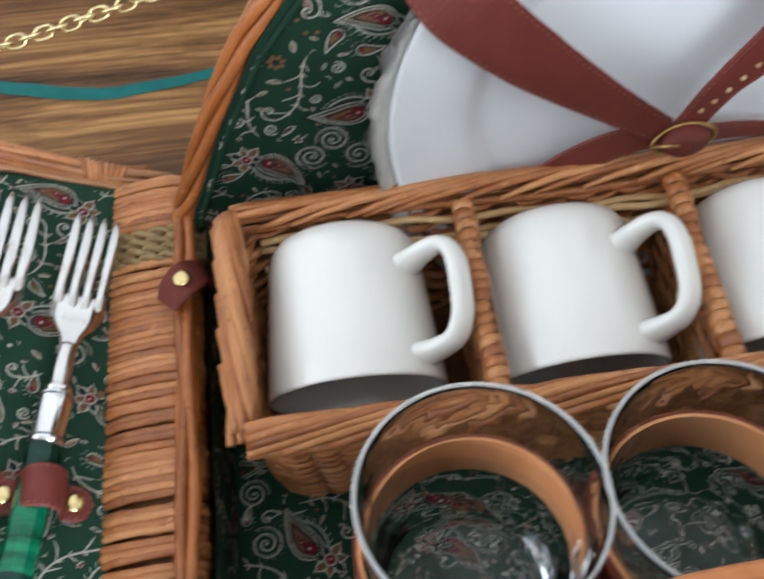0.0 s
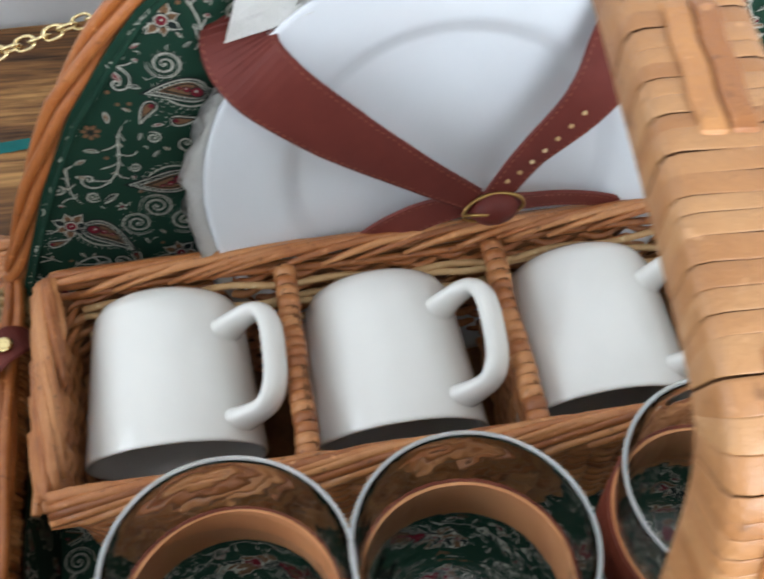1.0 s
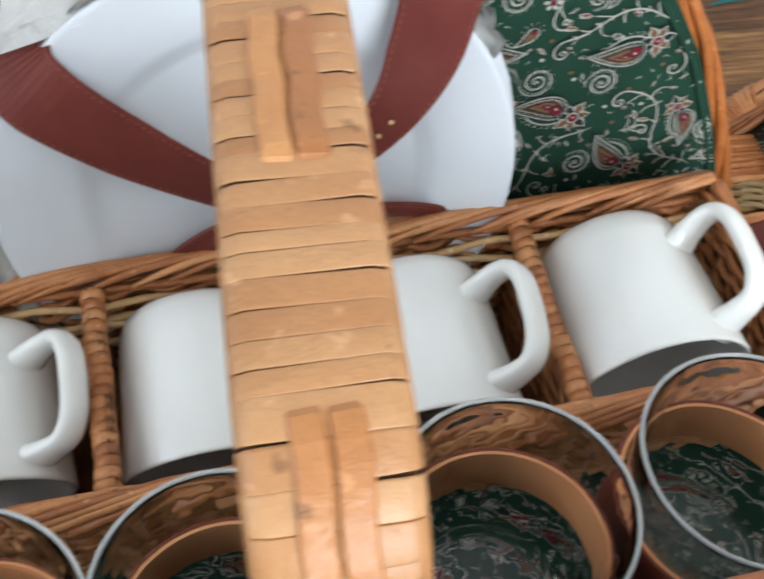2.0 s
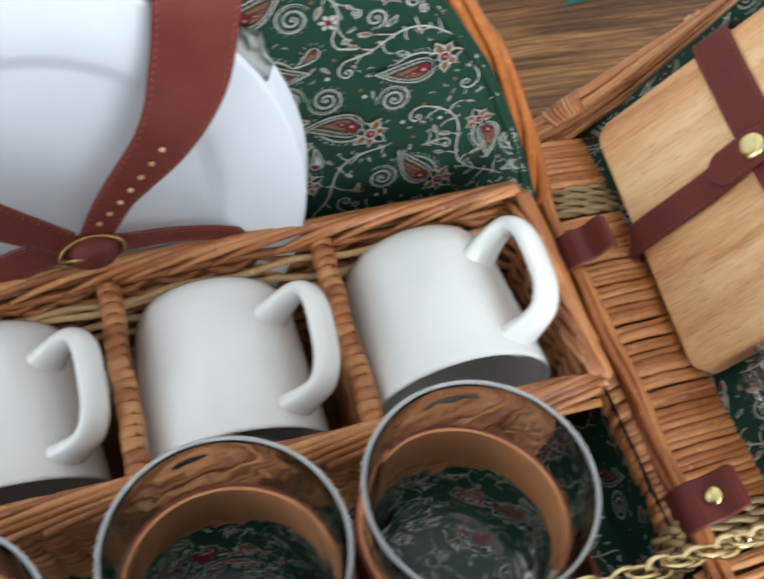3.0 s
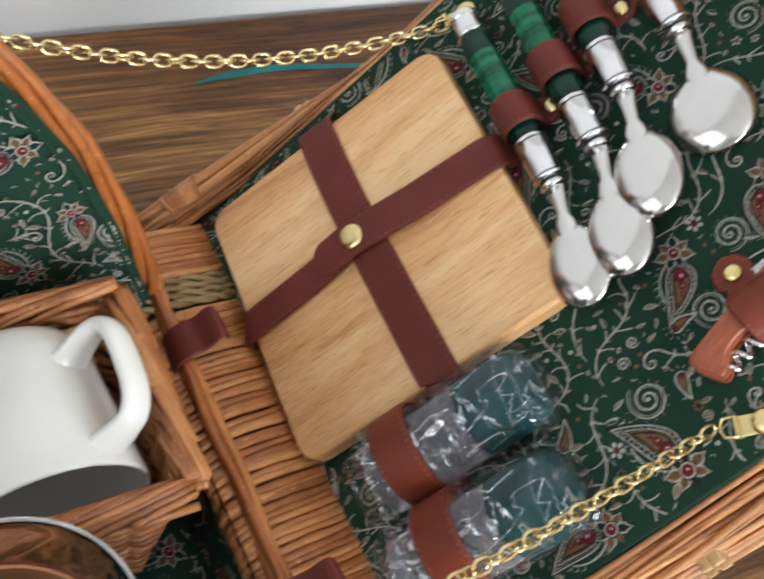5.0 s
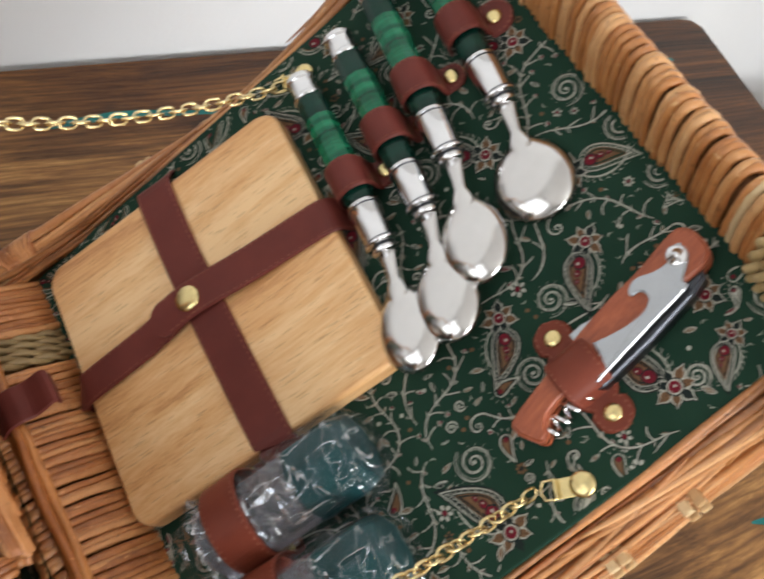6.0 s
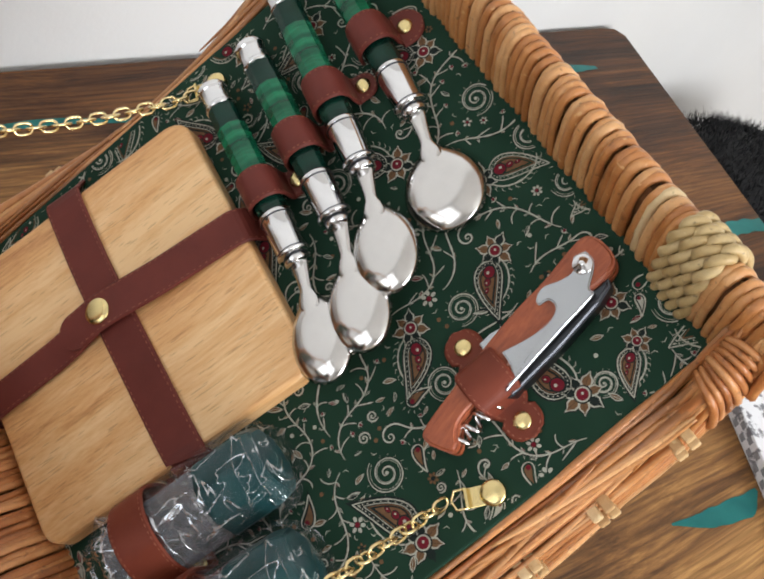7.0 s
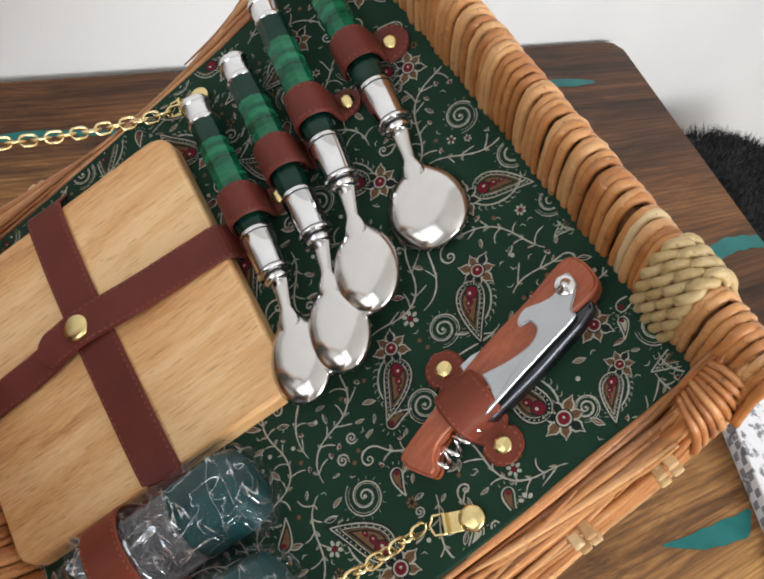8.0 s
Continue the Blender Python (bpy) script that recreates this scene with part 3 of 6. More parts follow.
V0, V1 = -0.134, 0.203


def wall_rod(bm, v, side, r, slant, rng, rise=1.0):
    """One rod of a lid's end wall, bent over its edge. side: 'hinge' or 'outer'."""
    if side == "hinge":
        prof = ((0.003, -0.006), (-0.003, 0.006), (-0.012, 0.022), (-0.022, 0.037), (-0.031, 0.0475), (-0.039, 0.048), (-0.045, 0.036))
    else:
        prof = ((0.3290, -0.006), (0.3330, 0.008), (0.3380, 0.020), (0.3435, 0.0305), (0.3500, 0.0365), (0.3560, 0.0340), (0.3585, 0.024), (0.3575, 0.004))
    if side == "hinge":
        prof = [(u, w * (rise if w > 0 else 1)) for u, w in prof]
    else:
        prof = [(u + skew(v), w) for u, w in prof]
    j = rng.uniform(-0.0008, 0.0008)
    bow, lift = rng.uniform(-0.0016, 0.0016), rng.uniform(-0.0006, 0.0007)
    pts, rs = [], []
    n = len(prof)
    ctrl = [Vector((u - lift * 0.8, v + slant * (k / (n - 1)) + bow * math.sin(math.pi * k / (n - 1)) + j, w + lift)) for k, (u, w) in enumerate(prof)]
    thin = rng.uniform(0.88, 1.0)
    for i, p in enumerate(smoothline(ctrl, 14)):
        pts.append(p + Vector((rng.uniform(-1, 1), rng.uniform(-1, 1), rng.uniform(-1, 1))) * 0.0003)
        rs.append(r * rng.uniform(0.92, 1.08) * (thin + (1 - thin) * i / 13))
    return tube(bm, pts, rs, 7, flat=0.85)


def rope_coil(parent, side, va, vb, turns, r, slant, rise=1.0):
    """Twisted seagrass wound over the end wall: each turn two plied yarns."""
    if side == "hinge":
        prof = ((0.002, -0.006), (-0.004, 0.008), (-0.014, 0.025), (-0.026, 0.044), (-0.033, 0.052), (-0.044, 0.050), (-0.049, 0.034))
    else:
        prof = ((0.3275, -0.006), (0.3315, 0.009), (0.3365, 0.022), (0.3420, 0.033), (0.3500, 0.0392), (0.3580, 0.0368), (0.3610, 0.026), (0.3600, 0.004))
    prof = [(u, w * (rise if w > 0 else 1)) for u, w in prof] if side == "hinge" else [(u + skew(va), w) for u, w in prof]
    for t in range(turns):
        v = va + (vb - va) * (t + 0.5) / turns
        base = smoothline([(u, v + slant * k / len(prof), w) for k, (u, w) in enumerate(prof)], 76)
        bm = bmesh.new()
        for y in range(2):
            pts = []
            for i, p in enumerate(base):
                d = (base[min(i + 1, 75)] - base[max(i - 1, 0)]).normalized()
                a = Vector((0, 1, 0))
                b = d.cross(a).normalized()
                w = math.pi * y + i * 0.32 + t * 0.5
                pts.append(p + a * (r * 0.62 * math.cos(w)) + b * (r * 0.62 * math.sin(w)))
            tube(bm, pts, r * 0.74, 8)
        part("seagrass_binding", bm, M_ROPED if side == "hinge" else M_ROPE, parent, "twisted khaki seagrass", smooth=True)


def stitch_row(bm, pts, normal, length=0.0022, gap=0.0018, r=0.00028):
    """Short threads along a line, a hair above the leather."""
    run, acc = [], 0.0
    for p, q in zip(pts, pts[1:]):
        seg = (q - p).length
        if seg < 1e-6:
            continue
        d = (q - p) / seg
        x = -acc
        while x < seg:
            a, b_ = max(0, x), min(seg, x + length)
            if b_ - a > length * 0.5:
                tube(bm, [p + d * a + normal * 0.0001, p + d * (a + b_) / 2 + normal * 0.0003, p + d * b_ + normal * 0.0001], r, 5)
            x += length + gap
        acc = (seg + acc) % (length + gap)
    return bm


def rivet(parent, m, r=0.005, mat=None):
    bm = bmesh.new()
    lathe(bm, [(r * 0.98, 0), (r, 0.0006), (r * 0.93, 0.0013), (r * 0.6, 0.0018), (0, 0.0020)], 24)
    ob = part("rivet", bm, mat or M_BRASS, parent, smooth=True)
    ob.matrix_basis = m
    return ob


def build_lid(label, m, rise, seed, edge_lift=(0.0, 0.0), lean=-0.012):
    """edge_lift: how much the side edges stand off the common curve at the hinge and further out; lean: the slant of the hinge rods."""
    rng = random.Random(seed)
    PROF = [(u, w + float(np.interp(u, (0.0, 0.066), edge_lift))) for u, w in EDGE]
    lid = thing("lid", label, "")
    lid.parent = basket
    lid.matrix_basis = m
    # lined board
    bm = bmesh.new()
    box(bm, -0.002, 0.3315, -0.1265, 0.195, -0.005, 0.0, 0.0012)
    for p in bm.verts:
        p.co.x += skew(p.co.y) * (p.co.x > 0.2)
    part("lined_board", bm, M_GREEN, lid, "green paisley covered board")
    # outer shell under the board, following the curved sides
    bm = bmesh.new()
    rows = []
    for u, w in PROF:
        rows.append([bm.verts.new((u, v, w - 0.012 - (0.024 if 0 < k < 3 else 0.0))) for k, v in enumerate((V0 + 0.002, V0 + 0.012, V1 - 0.012, V1 - 0.002))])
    for p, q in zip(rows, rows[1:]):
        for k in range(3):
            bm.faces.new((p[k], q[k], q[k + 1], p[k + 1]))
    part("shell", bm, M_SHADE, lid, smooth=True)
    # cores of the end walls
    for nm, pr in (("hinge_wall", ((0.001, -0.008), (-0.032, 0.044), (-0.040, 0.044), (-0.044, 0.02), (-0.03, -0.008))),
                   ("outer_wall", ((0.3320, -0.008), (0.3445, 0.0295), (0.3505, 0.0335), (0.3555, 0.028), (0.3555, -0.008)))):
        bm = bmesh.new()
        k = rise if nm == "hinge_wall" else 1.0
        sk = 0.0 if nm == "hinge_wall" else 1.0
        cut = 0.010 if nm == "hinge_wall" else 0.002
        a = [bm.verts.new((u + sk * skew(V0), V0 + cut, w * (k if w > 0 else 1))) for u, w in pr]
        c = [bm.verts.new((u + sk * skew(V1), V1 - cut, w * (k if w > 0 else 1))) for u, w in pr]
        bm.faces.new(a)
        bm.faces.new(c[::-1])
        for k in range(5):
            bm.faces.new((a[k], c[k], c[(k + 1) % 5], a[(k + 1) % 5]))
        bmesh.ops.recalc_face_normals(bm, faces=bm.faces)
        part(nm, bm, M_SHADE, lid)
    # end wall rods
    for side, pitch, r, slant, ropes in (("hinge", 0.0040, 0.00275, lean, ((-0.090, -0.066), (0.132, 0.154))),
                                         ("outer", 0.0048, 0.00268, -0.006, ((-0.1060, -0.0800), (0.150, 0.176)))):
        v = V0 + (0.010 if side == "hinge" else -0.016)
        while v < V1 + (-0.008 if side == "hinge" else 0.006):
            if not any(a + pitch * 0.1 < v < b_ - pitch * 0.1 for a, b_ in ropes):
                bm = bmesh.new()
                wall_rod(bm, v, side, r * rng.uniform(0.9, 1.1), slant, rng, rise)
                part("rod", bm, M_PALE if side == "outer" and rng.random() < 0.03 else (M_LIDW if side == "outer" else M_WICK), lid, smooth=True)
            v += pitch * rng.uniform(0.94, 1.06)
        for a, b_ in ropes:
            rope_coil(lid, side, a, b_, 4, 0.0033 if side == "outer" else 0.0026, slant, rise)
    # long strands of the curved sides: loose, at slight slants, some ending short
    for v, out in ((V0 - 0.004, -1), (V1 + 0.003, 1)):
        up = 0.010 if out > 0 else 0.0
        for c in range(26):
            bm = bmesh.new()
            depth = 0.0018 * c
            lo, hi = (0, 37) if c < 2 else (rng.choice((0, 2, 5, 9)), rng.choice((37, 36, 33)))
            slope, ph, r0 = rng.uniform(-0.026, 0.026) * (c > 2), rng.uniform(0, 6), rng.uniform(0.0010, 0.0023)
            pts, rs = [], []
            for i, (u, w) in enumerate(PROF[lo:hi]):
                f = (lo + i) / 36
                pts.append((u, v + out * (0.0030 + 0.0022 * math.sin(min(1, c / 5) * 1.6) + 0.0016 * math.sin(i * 0.42 + ph)), w + up - depth + 0.0014 * math.sin(i * 0.33 + ph * 2) + slope * (f - 0.5)))
                rs.append(r0 * (1 + 0.14 * math.sin(i * 0.4 + ph)) * (1.1 - 0.35 * f))
            tube(bm, pts, rs, 7)
            part("side_strand", bm, rng.choice((M_CANED, M_LIDW, M_CANE, M_STRIP, M_WICK)), lid, smooth=True)
        for c in range(12):
            f = (c + 0.05) / 12
            edge = -0.1272 if out < 0 else 0.1957
            ph = rng.uniform(0, 6)
            pts = []
            for i, (u, w) in enumerate(PROF):
                g = f + 0.16 * math.sin(i * 0.13 + ph) * (1 if c else 0.2)
                pts.append((u, edge + (v + out * 0.004 - edge) * g + 0.0008 * math.sin(i * 0.5 + ph), min(w, 0.0) * f + max(w, 0.0) * 0.9 + up * f - 0.0018 * (1 - f) + 0.0022 * math.sin(i * 0.31 + c * 1.7)))
            bm = bmesh.new()
            tube(bm, pts, (0.0016 + 0.0005 * (c % 3)) * rng.uniform(0.8, 1.1), 7)
            part("side_strand", bm, (M_CANED, M_STRIP, M_LIDW, M_WICK)[c % 4], lid, smooth=True)
        for c in range(7):
            i0 = rng.randrange(6, 24)
            i1 = min(36, i0 + rng.randrange(8, 14))
            f0, f1 = rng.uniform(0.15, 0.5), rng.uniform(0.75, 1.2)
            if rng.random() < 0.5:
                f0, f1 = f1, f0
            edge = -0.1272 if out < 0 else 0.1957
            pts = []
            for i in range(i0, i1 + 1):
                u, w = PROF[i]
                f = f0 + (f1 - f0) * (i - i0) / (i1 - i0)
                pts.append((u, edge + (v + out * 0.006 - edge) * f, min(w, 0.0) * min(1, f) + max(w, 0.0) * 0.9 + up * f + 0.0026))
            bm = bmesh.new()
            r0 = rng.uniform(0.0014, 0.0020)
            tube(bm, smoothline(pts, 24), [r0 * min(1.0, 0.35 + 0.16 * min(i, 23 - i)) for i in range(24)], 7, flat=0.7)
            part("side_strand", bm, rng.choice((M_CANE, M_LIDW, M_STRIP)), lid, smooth=True)
        # pale cut stake ends that show in blocks of four between the strands
        for u0 in (0.100, 0.148, 0.196, 0.2425, 0.2915):
            w0 = float(np.interp(u0, [q[0] for q in PROF], [q[1] for q in PROF]))
            slope = (float(np.interp(u0 + 0.01, [q[0] for q in PROF], [q[1] for q in PROF])) - w0) / 0.01
            for row in range(2):
                for col in range(2):
                    bm = bmesh.new()
                    cu = u0 + 0.0066 * (col - 0.5) + rng.uniform(-0.0008, 0.0008)
                    cw = w0 + up + slope * (cu - u0) - 0.0035 - 0.0085 * row + rng.uniform(-0.0008, 0.0008)
                    box(bm, cu - 0.0028, cu + 0.0028, min(v, v + out * (0.0115 + 0.0022 * row)), max(v, v + out * (0.0115 + 0.0022 * row)), cw - 0.0026, cw + 0.0026, 0.0011, 2)
                    part("stake_end", bm, M_PALE, lid, "pale cut end of a stake")
    # bindings round the corners: thin strands drawn over the side
    for u0, v, out in ((0.008, V1 + 0.003, 1), (0.325, V0 - 0.004, -1), (0.008, V0 - 0.004, -1), (0.330, V1 + 0.003, 1)):
        for c in range(8):
            u = u0 + 0.0031 * (c - 3.5)
            w = float(np.interp(u, [q[0] for q in PROF], [q[1] for q in PROF])) + (0.010 if out > 0 else 0.0)
            bm = bmesh.new()
            fan = 0.0006 * (c - 3.5)
            ctrl = [(u - fan, v - out * 0.008, w - 0.001), (u, v - out * 0.002, w + 0.0036), (u + fan, v + out * 0.0065, w + 0.001), (u + 2 * fan, v + out * 0.0090, w - 0.014), (u + 3.5 * fan, v + out * 0.0085, w - 0.032), (u + 4.5 * fan, v + out * 0.004, w - 0.040)]
            tube(bm, smoothline(ctrl, 16), 0.00195 * rng.uniform(0.85, 1.15), 6)
            part("corner_binding", bm, M_WICK, lid, smooth=True)
    return lid


LID_R = Matrix(((0.618, 0, -0.786, 0.3075), (0, 1, 0, 0), (0.786, 0, 0.618, 0.0648), (0, 0, 0, 1)))
# the left lid is the same shape turned about the upright axis
LID_L = Matrix(((-0.914, 0, 0.407, -0.2995), (0, -1, 0, 0.0484), (0.407, 0, 0.914, 0.0635), (0, 0, 0, 1)))
lid_right = build_lid("open willow lid lined in green paisley, with board, spoons and corkscrew", LID_R, 1.0, 3)
lid_left = build_lid("open willow lid lined in green paisley, with forks", LID_L, 0.42, 8, (-0.013, 0.010), 0.0)

# leather hinge tabs between the end rims and the lids
def hinge_tab(ctrl, up0, up1, widths, stud=None):
    """A leather tab bent over the rim; up0, up1: the ways its outer side faces at its ends; stud: place and facing of a rivet."""
    n = 20
    bm = bmesh.new()
    pts = smoothline(ctrl, n)
    nrm = [Vector(up0).lerp(Vector(up1), i / (n - 1)) for i in range(n)]
    ribbon(bm, pts, [float(np.interp(i / (n - 1), np.linspace(0, 1, len(widths)), widths)) for i in range(n)], 0.0022, normals=nrm)
    part("hinge_tab", bm, M_LEA, basket, "brown leather hinge tab")
    if stud:
        rivet(basket, Matrix.Translation(stud[0]) @ Vector(stud[1]).to_track_quat("Z", "Y").to_matrix().to_4x4(), 0.0048)


TAB = (0.0245, 0.0245, 0.0245, 0.0240, 0.0190)
for s, y, riveted in ((1, 0.094, False), (1, -0.070, True), (-1, -0.084, True)):
    hinge_tab([(s * 0.250, y, 0.062), (s * 0.2525, y, 0.078), (s * 0.2585, y, 0.0845), (s * 0.267, y, 0.088), (s * 0.276, y, 0.097), (s * 0.281, y, 0.091)],
              (-s, 0, 0.4), (0, 0, 1.4), TAB, ((s * 0.2655, y, 0.0898), (-s * 0.6, 0, 0.8)) if riveted else None)
# this one has slipped askew and curled up over the rim
hinge_tab([(-0.2455, 0.098, 0.066), (-0.2475, 0.0960, 0.0800), (-0.2520, 0.0910, 0.0880), (-0.2575, 0.0850, 0.0900), (-0.2625, 0.0800, 0.0890), (-0.2665, 0.0750, 0.0840)],
          (1.0, 0.3, 0.4), (-0.45, 0, 1.2), (0.009, 0.014, 0.0195, 0.0205, 0.0195, 0.016), ((-0.2570, 0.0850, 0.0918), (0.05, 0, 1.0)))

# ---- the handle ----
handle = thing("handle", "bentwood handle wrapped in flat cane strips", "")
handle.parent = basket
HP = smoothline([(-0.0230, -0.170, 0.16), (-0.0350, -0.1735, 0.25), (-0.0410, -0.1755, 0.315), (-0.0450, -0.1740, 0.360), (-0.0462, -0.1690, 0.3870), (-0.0460, -0.1585, 0.3990), (-0.0448, -0.139, 0.4035), (-0.0420, -0.10, 0.4080),
                 (-0.0375, -0.03, 0.413), (-0.0375, 0.05, 0.413), (-0.0395, 0.12, 0.405), (-0.0410, 0.16, 0.393), (-0.0375, 0.178, 0.372), (-0.0315, 0.188, 0.325), (-0.0275, 0.184, 0.25), (-0.0200, 0.174, 0.16)], 261)
ARC = [0.0]
for p, q in zip(HP, HP[1:]):
    ARC.append(ARC[-1] + (q - p).length)


def on_handle(s):
    """Place, way along, and the side and top directions at a length along the handle."""
    k = int(np.searchsorted(ARC, s).clip(1, len(HP) - 1))
    f = (s - ARC[k - 1]) / (ARC[k] - ARC[k - 1])
    p, d = HP[k - 1].lerp(HP[k], f), (HP[k] - HP[k - 1]).normalized()
    side = Vector((1, 0, 0.06))
    side = (side - d * side.dot(d)).normalized()
    topn = side.cross(d).normalized()
    return p, d, side, topn


HW, HT = 0.0120, 0.0080


def hoop(bm, s0, s1, w, t, skew):
    """A flat strip round the handle, from s0 to s1 along it, with rounded corners."""
    prof = []
    for cx, cz, a0 in ((w - 0.003, t - 0.003, 0), (-w + 0.003, t - 0.003, 90), (-w + 0.003, -t + 0.003, 180), (w - 0.003, -t + 0.003, 270)):
        for a in (0, 45, 90):
            prof.append((cx + 0.003 * math.cos(radians(a0 + a)), cz + 0.003 * math.sin(radians(a0 + a))))
    rings = []
    for f, e in ((0.0, 0.0), (0.02, 0.00016), (0.07, 0.0002), (0.5, 0.0002), (0.93, 0.0002), (0.98, 0.00016), (1.0, 0.0)):
        s = s0 + (s1 - s0) * f
        p, d, side, topn = on_handle(s)
        rings.append([bm.verts.new(p + side * (x * (1 + e / w)) + topn * (z * (1 + e / t)) + d * (skew * x / w)) for x, z in prof])
    for p, q in zip(rings, rings[1:]):
        for k in range(12):
            bm.faces.new((p[k], p[(k + 1) % 12], q[(k + 1) % 12], q[k]))
    bmesh.ops.recalc_face_normals(bm, faces=bm.faces)


bm = bmesh.new()
rings = []
for s in np.linspace(0.001, ARC[-1] - 0.001, 120):
    p, d, side, topn = on_handle(s)
    rings.append([bm.verts.new(p + side * x + topn * z) for x, z in ((HW - .001, HT - .001), (-HW + .001, HT - .001), (-HW + .001, -HT + .001), (HW - .001, -HT + .001))])
for p, q in zip(rings, rings[1:]):
    for k in range(4):
        bm.faces.new((p[k], p[(k + 1) % 4], q[(k + 1) % 4], q[k]))
bmesh.ops.recalc_face_normals(bm, faces=bm.faces)
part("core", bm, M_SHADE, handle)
rng = random.Random(5)
s = 0.004
while s < ARC[-1] - 0.008:
    w = rng.uniform(0.0031, 0.0050)
    bm = bmesh.new()
    hoop(bm, s, s + w - rng.choice((0.0, 0.0, 0.00006, 0.00016)), HW, HT, rng.uniform(-0.0004, 0.0004))
    part("cane_wrap", bm, M_CANE, handle, smooth=True)
    s += w


def at_y(y):
    return min((abs(p.y - y) + (0.2 if p.z < 0.38 else 0), a) for p, a in zip(HP, ARC))[1]


S_A, S_B, S_C = at_y(-0.1535), at_y(-0.1165), at_y(-0.0850)
spans = [(S_A - 0.040, S_A + 0.002)]
s = S_B
while s < ARC[-1] - 0.05:
    spans.append((s, s + (S_C - S_B)))
    s += (S_C - S_B) + 0.044
for a, b_ in spans:
    for off in (-0.0027, 0.0027):
        bm = bmesh.new()
        pts, nr = [], []
        for i in range(18):
            f = i / 17
            p, d, side, topn = on_handle(a + (b_ - a) * f)
            pts.append(p + side * (off + 0.0003 * math.sin(i)) + topn * (HT + 0.0007 - 0.0022 * (abs(2 * f - 1) ** 12)))
            nr.append(topn)
        ribbon(bm, pts, 0.0050, 0.0012, normals=nr)
        part("long_strip", bm, M_STRIP, handle)

# ---- chains that hold the lids ----
def chain(a, c, sag, name_label):
    ch = thing("lid_chain", name_label, "")
    ch.parent = basket
    a, c = Vector(a), Vector(c)
    length = (c - a).length
    n = int(length / 0.0073)
    me = None
    for i in range(n):
        f = (i + 0.5) / n
        p = a.lerp(c, f) - Vector((0, 0, 4 * sag * f * (1 - f)))
        d = (c - a) / length - Vector((0, 0, 4 * sag * (1 - 2 * f) / length))
        d.normalize()
        if me is None:
            bm = bmesh.new()
            loop = []
            for k in range(20):
                w = 2 * math.pi * k / 20
                cx = 0.0014 * (1 if math.cos(w) > 0 else -1) if abs(math.cos(w)) > 0.05 else 0
                loop.append((cx + 0.0036 * math.cos(w), 0.0031 * math.sin(w), 0))
            tube(bm, loop, 0.00082, 7, closed=True)
            ob = part("link", bm, M_GOLD, ch, smooth=True)
            me = ob.data
        else:
            ob = share("link", me, Matrix(), ch)
        q = d.to_track_quat("X", "Z").to_matrix().to_4x4()
        ob.matrix_basis = Matrix.Translation(p) @ q @ Matrix.Rotation(radians(45 if i % 2 else -45) + 0.2 * math.sin(i * 1.7), 4, "X")
    return ch


def lid_point(m, u, v, w):
    return m @ Vector((u, v, w))


def hook(m, u, v, turn):
    """A folded brass clasp with a round head that fixes a chain to a lid."""
    hk = thing("chain_clasp", "folded brass clasp with a round stud", "")
    hk.parent = basket
    hk.matrix_basis = m @ pose(u, v, 0.0, 0, 0, turn)
    bm = bmesh.new()
    box(bm, -0.0135, 0.001, -0.0048, 0.0048, 0.0002, 0.0016, 0.0004)
    box(bm, -0.0135, -0.0118, -0.0048, 0.0048, 0.0016, 0.0052, 0.0004)
    part("plate", bm, M_BRASS, hk)
    bm = bmesh.new()
    lathe(bm, [(0, 0), (0.0062, 0), (0.0064, 0.0032), (0.0060, 0.0044), (0.004, 0.0049), (0, 0.0050)], 28)
    part("stud", bm, M_BRASS, hk, smooth=True)
    bm = bmesh.new()
    tube(bm, [(-0.0125, -0.0045, 0.003), (-0.0185, -0.0045, 0.003), (-0.0205, 0, 0.003), (-0.0185, 0.0045, 0.003), (-0.0125, 0.0045, 0.003)], 0.0008, 6)
    part("loop", bm, M_GOLD, hk, smooth=True)
    return hk


GOLDEN = "fine gold-coloured link chain"
hook(LID_R, 0.2103, -0.1150, -25)
hook(LID_R, 0.2180, 0.1740, -20)
hook(LID_L, 0.2103, -0.1170, 20)
hook(LID_L, 0.2158, 0.1900, -20)
chain(lid_point(LID_R, 0.1895, -0.1050, 0.004), (0.020, -0.163, 0.315), 0.034, GOLDEN)
chain(lid_point(LID_R, 0.205, 0.1755, 0.004), (0.020, 0.170, 0.330), 0.052, GOLDEN)
chain(lid_point(LID_L, 0.205, -0.1210, 0.004), (-0.020, 0.170, 0.300), 0.022, GOLDEN)
chain(lid_point(LID_L, 0.205, 0.190, 0.004), (-0.020, -0.163, 0.315), 0.034, GOLDEN)

# ---- the mug tray ----
TX0, TX1, TY0, TY1, TZ = -0.2290, 0.2195, -0.0150, 0.1030, 0.1235
tray = thing("mug_tray", "woven willow tray with four compartments holding mugs", "basket tray", Matrix.Translation((0, 0.103, 0.1235)) @ Matrix.Rotation(radians(4.2), 4, "X") @ Matrix.Rotation(radians(-1.2), 4, "Y") @ Matrix.Rotation(radians(0.8), 4, "Z") @ Matrix.Translation((0, -0.103, -0.1235)))
rng = random.Random(11)
TB = 0.0200


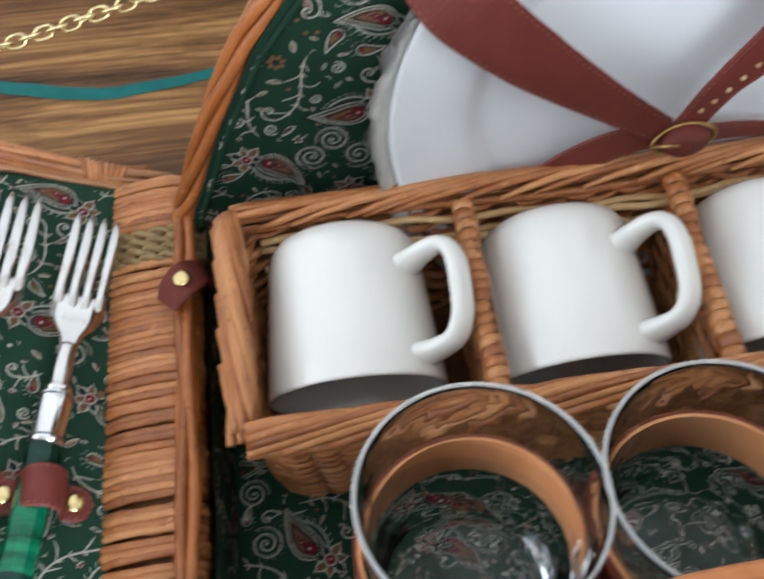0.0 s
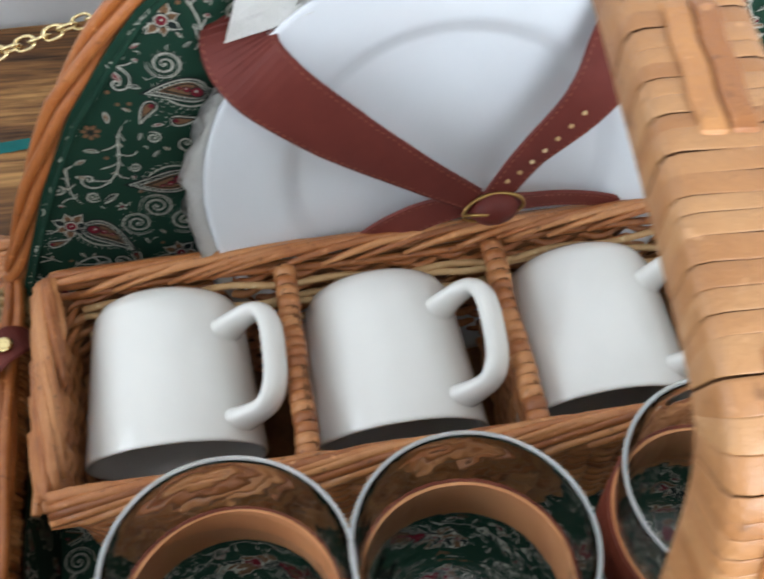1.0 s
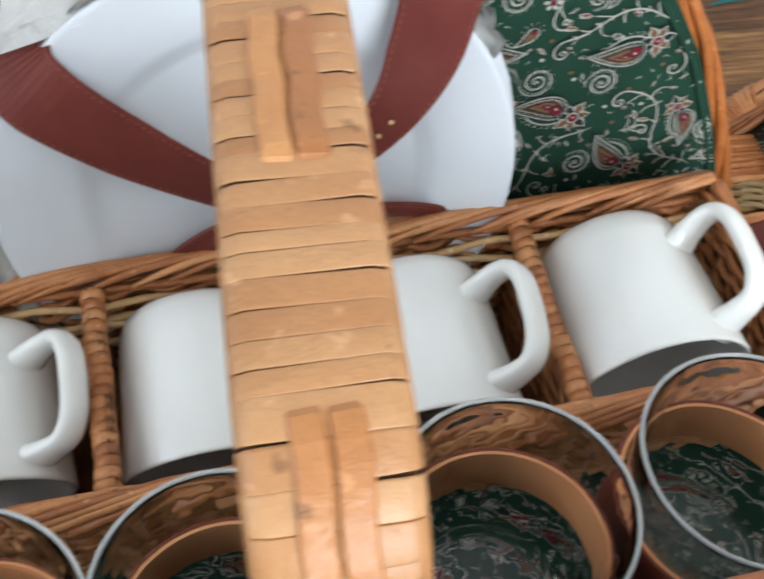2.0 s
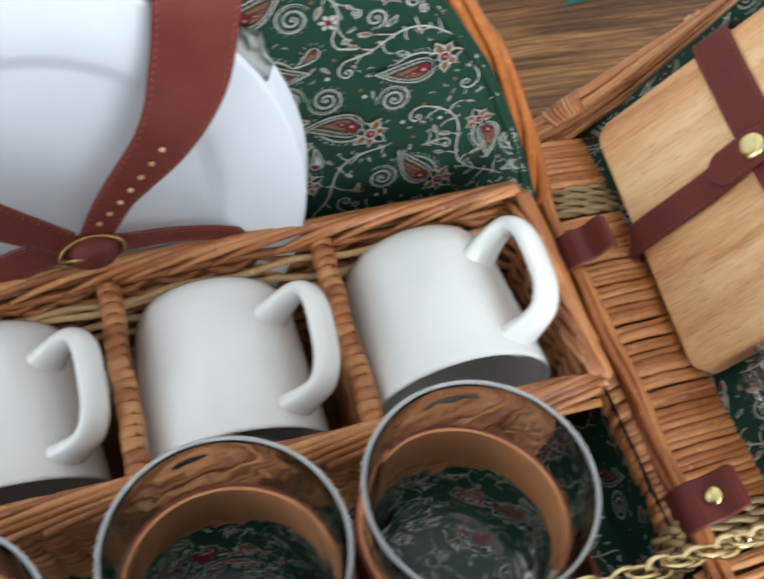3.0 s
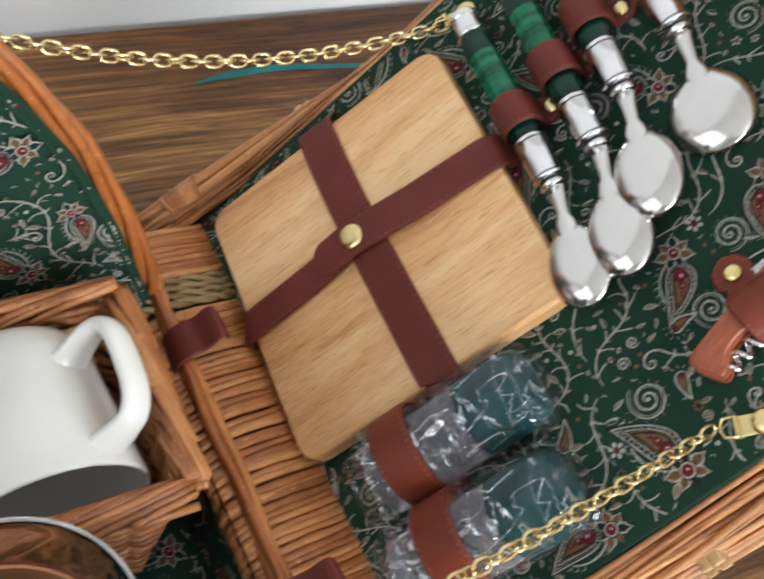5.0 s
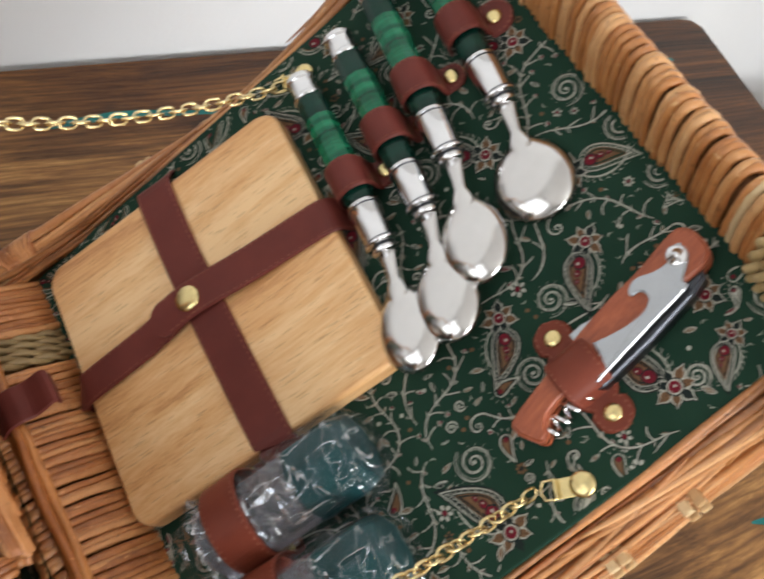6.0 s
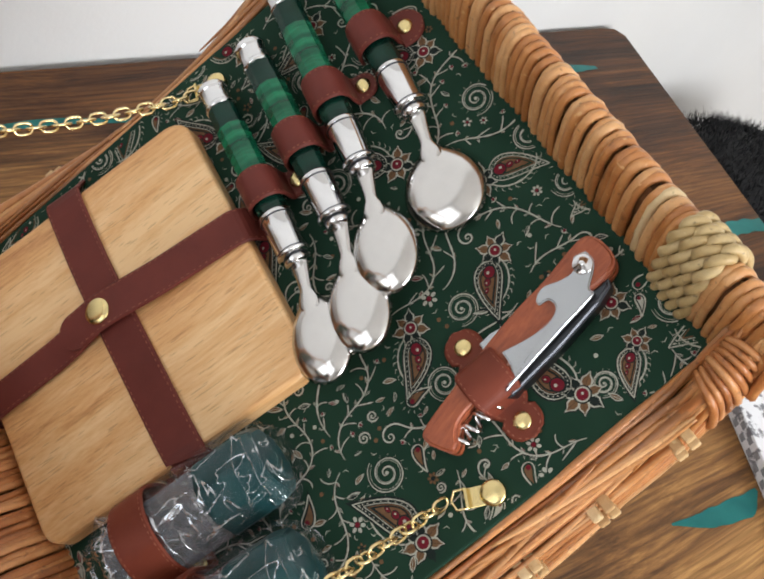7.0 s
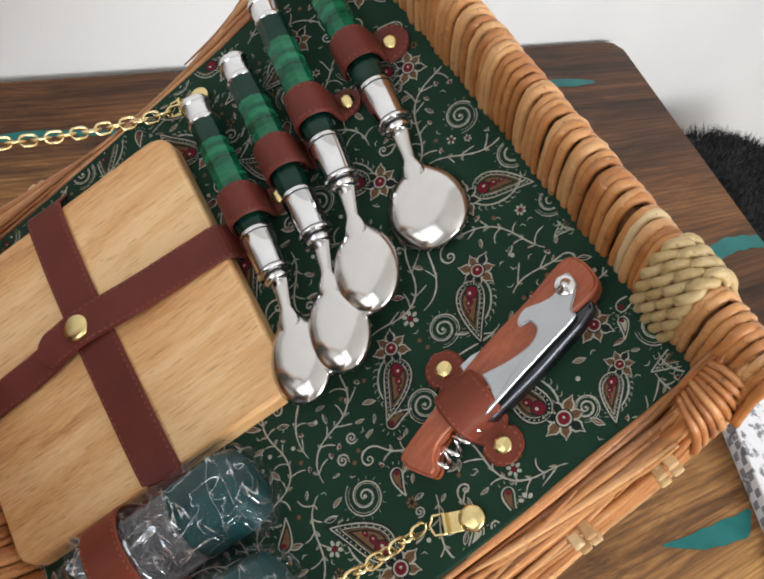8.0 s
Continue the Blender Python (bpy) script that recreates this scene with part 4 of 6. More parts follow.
def tray_ring(z):
    """The tray's outline at a height: it narrows downward and its corners are cut."""
    k = (TZ - z) / (TZ - TB)
    i = 0.006 * k
    c = 0.012
    x0, x1, y0, y1 = TX0 + i, TX1 - i, TY0 + i * 0.9, TY1 - i * 3.4
    return [(x0 + c, y0), (x1 - c, y0), (x1, y0 + c), (x1, y1 - c), (x1 - c, y1), (x0 + c, y1), (x0, y1 - c), (x0, y0 + c)]


bm = bmesh.new()
lo, hi = [bm.verts.new((x, y, TB)) for x, y in tray_ring(TB)], [bm.verts.new((x, y, TZ - 0.006)) for x, y in tray_ring(TZ - 0.006)]
bm.faces.new(lo)
for k in range(8):
    bm.faces.new((lo[k], lo[(k + 1) % 8], hi[(k + 1) % 8], hi[k]))
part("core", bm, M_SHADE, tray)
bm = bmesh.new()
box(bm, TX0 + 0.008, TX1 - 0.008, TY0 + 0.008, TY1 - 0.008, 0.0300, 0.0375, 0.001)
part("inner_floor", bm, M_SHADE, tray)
# woven rows: each row runs all round, in and out of the stakes
z, row = TB + 0.003, 0
while z < TZ - 0.010:
    ring = tray_ring(z)
    pts = []
    for k in range(8):
        a, c = Vector((*ring[k], z)), Vector((*ring[(k + 1) % 8], z))
        n = max(3, int((c - a).length / 0.0045))
        nrm = Vector((c.y - a.y, a.x - c.x, 0)).normalized()
        for i in range(n):
            f = i / n
            along = len(pts)
            pts.append(a.lerp(c, f) + nrm * (0.0026 * math.sin(along * 1.05 + math.pi * row)) + Vector((0, 0, 0.0007 * math.sin(along * 0.31 + row))))
    bm = bmesh.new()
    tube(bm, pts, [0.0023 * (1 + 0.15 * noise.noise(p * 60)) for p in pts], 7, closed=True)
    part("weaver", bm, M_WICK, tray, smooth=True)
    z += 0.0046
    row += 1
# plaited border: long rods that climb over one another
edges = [((TX0, TY0), (TX1, TY0)), ((TX1, TY0), (TX1, TY1)), ((TX1, TY1), (TX0, TY1)), ((TX0, TY1), (TX0, TY0))]
for e, (a, c) in enumerate(edges):
    a, c = Vector((*a, TZ)), Vector((*c, TZ))
    d = (c - a)
    ln = d.length
    d.normalize()
    nrm = Vector((d.y, -d.x, 0))
    step = 0.021 if ln > 0.2 else 0.019
    x = -0.110
    while x < ln - 0.012:
        rl = rng.uniform(0.118, 0.142) if ln > 0.2 else rng.uniform(0.105, 0.125)
        p0, p1 = max(0.001, x), min(ln - 0.001, x + rl)
        if p1 - p0 > 0.022:
            pts, rs = [], []
            for i in range(9):
                f = i / 8
                g = (p0 + (p1 - p0) * f - x) / rl
                pts.append(a + d * (p0 + (p1 - p0) * f) + nrm * (0.0078 - 0.0142 * g + rng.uniform(-0.0003, 0.0003)) + Vector((0, 0, -0.0070 + 0.0125 * math.sin(math.pi * min(1, 0.08 + g * 0.70)) - 0.0045 * max(0, g - 0.80) * 5)))
                rs.append(0.00265 * (1 - 0.18 * f) * rng.uniform(0.95, 1.05) * (0.55 if i == 8 else 0.9 if i == 7 else 1.0))
            bm = bmesh.new()
            tube(bm, pts, rs, 7)
            part("border_rod", bm, M_WICK, tray, smooth=True)
        x += step
    for c_ in range(3):
        pts = [a + d * (ln * i / 24) + nrm * (0.0060 - 0.0046 * c_ + 0.001 * math.sin(i * 0.6 + c_)) + Vector((0, 0, -0.0075 + 0.0012 * math.sin(i * 0.5 + 2 * c_))) for i in range(25)]
        bm = bmesh.new()
        tube(bm, pts, 0.0024, 6)
        part("border_rod", bm, M_WICK, tray, smooth=True)
# pale inner rows along the back, seen above the mugs
for c_ in range(4):
    pts = [(TX0 + 0.014 + (TX1 - TX0 - 0.028) * i / 50, TY1 - 0.0095 - 0.0026 * c_ + 0.0016 * math.sin(i * 0.9 + c_ * 1.6), TZ - 0.013 - 0.0065 * c_ + 0.0032 * math.sin(i * 0.21 + c_ * 2.2)) for i in range(51)]
    bm = bmesh.new()
    tube(bm, pts, 0.0021, 6)
    part("weaver", bm, M_PALE, tray, smooth=True)
# wrapped bars between the compartments
for k in range(1, 4):
    x = -0.2210 + 0.1097 * k
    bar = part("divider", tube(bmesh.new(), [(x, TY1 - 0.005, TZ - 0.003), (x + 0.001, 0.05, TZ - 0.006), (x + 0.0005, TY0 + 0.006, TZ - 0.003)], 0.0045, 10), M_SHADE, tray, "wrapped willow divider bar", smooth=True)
    y = TY0 + 0.006
    while y < TY1 - 0.006:
        w = rng.uniform(0.0052, 0.0072)
        bm = bmesh.new()
        prof = [(0.0050, 0), (0.00575, 0.0004), (0.0060, w * 0.5), (0.00575, w - 0.0004), (0.0050, w - 0.0002)]
        lathe(bm, prof, 14, Matrix.Translation((x + 0.0004 * math.sin(y * 900), y, TZ - 0.0035 - 0.0028 * math.sin((y - TY0) / (TY1 - TY0) * math.pi))) @ Matrix.Rotation(radians(-90), 4, "X") @ Matrix.Rotation(rng.uniform(-0.12, 0.12), 4, "Y"))
        part("wrap", bm, M_WICK, bar, smooth=True)
        y += w
    # woven screen under the bar
    for c_ in range(13):
        pts = [(x + 0.0016 * math.sin(i * 1.1 + c_ * math.pi), TY1 - 0.012 - (TY1 - TY0 - 0.024) * i / 16, TZ - 0.013 - 0.0062 * c_) for i in range(17)]
        part("weaver", tube(bmesh.new(), pts, 0.0022, 6), M_WICK, tray, smooth=True)

# ---- mugs: on their sides, mouths to the front ----
def build_mug():
    mug = thing("mug", "plain ivory-white ceramic mug lying on its side", "mug", group="mugs in the tray")
    prof = [(0, 0.0015), (0.020, 0.0010), (0.0265, 0.0), (0.0305, 0.0008), (0.0352, 0.0040), (0.0382, 0.0095), (0.0397, 0.018), (0.0424, 0.050), (0.0452, 0.0815), (0.0450, 0.0832), (0.0441, 0.0838), (0.0430, 0.0830),
            (0.0424, 0.0805), (0.0396, 0.050), (0.0366, 0.016), (0.0335, 0.0085), (0.025, 0.0060), (0, 0.0055)]
    part("body", lathe(bmesh.new(), prof, 72), M_MUG, mug, smooth=True)
    bm = bmesh.new()
    pts = smoothline([(0.0325, 0, 0.0275), (0.0455, 0, 0.0228), (0.0560, 0, 0.0208), (0.0630, 0, 0.0228), (0.0672, 0, 0.0305), (0.0680, 0, 0.0450), (0.0668, 0, 0.0590), (0.0615, 0, 0.0682), (0.0525, 0, 0.0712), (0.0370, 0, 0.0725)], 48)
    rs = [0.0044 + 0.0034 * abs(2 * i / 47 - 1) ** 6 for i in range(48)]
    tube(bm, pts, rs, 18, flat=1.75, up=(0, 1, 0))
    part("handle", bm, M_MUG, mug, smooth=True)
    return mug


MUG_TURN = 36
mug = build_mug()
for k, (dx, tw, lean) in enumerate(((-0.001, 3, 0), (0.0, 10, 0.6), (0.002, 12, -0.5), (0.0045, 18, 0.4))):
    # local z (mouth) to the front; the loop up and to the right
    m = Matrix.Translation((-0.1725 + 0.1092 * k + dx, (0.0972, 0.0952, 0.0955, 0.0965)[k], (0.0936, 0.0910, 0.0912, 0.0968)[k])) @ Matrix.Rotation(radians(lean * 2), 4, "Z") @ Matrix.Rotation(radians((106, 105, 101, 94)[k]), 4, "X") @ Matrix.Rotation(radians(MUG_TURN + tw), 4, "Z") @ Matrix.Scale((1.0, 1.02, 1.05, 1.07)[k], 4)
    if k == 0:
        mug.matrix_basis = m
    else:
        copy_thing(mug, m)

# ---- tumblers in leather loops along the front ----
GLX = [-0.1450, -0.0645, 0.0295, 0.1145]


def build_glass():
    gl = thing("tumbler", "clear glass tumbler held upright in a leather loop", "glass", group="tumblers along the front")
    prof = [(0, 0.0), (0.027, 0.0), (0.0300, 0.0015), (0.0318, 0.006), (0.0358, 0.045), (0.0394, 0.083), (0.03983, 0.0890), (0.03988, 0.0896), (0.03985, 0.0901), (0.0396, 0.0904),
            (0.0391, 0.0901), (0.0388, 0.0896), (0.0386, 0.0890), (0.0381, 0.083), (0.0344, 0.045), (0.0303, 0.010), (0.027, 0.0070), (0, 0.0062)]
    ob = part("bowl", lathe(bmesh.new(), prof, 72), M_GLASS, gl, smooth=True)
    ob.visible_shadow = False  # clear glass lets the daylight in
    ob = part("rim", tube(bmesh.new(), [(0.0396 * math.cos(2 * math.pi * k / 72), 0.0396 * math.sin(2 * math.pi * k / 72), 0.0908) for k in range(72)], 0.0008, 10, closed=True), M_GLASSRIM, gl, "rounded rim, its highlight put in as a whitish tint", smooth=True)
    return gl


glass = build_glass()
GLZ = 0.1365
GLYS = [-0.1080, -0.1080, -0.0980, -0.0935]
for k, x in enumerate(GLX):
    GLY = GLYS[k]
    m = Matrix.Translation((x, GLY - 0.001 * (k % 2), GLZ)) @ pose(0, 0, 0, -1.5 + k * 0.5, 1.0 - k * 0.6, 40 * k)
    if k == 0:
        glass.matrix_basis = m
    else:
        copy_thing(glass, m)
# the loops: tan inside, brown outside, fixed to the front wall
for k, x in enumerate(GLX):
    GLY = GLYS[k]
    for nm, rad, mat, lab in (("glass_loop", 0.0392, M_LEAO, "saddle-brown leather loop"), ("loop_lining", 0.0378, M_LEAT, "tan flesh side of the loop")):
        bm = bmesh.new()
        rings = []
        for i in range(49):
            w = 2 * math.pi * i / 48
            c, s = math.cos(w), math.sin(w)
            y = GLY + rad * s * (1.0 if s > 0 else 1.04)
            z0 = GLZ + 0.034 + 0.0015 * math.sin(2 * w + k)
            t = 0.0006
            rings.append([bm.verts.new((x + (rad + o) * c, y + o * s, z0 + h)) for o, h in ((-t, 0), (t, 0), (t, 0.024), (-t, 0.024))])
        for p, q in zip(rings, rings[1:]):
            for j in range(4):
                bm.faces.new((p[j], p[(j + 1) % 4], q[(j + 1) % 4], q[j]))
        part(nm, bm, mat, basket, lab, smooth=False)
    bm = bmesh.new()
    ribbon(bm, [(x + 0.0415, GLY + 0.010, GLZ + 0.034), (x + 0.0415, GLY - 0.01, GLZ + 0.038), (x + 0.0415, GLY - 0.030, GLZ + 0.042), (x + 0.0415, front_y(0.18) + 0.003, GLZ + 0.045)], 0.024, 0.002, normals=Vector((1, 0, 0)))
    part("loop_strap", bm, M_LEA, basket, "brown leather strap")

# ---- plates strapped to the back lining ----
PLATE_M = Matrix.Translation((-0.022, 0.1215, 0.155)) @ Matrix.Rotation(radians(80), 4, "X")


def plate_mesh():
    prof = [(0, 0.0), (0.045, 0.0), (0.075, 0.0003), (0.0785, 0.0012), (0.0835, 0.0052), (0.089, 0.0080), (0.105, 0.0110), (0.121, 0.0135), (0.1240, 0.0145), (0.1246, 0.0136), (0.1235, 0.0120),
            (0.105, 0.0082), (0.088, 0.0046), (0.081, -0.0010), (0.076, -0.0040), (0.070, -0.0042), (0.068, -0.0028), (0, -0.0028)]
    return lathe(bmesh.new(), prof, 96)


for k in range(4):
    lab = "round white porcelain dinner plate strapped in the basket" if k == 0 else "white porcelain plate stacked behind another with foam wrap"
    ob = tagged(part("plate", plate_mesh(), M_PLATE, smooth=True), lab, "plate", "stack of plates")
    ob.matrix_basis = PLATE_M @ Matrix.Translation((0.0015 * k, 0.001 * k, -0.0056 * k))


def foam_sheet(seed, z, grow):
    """A torn sheet of thin white foam between two plates, ruffled where it sticks out."""
    bm = bmesh.new()
    n, rows = 150, []
    for i in range(n):
        w = 2 * math.pi * i / n
        deg = math.degrees(w)
        out = 0.122
        # sticks out along the west side, above, and a little at the upper east
        for mid_, half, amount in ((192, 52, 0.0130 * grow), (118, 22, 0.0040 * grow), (40, 10, 0.0150 * grow)):
            f = max(0.0, 1 - abs(deg - mid_) / half)
            out = max(out, 0.122 + amount * min(1, f * 3))
        out += 0.0040 * noise.noise(Vector((i * 0.33, seed, 0))) + 0.0036 * noise.noise(Vector((i * 1.1, seed, 4))) + 0.0016 * noise.noise(Vector((i * 2.3, seed, 9)))
        ring = []
        for j, f in enumerate((0.78, 0.86, 0.92, 0.96, 1.0)):
            r = out * f
            ruff = (f - 0.78) / 0.22
            ring.append(bm.verts.new((r * math.cos(w), r * math.sin(w), z + 0.0050 * ruff + 0.0040 * ruff * min(1.0, max(0.0, (out - 0.121) / 0.006)) * noise.noise(Vector((i * 0.42, j * 0.7, seed))) + 0.0050 * min(1.0, max(0.0, (r - 0.1235) / 0.006)))))
        rows.append(ring)
    for i in range(n):
        p, q = rows[i], rows[(i + 1) % n]
        for j in range(4):
            bm.faces.new((p[j], p[j + 1], q[j + 1], q[j]))
    r = bmesh.ops.solidify(bm, geom=bm.faces[:], thickness=0.0006)
    ob = tagged(part("foam_sheet", bm, M_PACK, smooth=True), "torn white foam packing sheet between plates", "packing sheet", "packing between the plates")
    ob.matrix_basis = PLATE_M
    return ob


foam_sheet(1.3, 0.0060, 0.82)
foam_sheet(5.7, -0.0020, 0.80)
# a folded card corner stuck behind the strap
bm = bmesh.new()
g = [[bm.verts.new((-0.106 + 0.018 * i + 0.003 * j, 0.0865 + 0.009 * j + 0.0055 * i, 0.0125 + 0.0016 * math.sin(i * 1.2 + j) - 0.002 * j)) for i in range(5)] for j in range(4)]
for a, c in zip(g, g[1:]):
    for i in range(4):
        bm.faces.new((a[i], a[i + 1], c[i + 1], c[i]))
bmesh.ops.solidify(bm, geom=bm.faces[:], thickness=0.0007)
card = tagged(part("packing_card", bm, M_PACK), "folded white packing card tucked behind the plates", "packing card")
card.matrix_basis = PLATE_M

# leather harness: two straps that meet in a buckle, and the lower straps
harness = thing("plate_harness", "brown leather harness with a brass buckle", "")
harness.parent = basket
NF = Vector((0, -0.985, 0.17))


def strap(ctrl, widths, n=36, normals=None, name="strap", mat=None, stitch=True):
    pts = smoothline(ctrl, n)
    ws = [float(np.interp(i / (n - 1), np.linspace(0, 1, len(widths)), widths)) for i in range(n)]
    nr = normals or [NF] * n
    bm = bmesh.new()
    ribbon(bm, pts, ws, 0.0022, normals=nr)
    ob = part(name, bm, mat or M_LEA, harness)
    bm = bmesh.new()
    for sg in (-1, 1):
        line = []
        for i, p in enumerate(pts):
            d = (pts[min(i + 1, n - 1)] - pts[max(i - 1, 0)]).normalized()
            nn = (Vector(nr[i]) - d * Vector(nr[i]).dot(d)).normalized()
            line.append(p + d.cross(nn) * (ws[i] / 2 - 0.0022) * sg + nn * 0.0011)
        stitch_row(bm, line, NF, 0.0016, 0.0020, 0.0002)
    part("stitching", bm, M_THREAD, ob)
    return ob, pts, ws


turn_l = [Vector((-0.55, -0.45, 0.55)).lerp(NF, min(1, i / 10)) for i in range(36)]
strap([(-0.1200, 0.1500, 0.2470), (-0.1220, 0.1270, 0.2390), (-0.1120, 0.1110, 0.2285), (-0.081, 0.1055, 0.2010), (-0.043, 0.1020, 0.1725), (-0.014, 0.0985, 0.1535)], [0.036, 0.037, 0.036, 0.031, 0.021, 0.015], normals=turn_l)
strap([(0.064, 0.142, 0.306), (0.0605, 0.1285, 0.290), (0.0585, 0.1185, 0.272), (0.0505, 0.1125, 0.232), (0.036, 0.1055, 0.205), (0.012, 0.1015, 0.178), (-0.003, 0.0985, 0.1535)], [0.037, 0.037, 0.037, 0.036, 0.027, 0.0175, 0.015])
strap([(-0.006, 0.0985, 0.150), (-0.022, 0.1005, 0.1475), (-0.042, 0.103, 0.138), (-0.062, 0.104, 0.122), (-0.075, 0.106, 0.100)], [0.015, 0.016, 0.019, 0.021, 0.022])
strap([(-0.004, 0.0985, 0.149), (0.014, 0.1005, 0.1465), (0.035, 0.104, 0.1420), (0.060, 0.1075, 0.1330), (0.085, 0.110, 0.118)], [0.013, 0.011, 0.010, 0.009, 0.009])
# pale punched holes in the strap
for k in range(7):
    bm = bmesh.new()
    f = k / 6
    c = Vector((0.0015 + 0.0335 * f, 0.0988 + 0.0050 * f, 0.1660 + 0.0370 * f ** 1.15))
    lathe(bm, [(0.0006, 0.0), (0.0013, 0.0002), (0.0012, 0.0005), (0.0, 0.0006)], 10, Matrix.Translation(c + NF * 0.0016) @ NF.to_track_quat("Z", "Y").to_matrix().to_4x4())
    part("eyelet", bm, M_PALE, harness, "pale punched hole edge")
# buckle: an oval brass frame over a leather knot
buckle_m = Matrix.Translation((-0.0045, 0.0945, 0.1505)) @ NF.to_track_quat("Z", "Y").to_matrix().to_4x4() @ Matrix.Rotation(radians(10), 4, "Z")
bm = bmesh.new()
tube(bm, [buckle_m @ Vector((0.0155 * math.cos(2 * math.pi * k / 28), 0.0078 * math.sin(2 * math.pi * k / 28), 0.0012 * math.cos(4 * math.pi * k / 28))) for k in range(28)], 0.0010, 8, closed=True)
part("buckle", bm, M_ANTIQUE, harness, "antique brass oval buckle", smooth=True)
bm = bmesh.new()
lathe(bm, [(0, 0.0042), (0.005, 0.0038), (0.0095, 0.0022), (0.0118, -0.0005), (0.010, -0.002), (0, -0.002)], 24, buckle_m @ Matrix.Translation((0.001, -0.001, 0)) @ Matrix.Diagonal((1.12, 0.80, 1.7, 1)))
part("keeper", bm, M_LEA, harness, smooth=True)
bm = bmesh.new()
tube(bm, [buckle_m @ Vector(p) for p in ((-0.015, 0.001, 0.002), (-0.004, 0.001, 0.0056), (0.010, -0.001, 0.0034))], 0.0010, 6)
part("prong", bm, M_ANTIQUE, harness, smooth=True)

# ---- what is strapped into the lids ----
def leather_loop(m, u, v, turn, w, r, axis, ear=0.0085, rivet_at=0.0, mat=None, two=False, waist=0.8, flat=0.0):
    """A leather band over a round handle: w wide along it, bent at radius r round an axis that high, with riveted ears."""
    lp = thing("leather_loop", "brown leather loop with brass rivets", "")
    lp.parent = basket
    lp.matrix_basis = m @ pose(u, v, 0.0004, 0, 0, turn)
    rv = rivet_at or r + 0.0085
    tip = rv + ear
    half = [(r * 0.42 * (1 + flat), axis + r * 0.91), (r * 0.80 * (1 + flat * 0.5), axis + r * 0.60), (r * 1.0, axis), (r * 1.04, axis * 0.45 + 0.001), (r * 1.16, 0.0018), (rv, 0.0013), (tip, 0.0012)]
    left = half if two else half[:4]
    ctrl = [(-x, 0, z) for x, z in left[::-1]] + [(0, 0, axis + r)] + [(x, 0, z) for x, z in half]
    n = 64
    pts = smoothline(ctrl, n)
    nr, ws = [], []
    for i, p in enumerate(pts):
        d = (pts[min(i + 1, n - 1)] - pts[max(i - 1, 0)]).normalized()
        nr.append(Vector((-d.z, 0, d.x)))
        x = abs(p.x)
        if x >= rv - ear * 0.5 and (two or p.x > 0):
            k = max(0.0, 1 - max(0.0, (x - rv) / ear) ** 2)
            ws.append(2 * ear * math.sqrt(k) + 0.0012)
        else:
            k = min(1.0, x / (rv - ear * 0.5))
            ws.append(w * (1 - (1 - waist) * k ** 4))
    bm = bmesh.new()
    ribbon(bm, pts, ws, 0.0021, normals=nr)
    part("band", bm, mat or M_LEA, lp, smooth=False)
    bm = bmesh.new()
    for sg in (-1, 1):
        line = [p + Vector((0, 1, 0)) * max(0.0, ws[i] / 2 - 0.0019) * sg + nr[i] * 0.0010 for i, p in enumerate(pts)]
        stitch_row(bm, line, Vector((0, 0, 1)), 0.0015, 0.0018, 0.00022)
    part("stitching", bm, M_THREAD, lp)
    for sg in ((1, -1) if two else (1,)):
        rivet(lp, pose(sg * rv, 0, 0.0022), 0.0046)
    return lp


def spoon_bowl(bm, length, width, depth, neck_w):
    """An egg-shaped bowl along -y, its shallow back to +z; y = 0 at its shoulder, where it runs into the neck."""
    n, k = 14, 56
    rings = []
    for i in range(1, n + 1):
        r = i / n
        ring = []
        for j in range(k):
            w = 2 * math.pi * j / k
            c, s_ = math.cos(w), math.sin(w)
            x = width / 2 * c * (1 - 0.07 * s_)
            y = length / 2 * s_
            # the shoulder is drawn out towards the neck
            pull = max(0.0, s_) ** 10
            y += 0.0035 * pull
            x = x * (1 - 0.5 * pull) + math.copysign(neck_w / 2, c) * 0.5 * pull
            ring.append(bm.verts.new((x * r, -length / 2 + y * r, depth * (1 - r ** 3.8) - 0.0006 * (i == n))))
        rings.append(ring)
    mid = bm.verts.new((0, -length / 2, depth))
    for j in range(k):
        bm.faces.new((mid, rings[0][j], rings[0][(j + 1) % k]))
    for p, q in zip(rings, rings[1:]):
        for j in range(k):
            bm.faces.new((p[j], q[j], q[(j + 1) % k], p[(j + 1) % k]))
    bmesh.ops.recalc_face_normals(bm, faces=bm.faces)
    bmesh.ops.solidify(bm, geom=bm.faces[:], thickness=0.0011)
    return bm


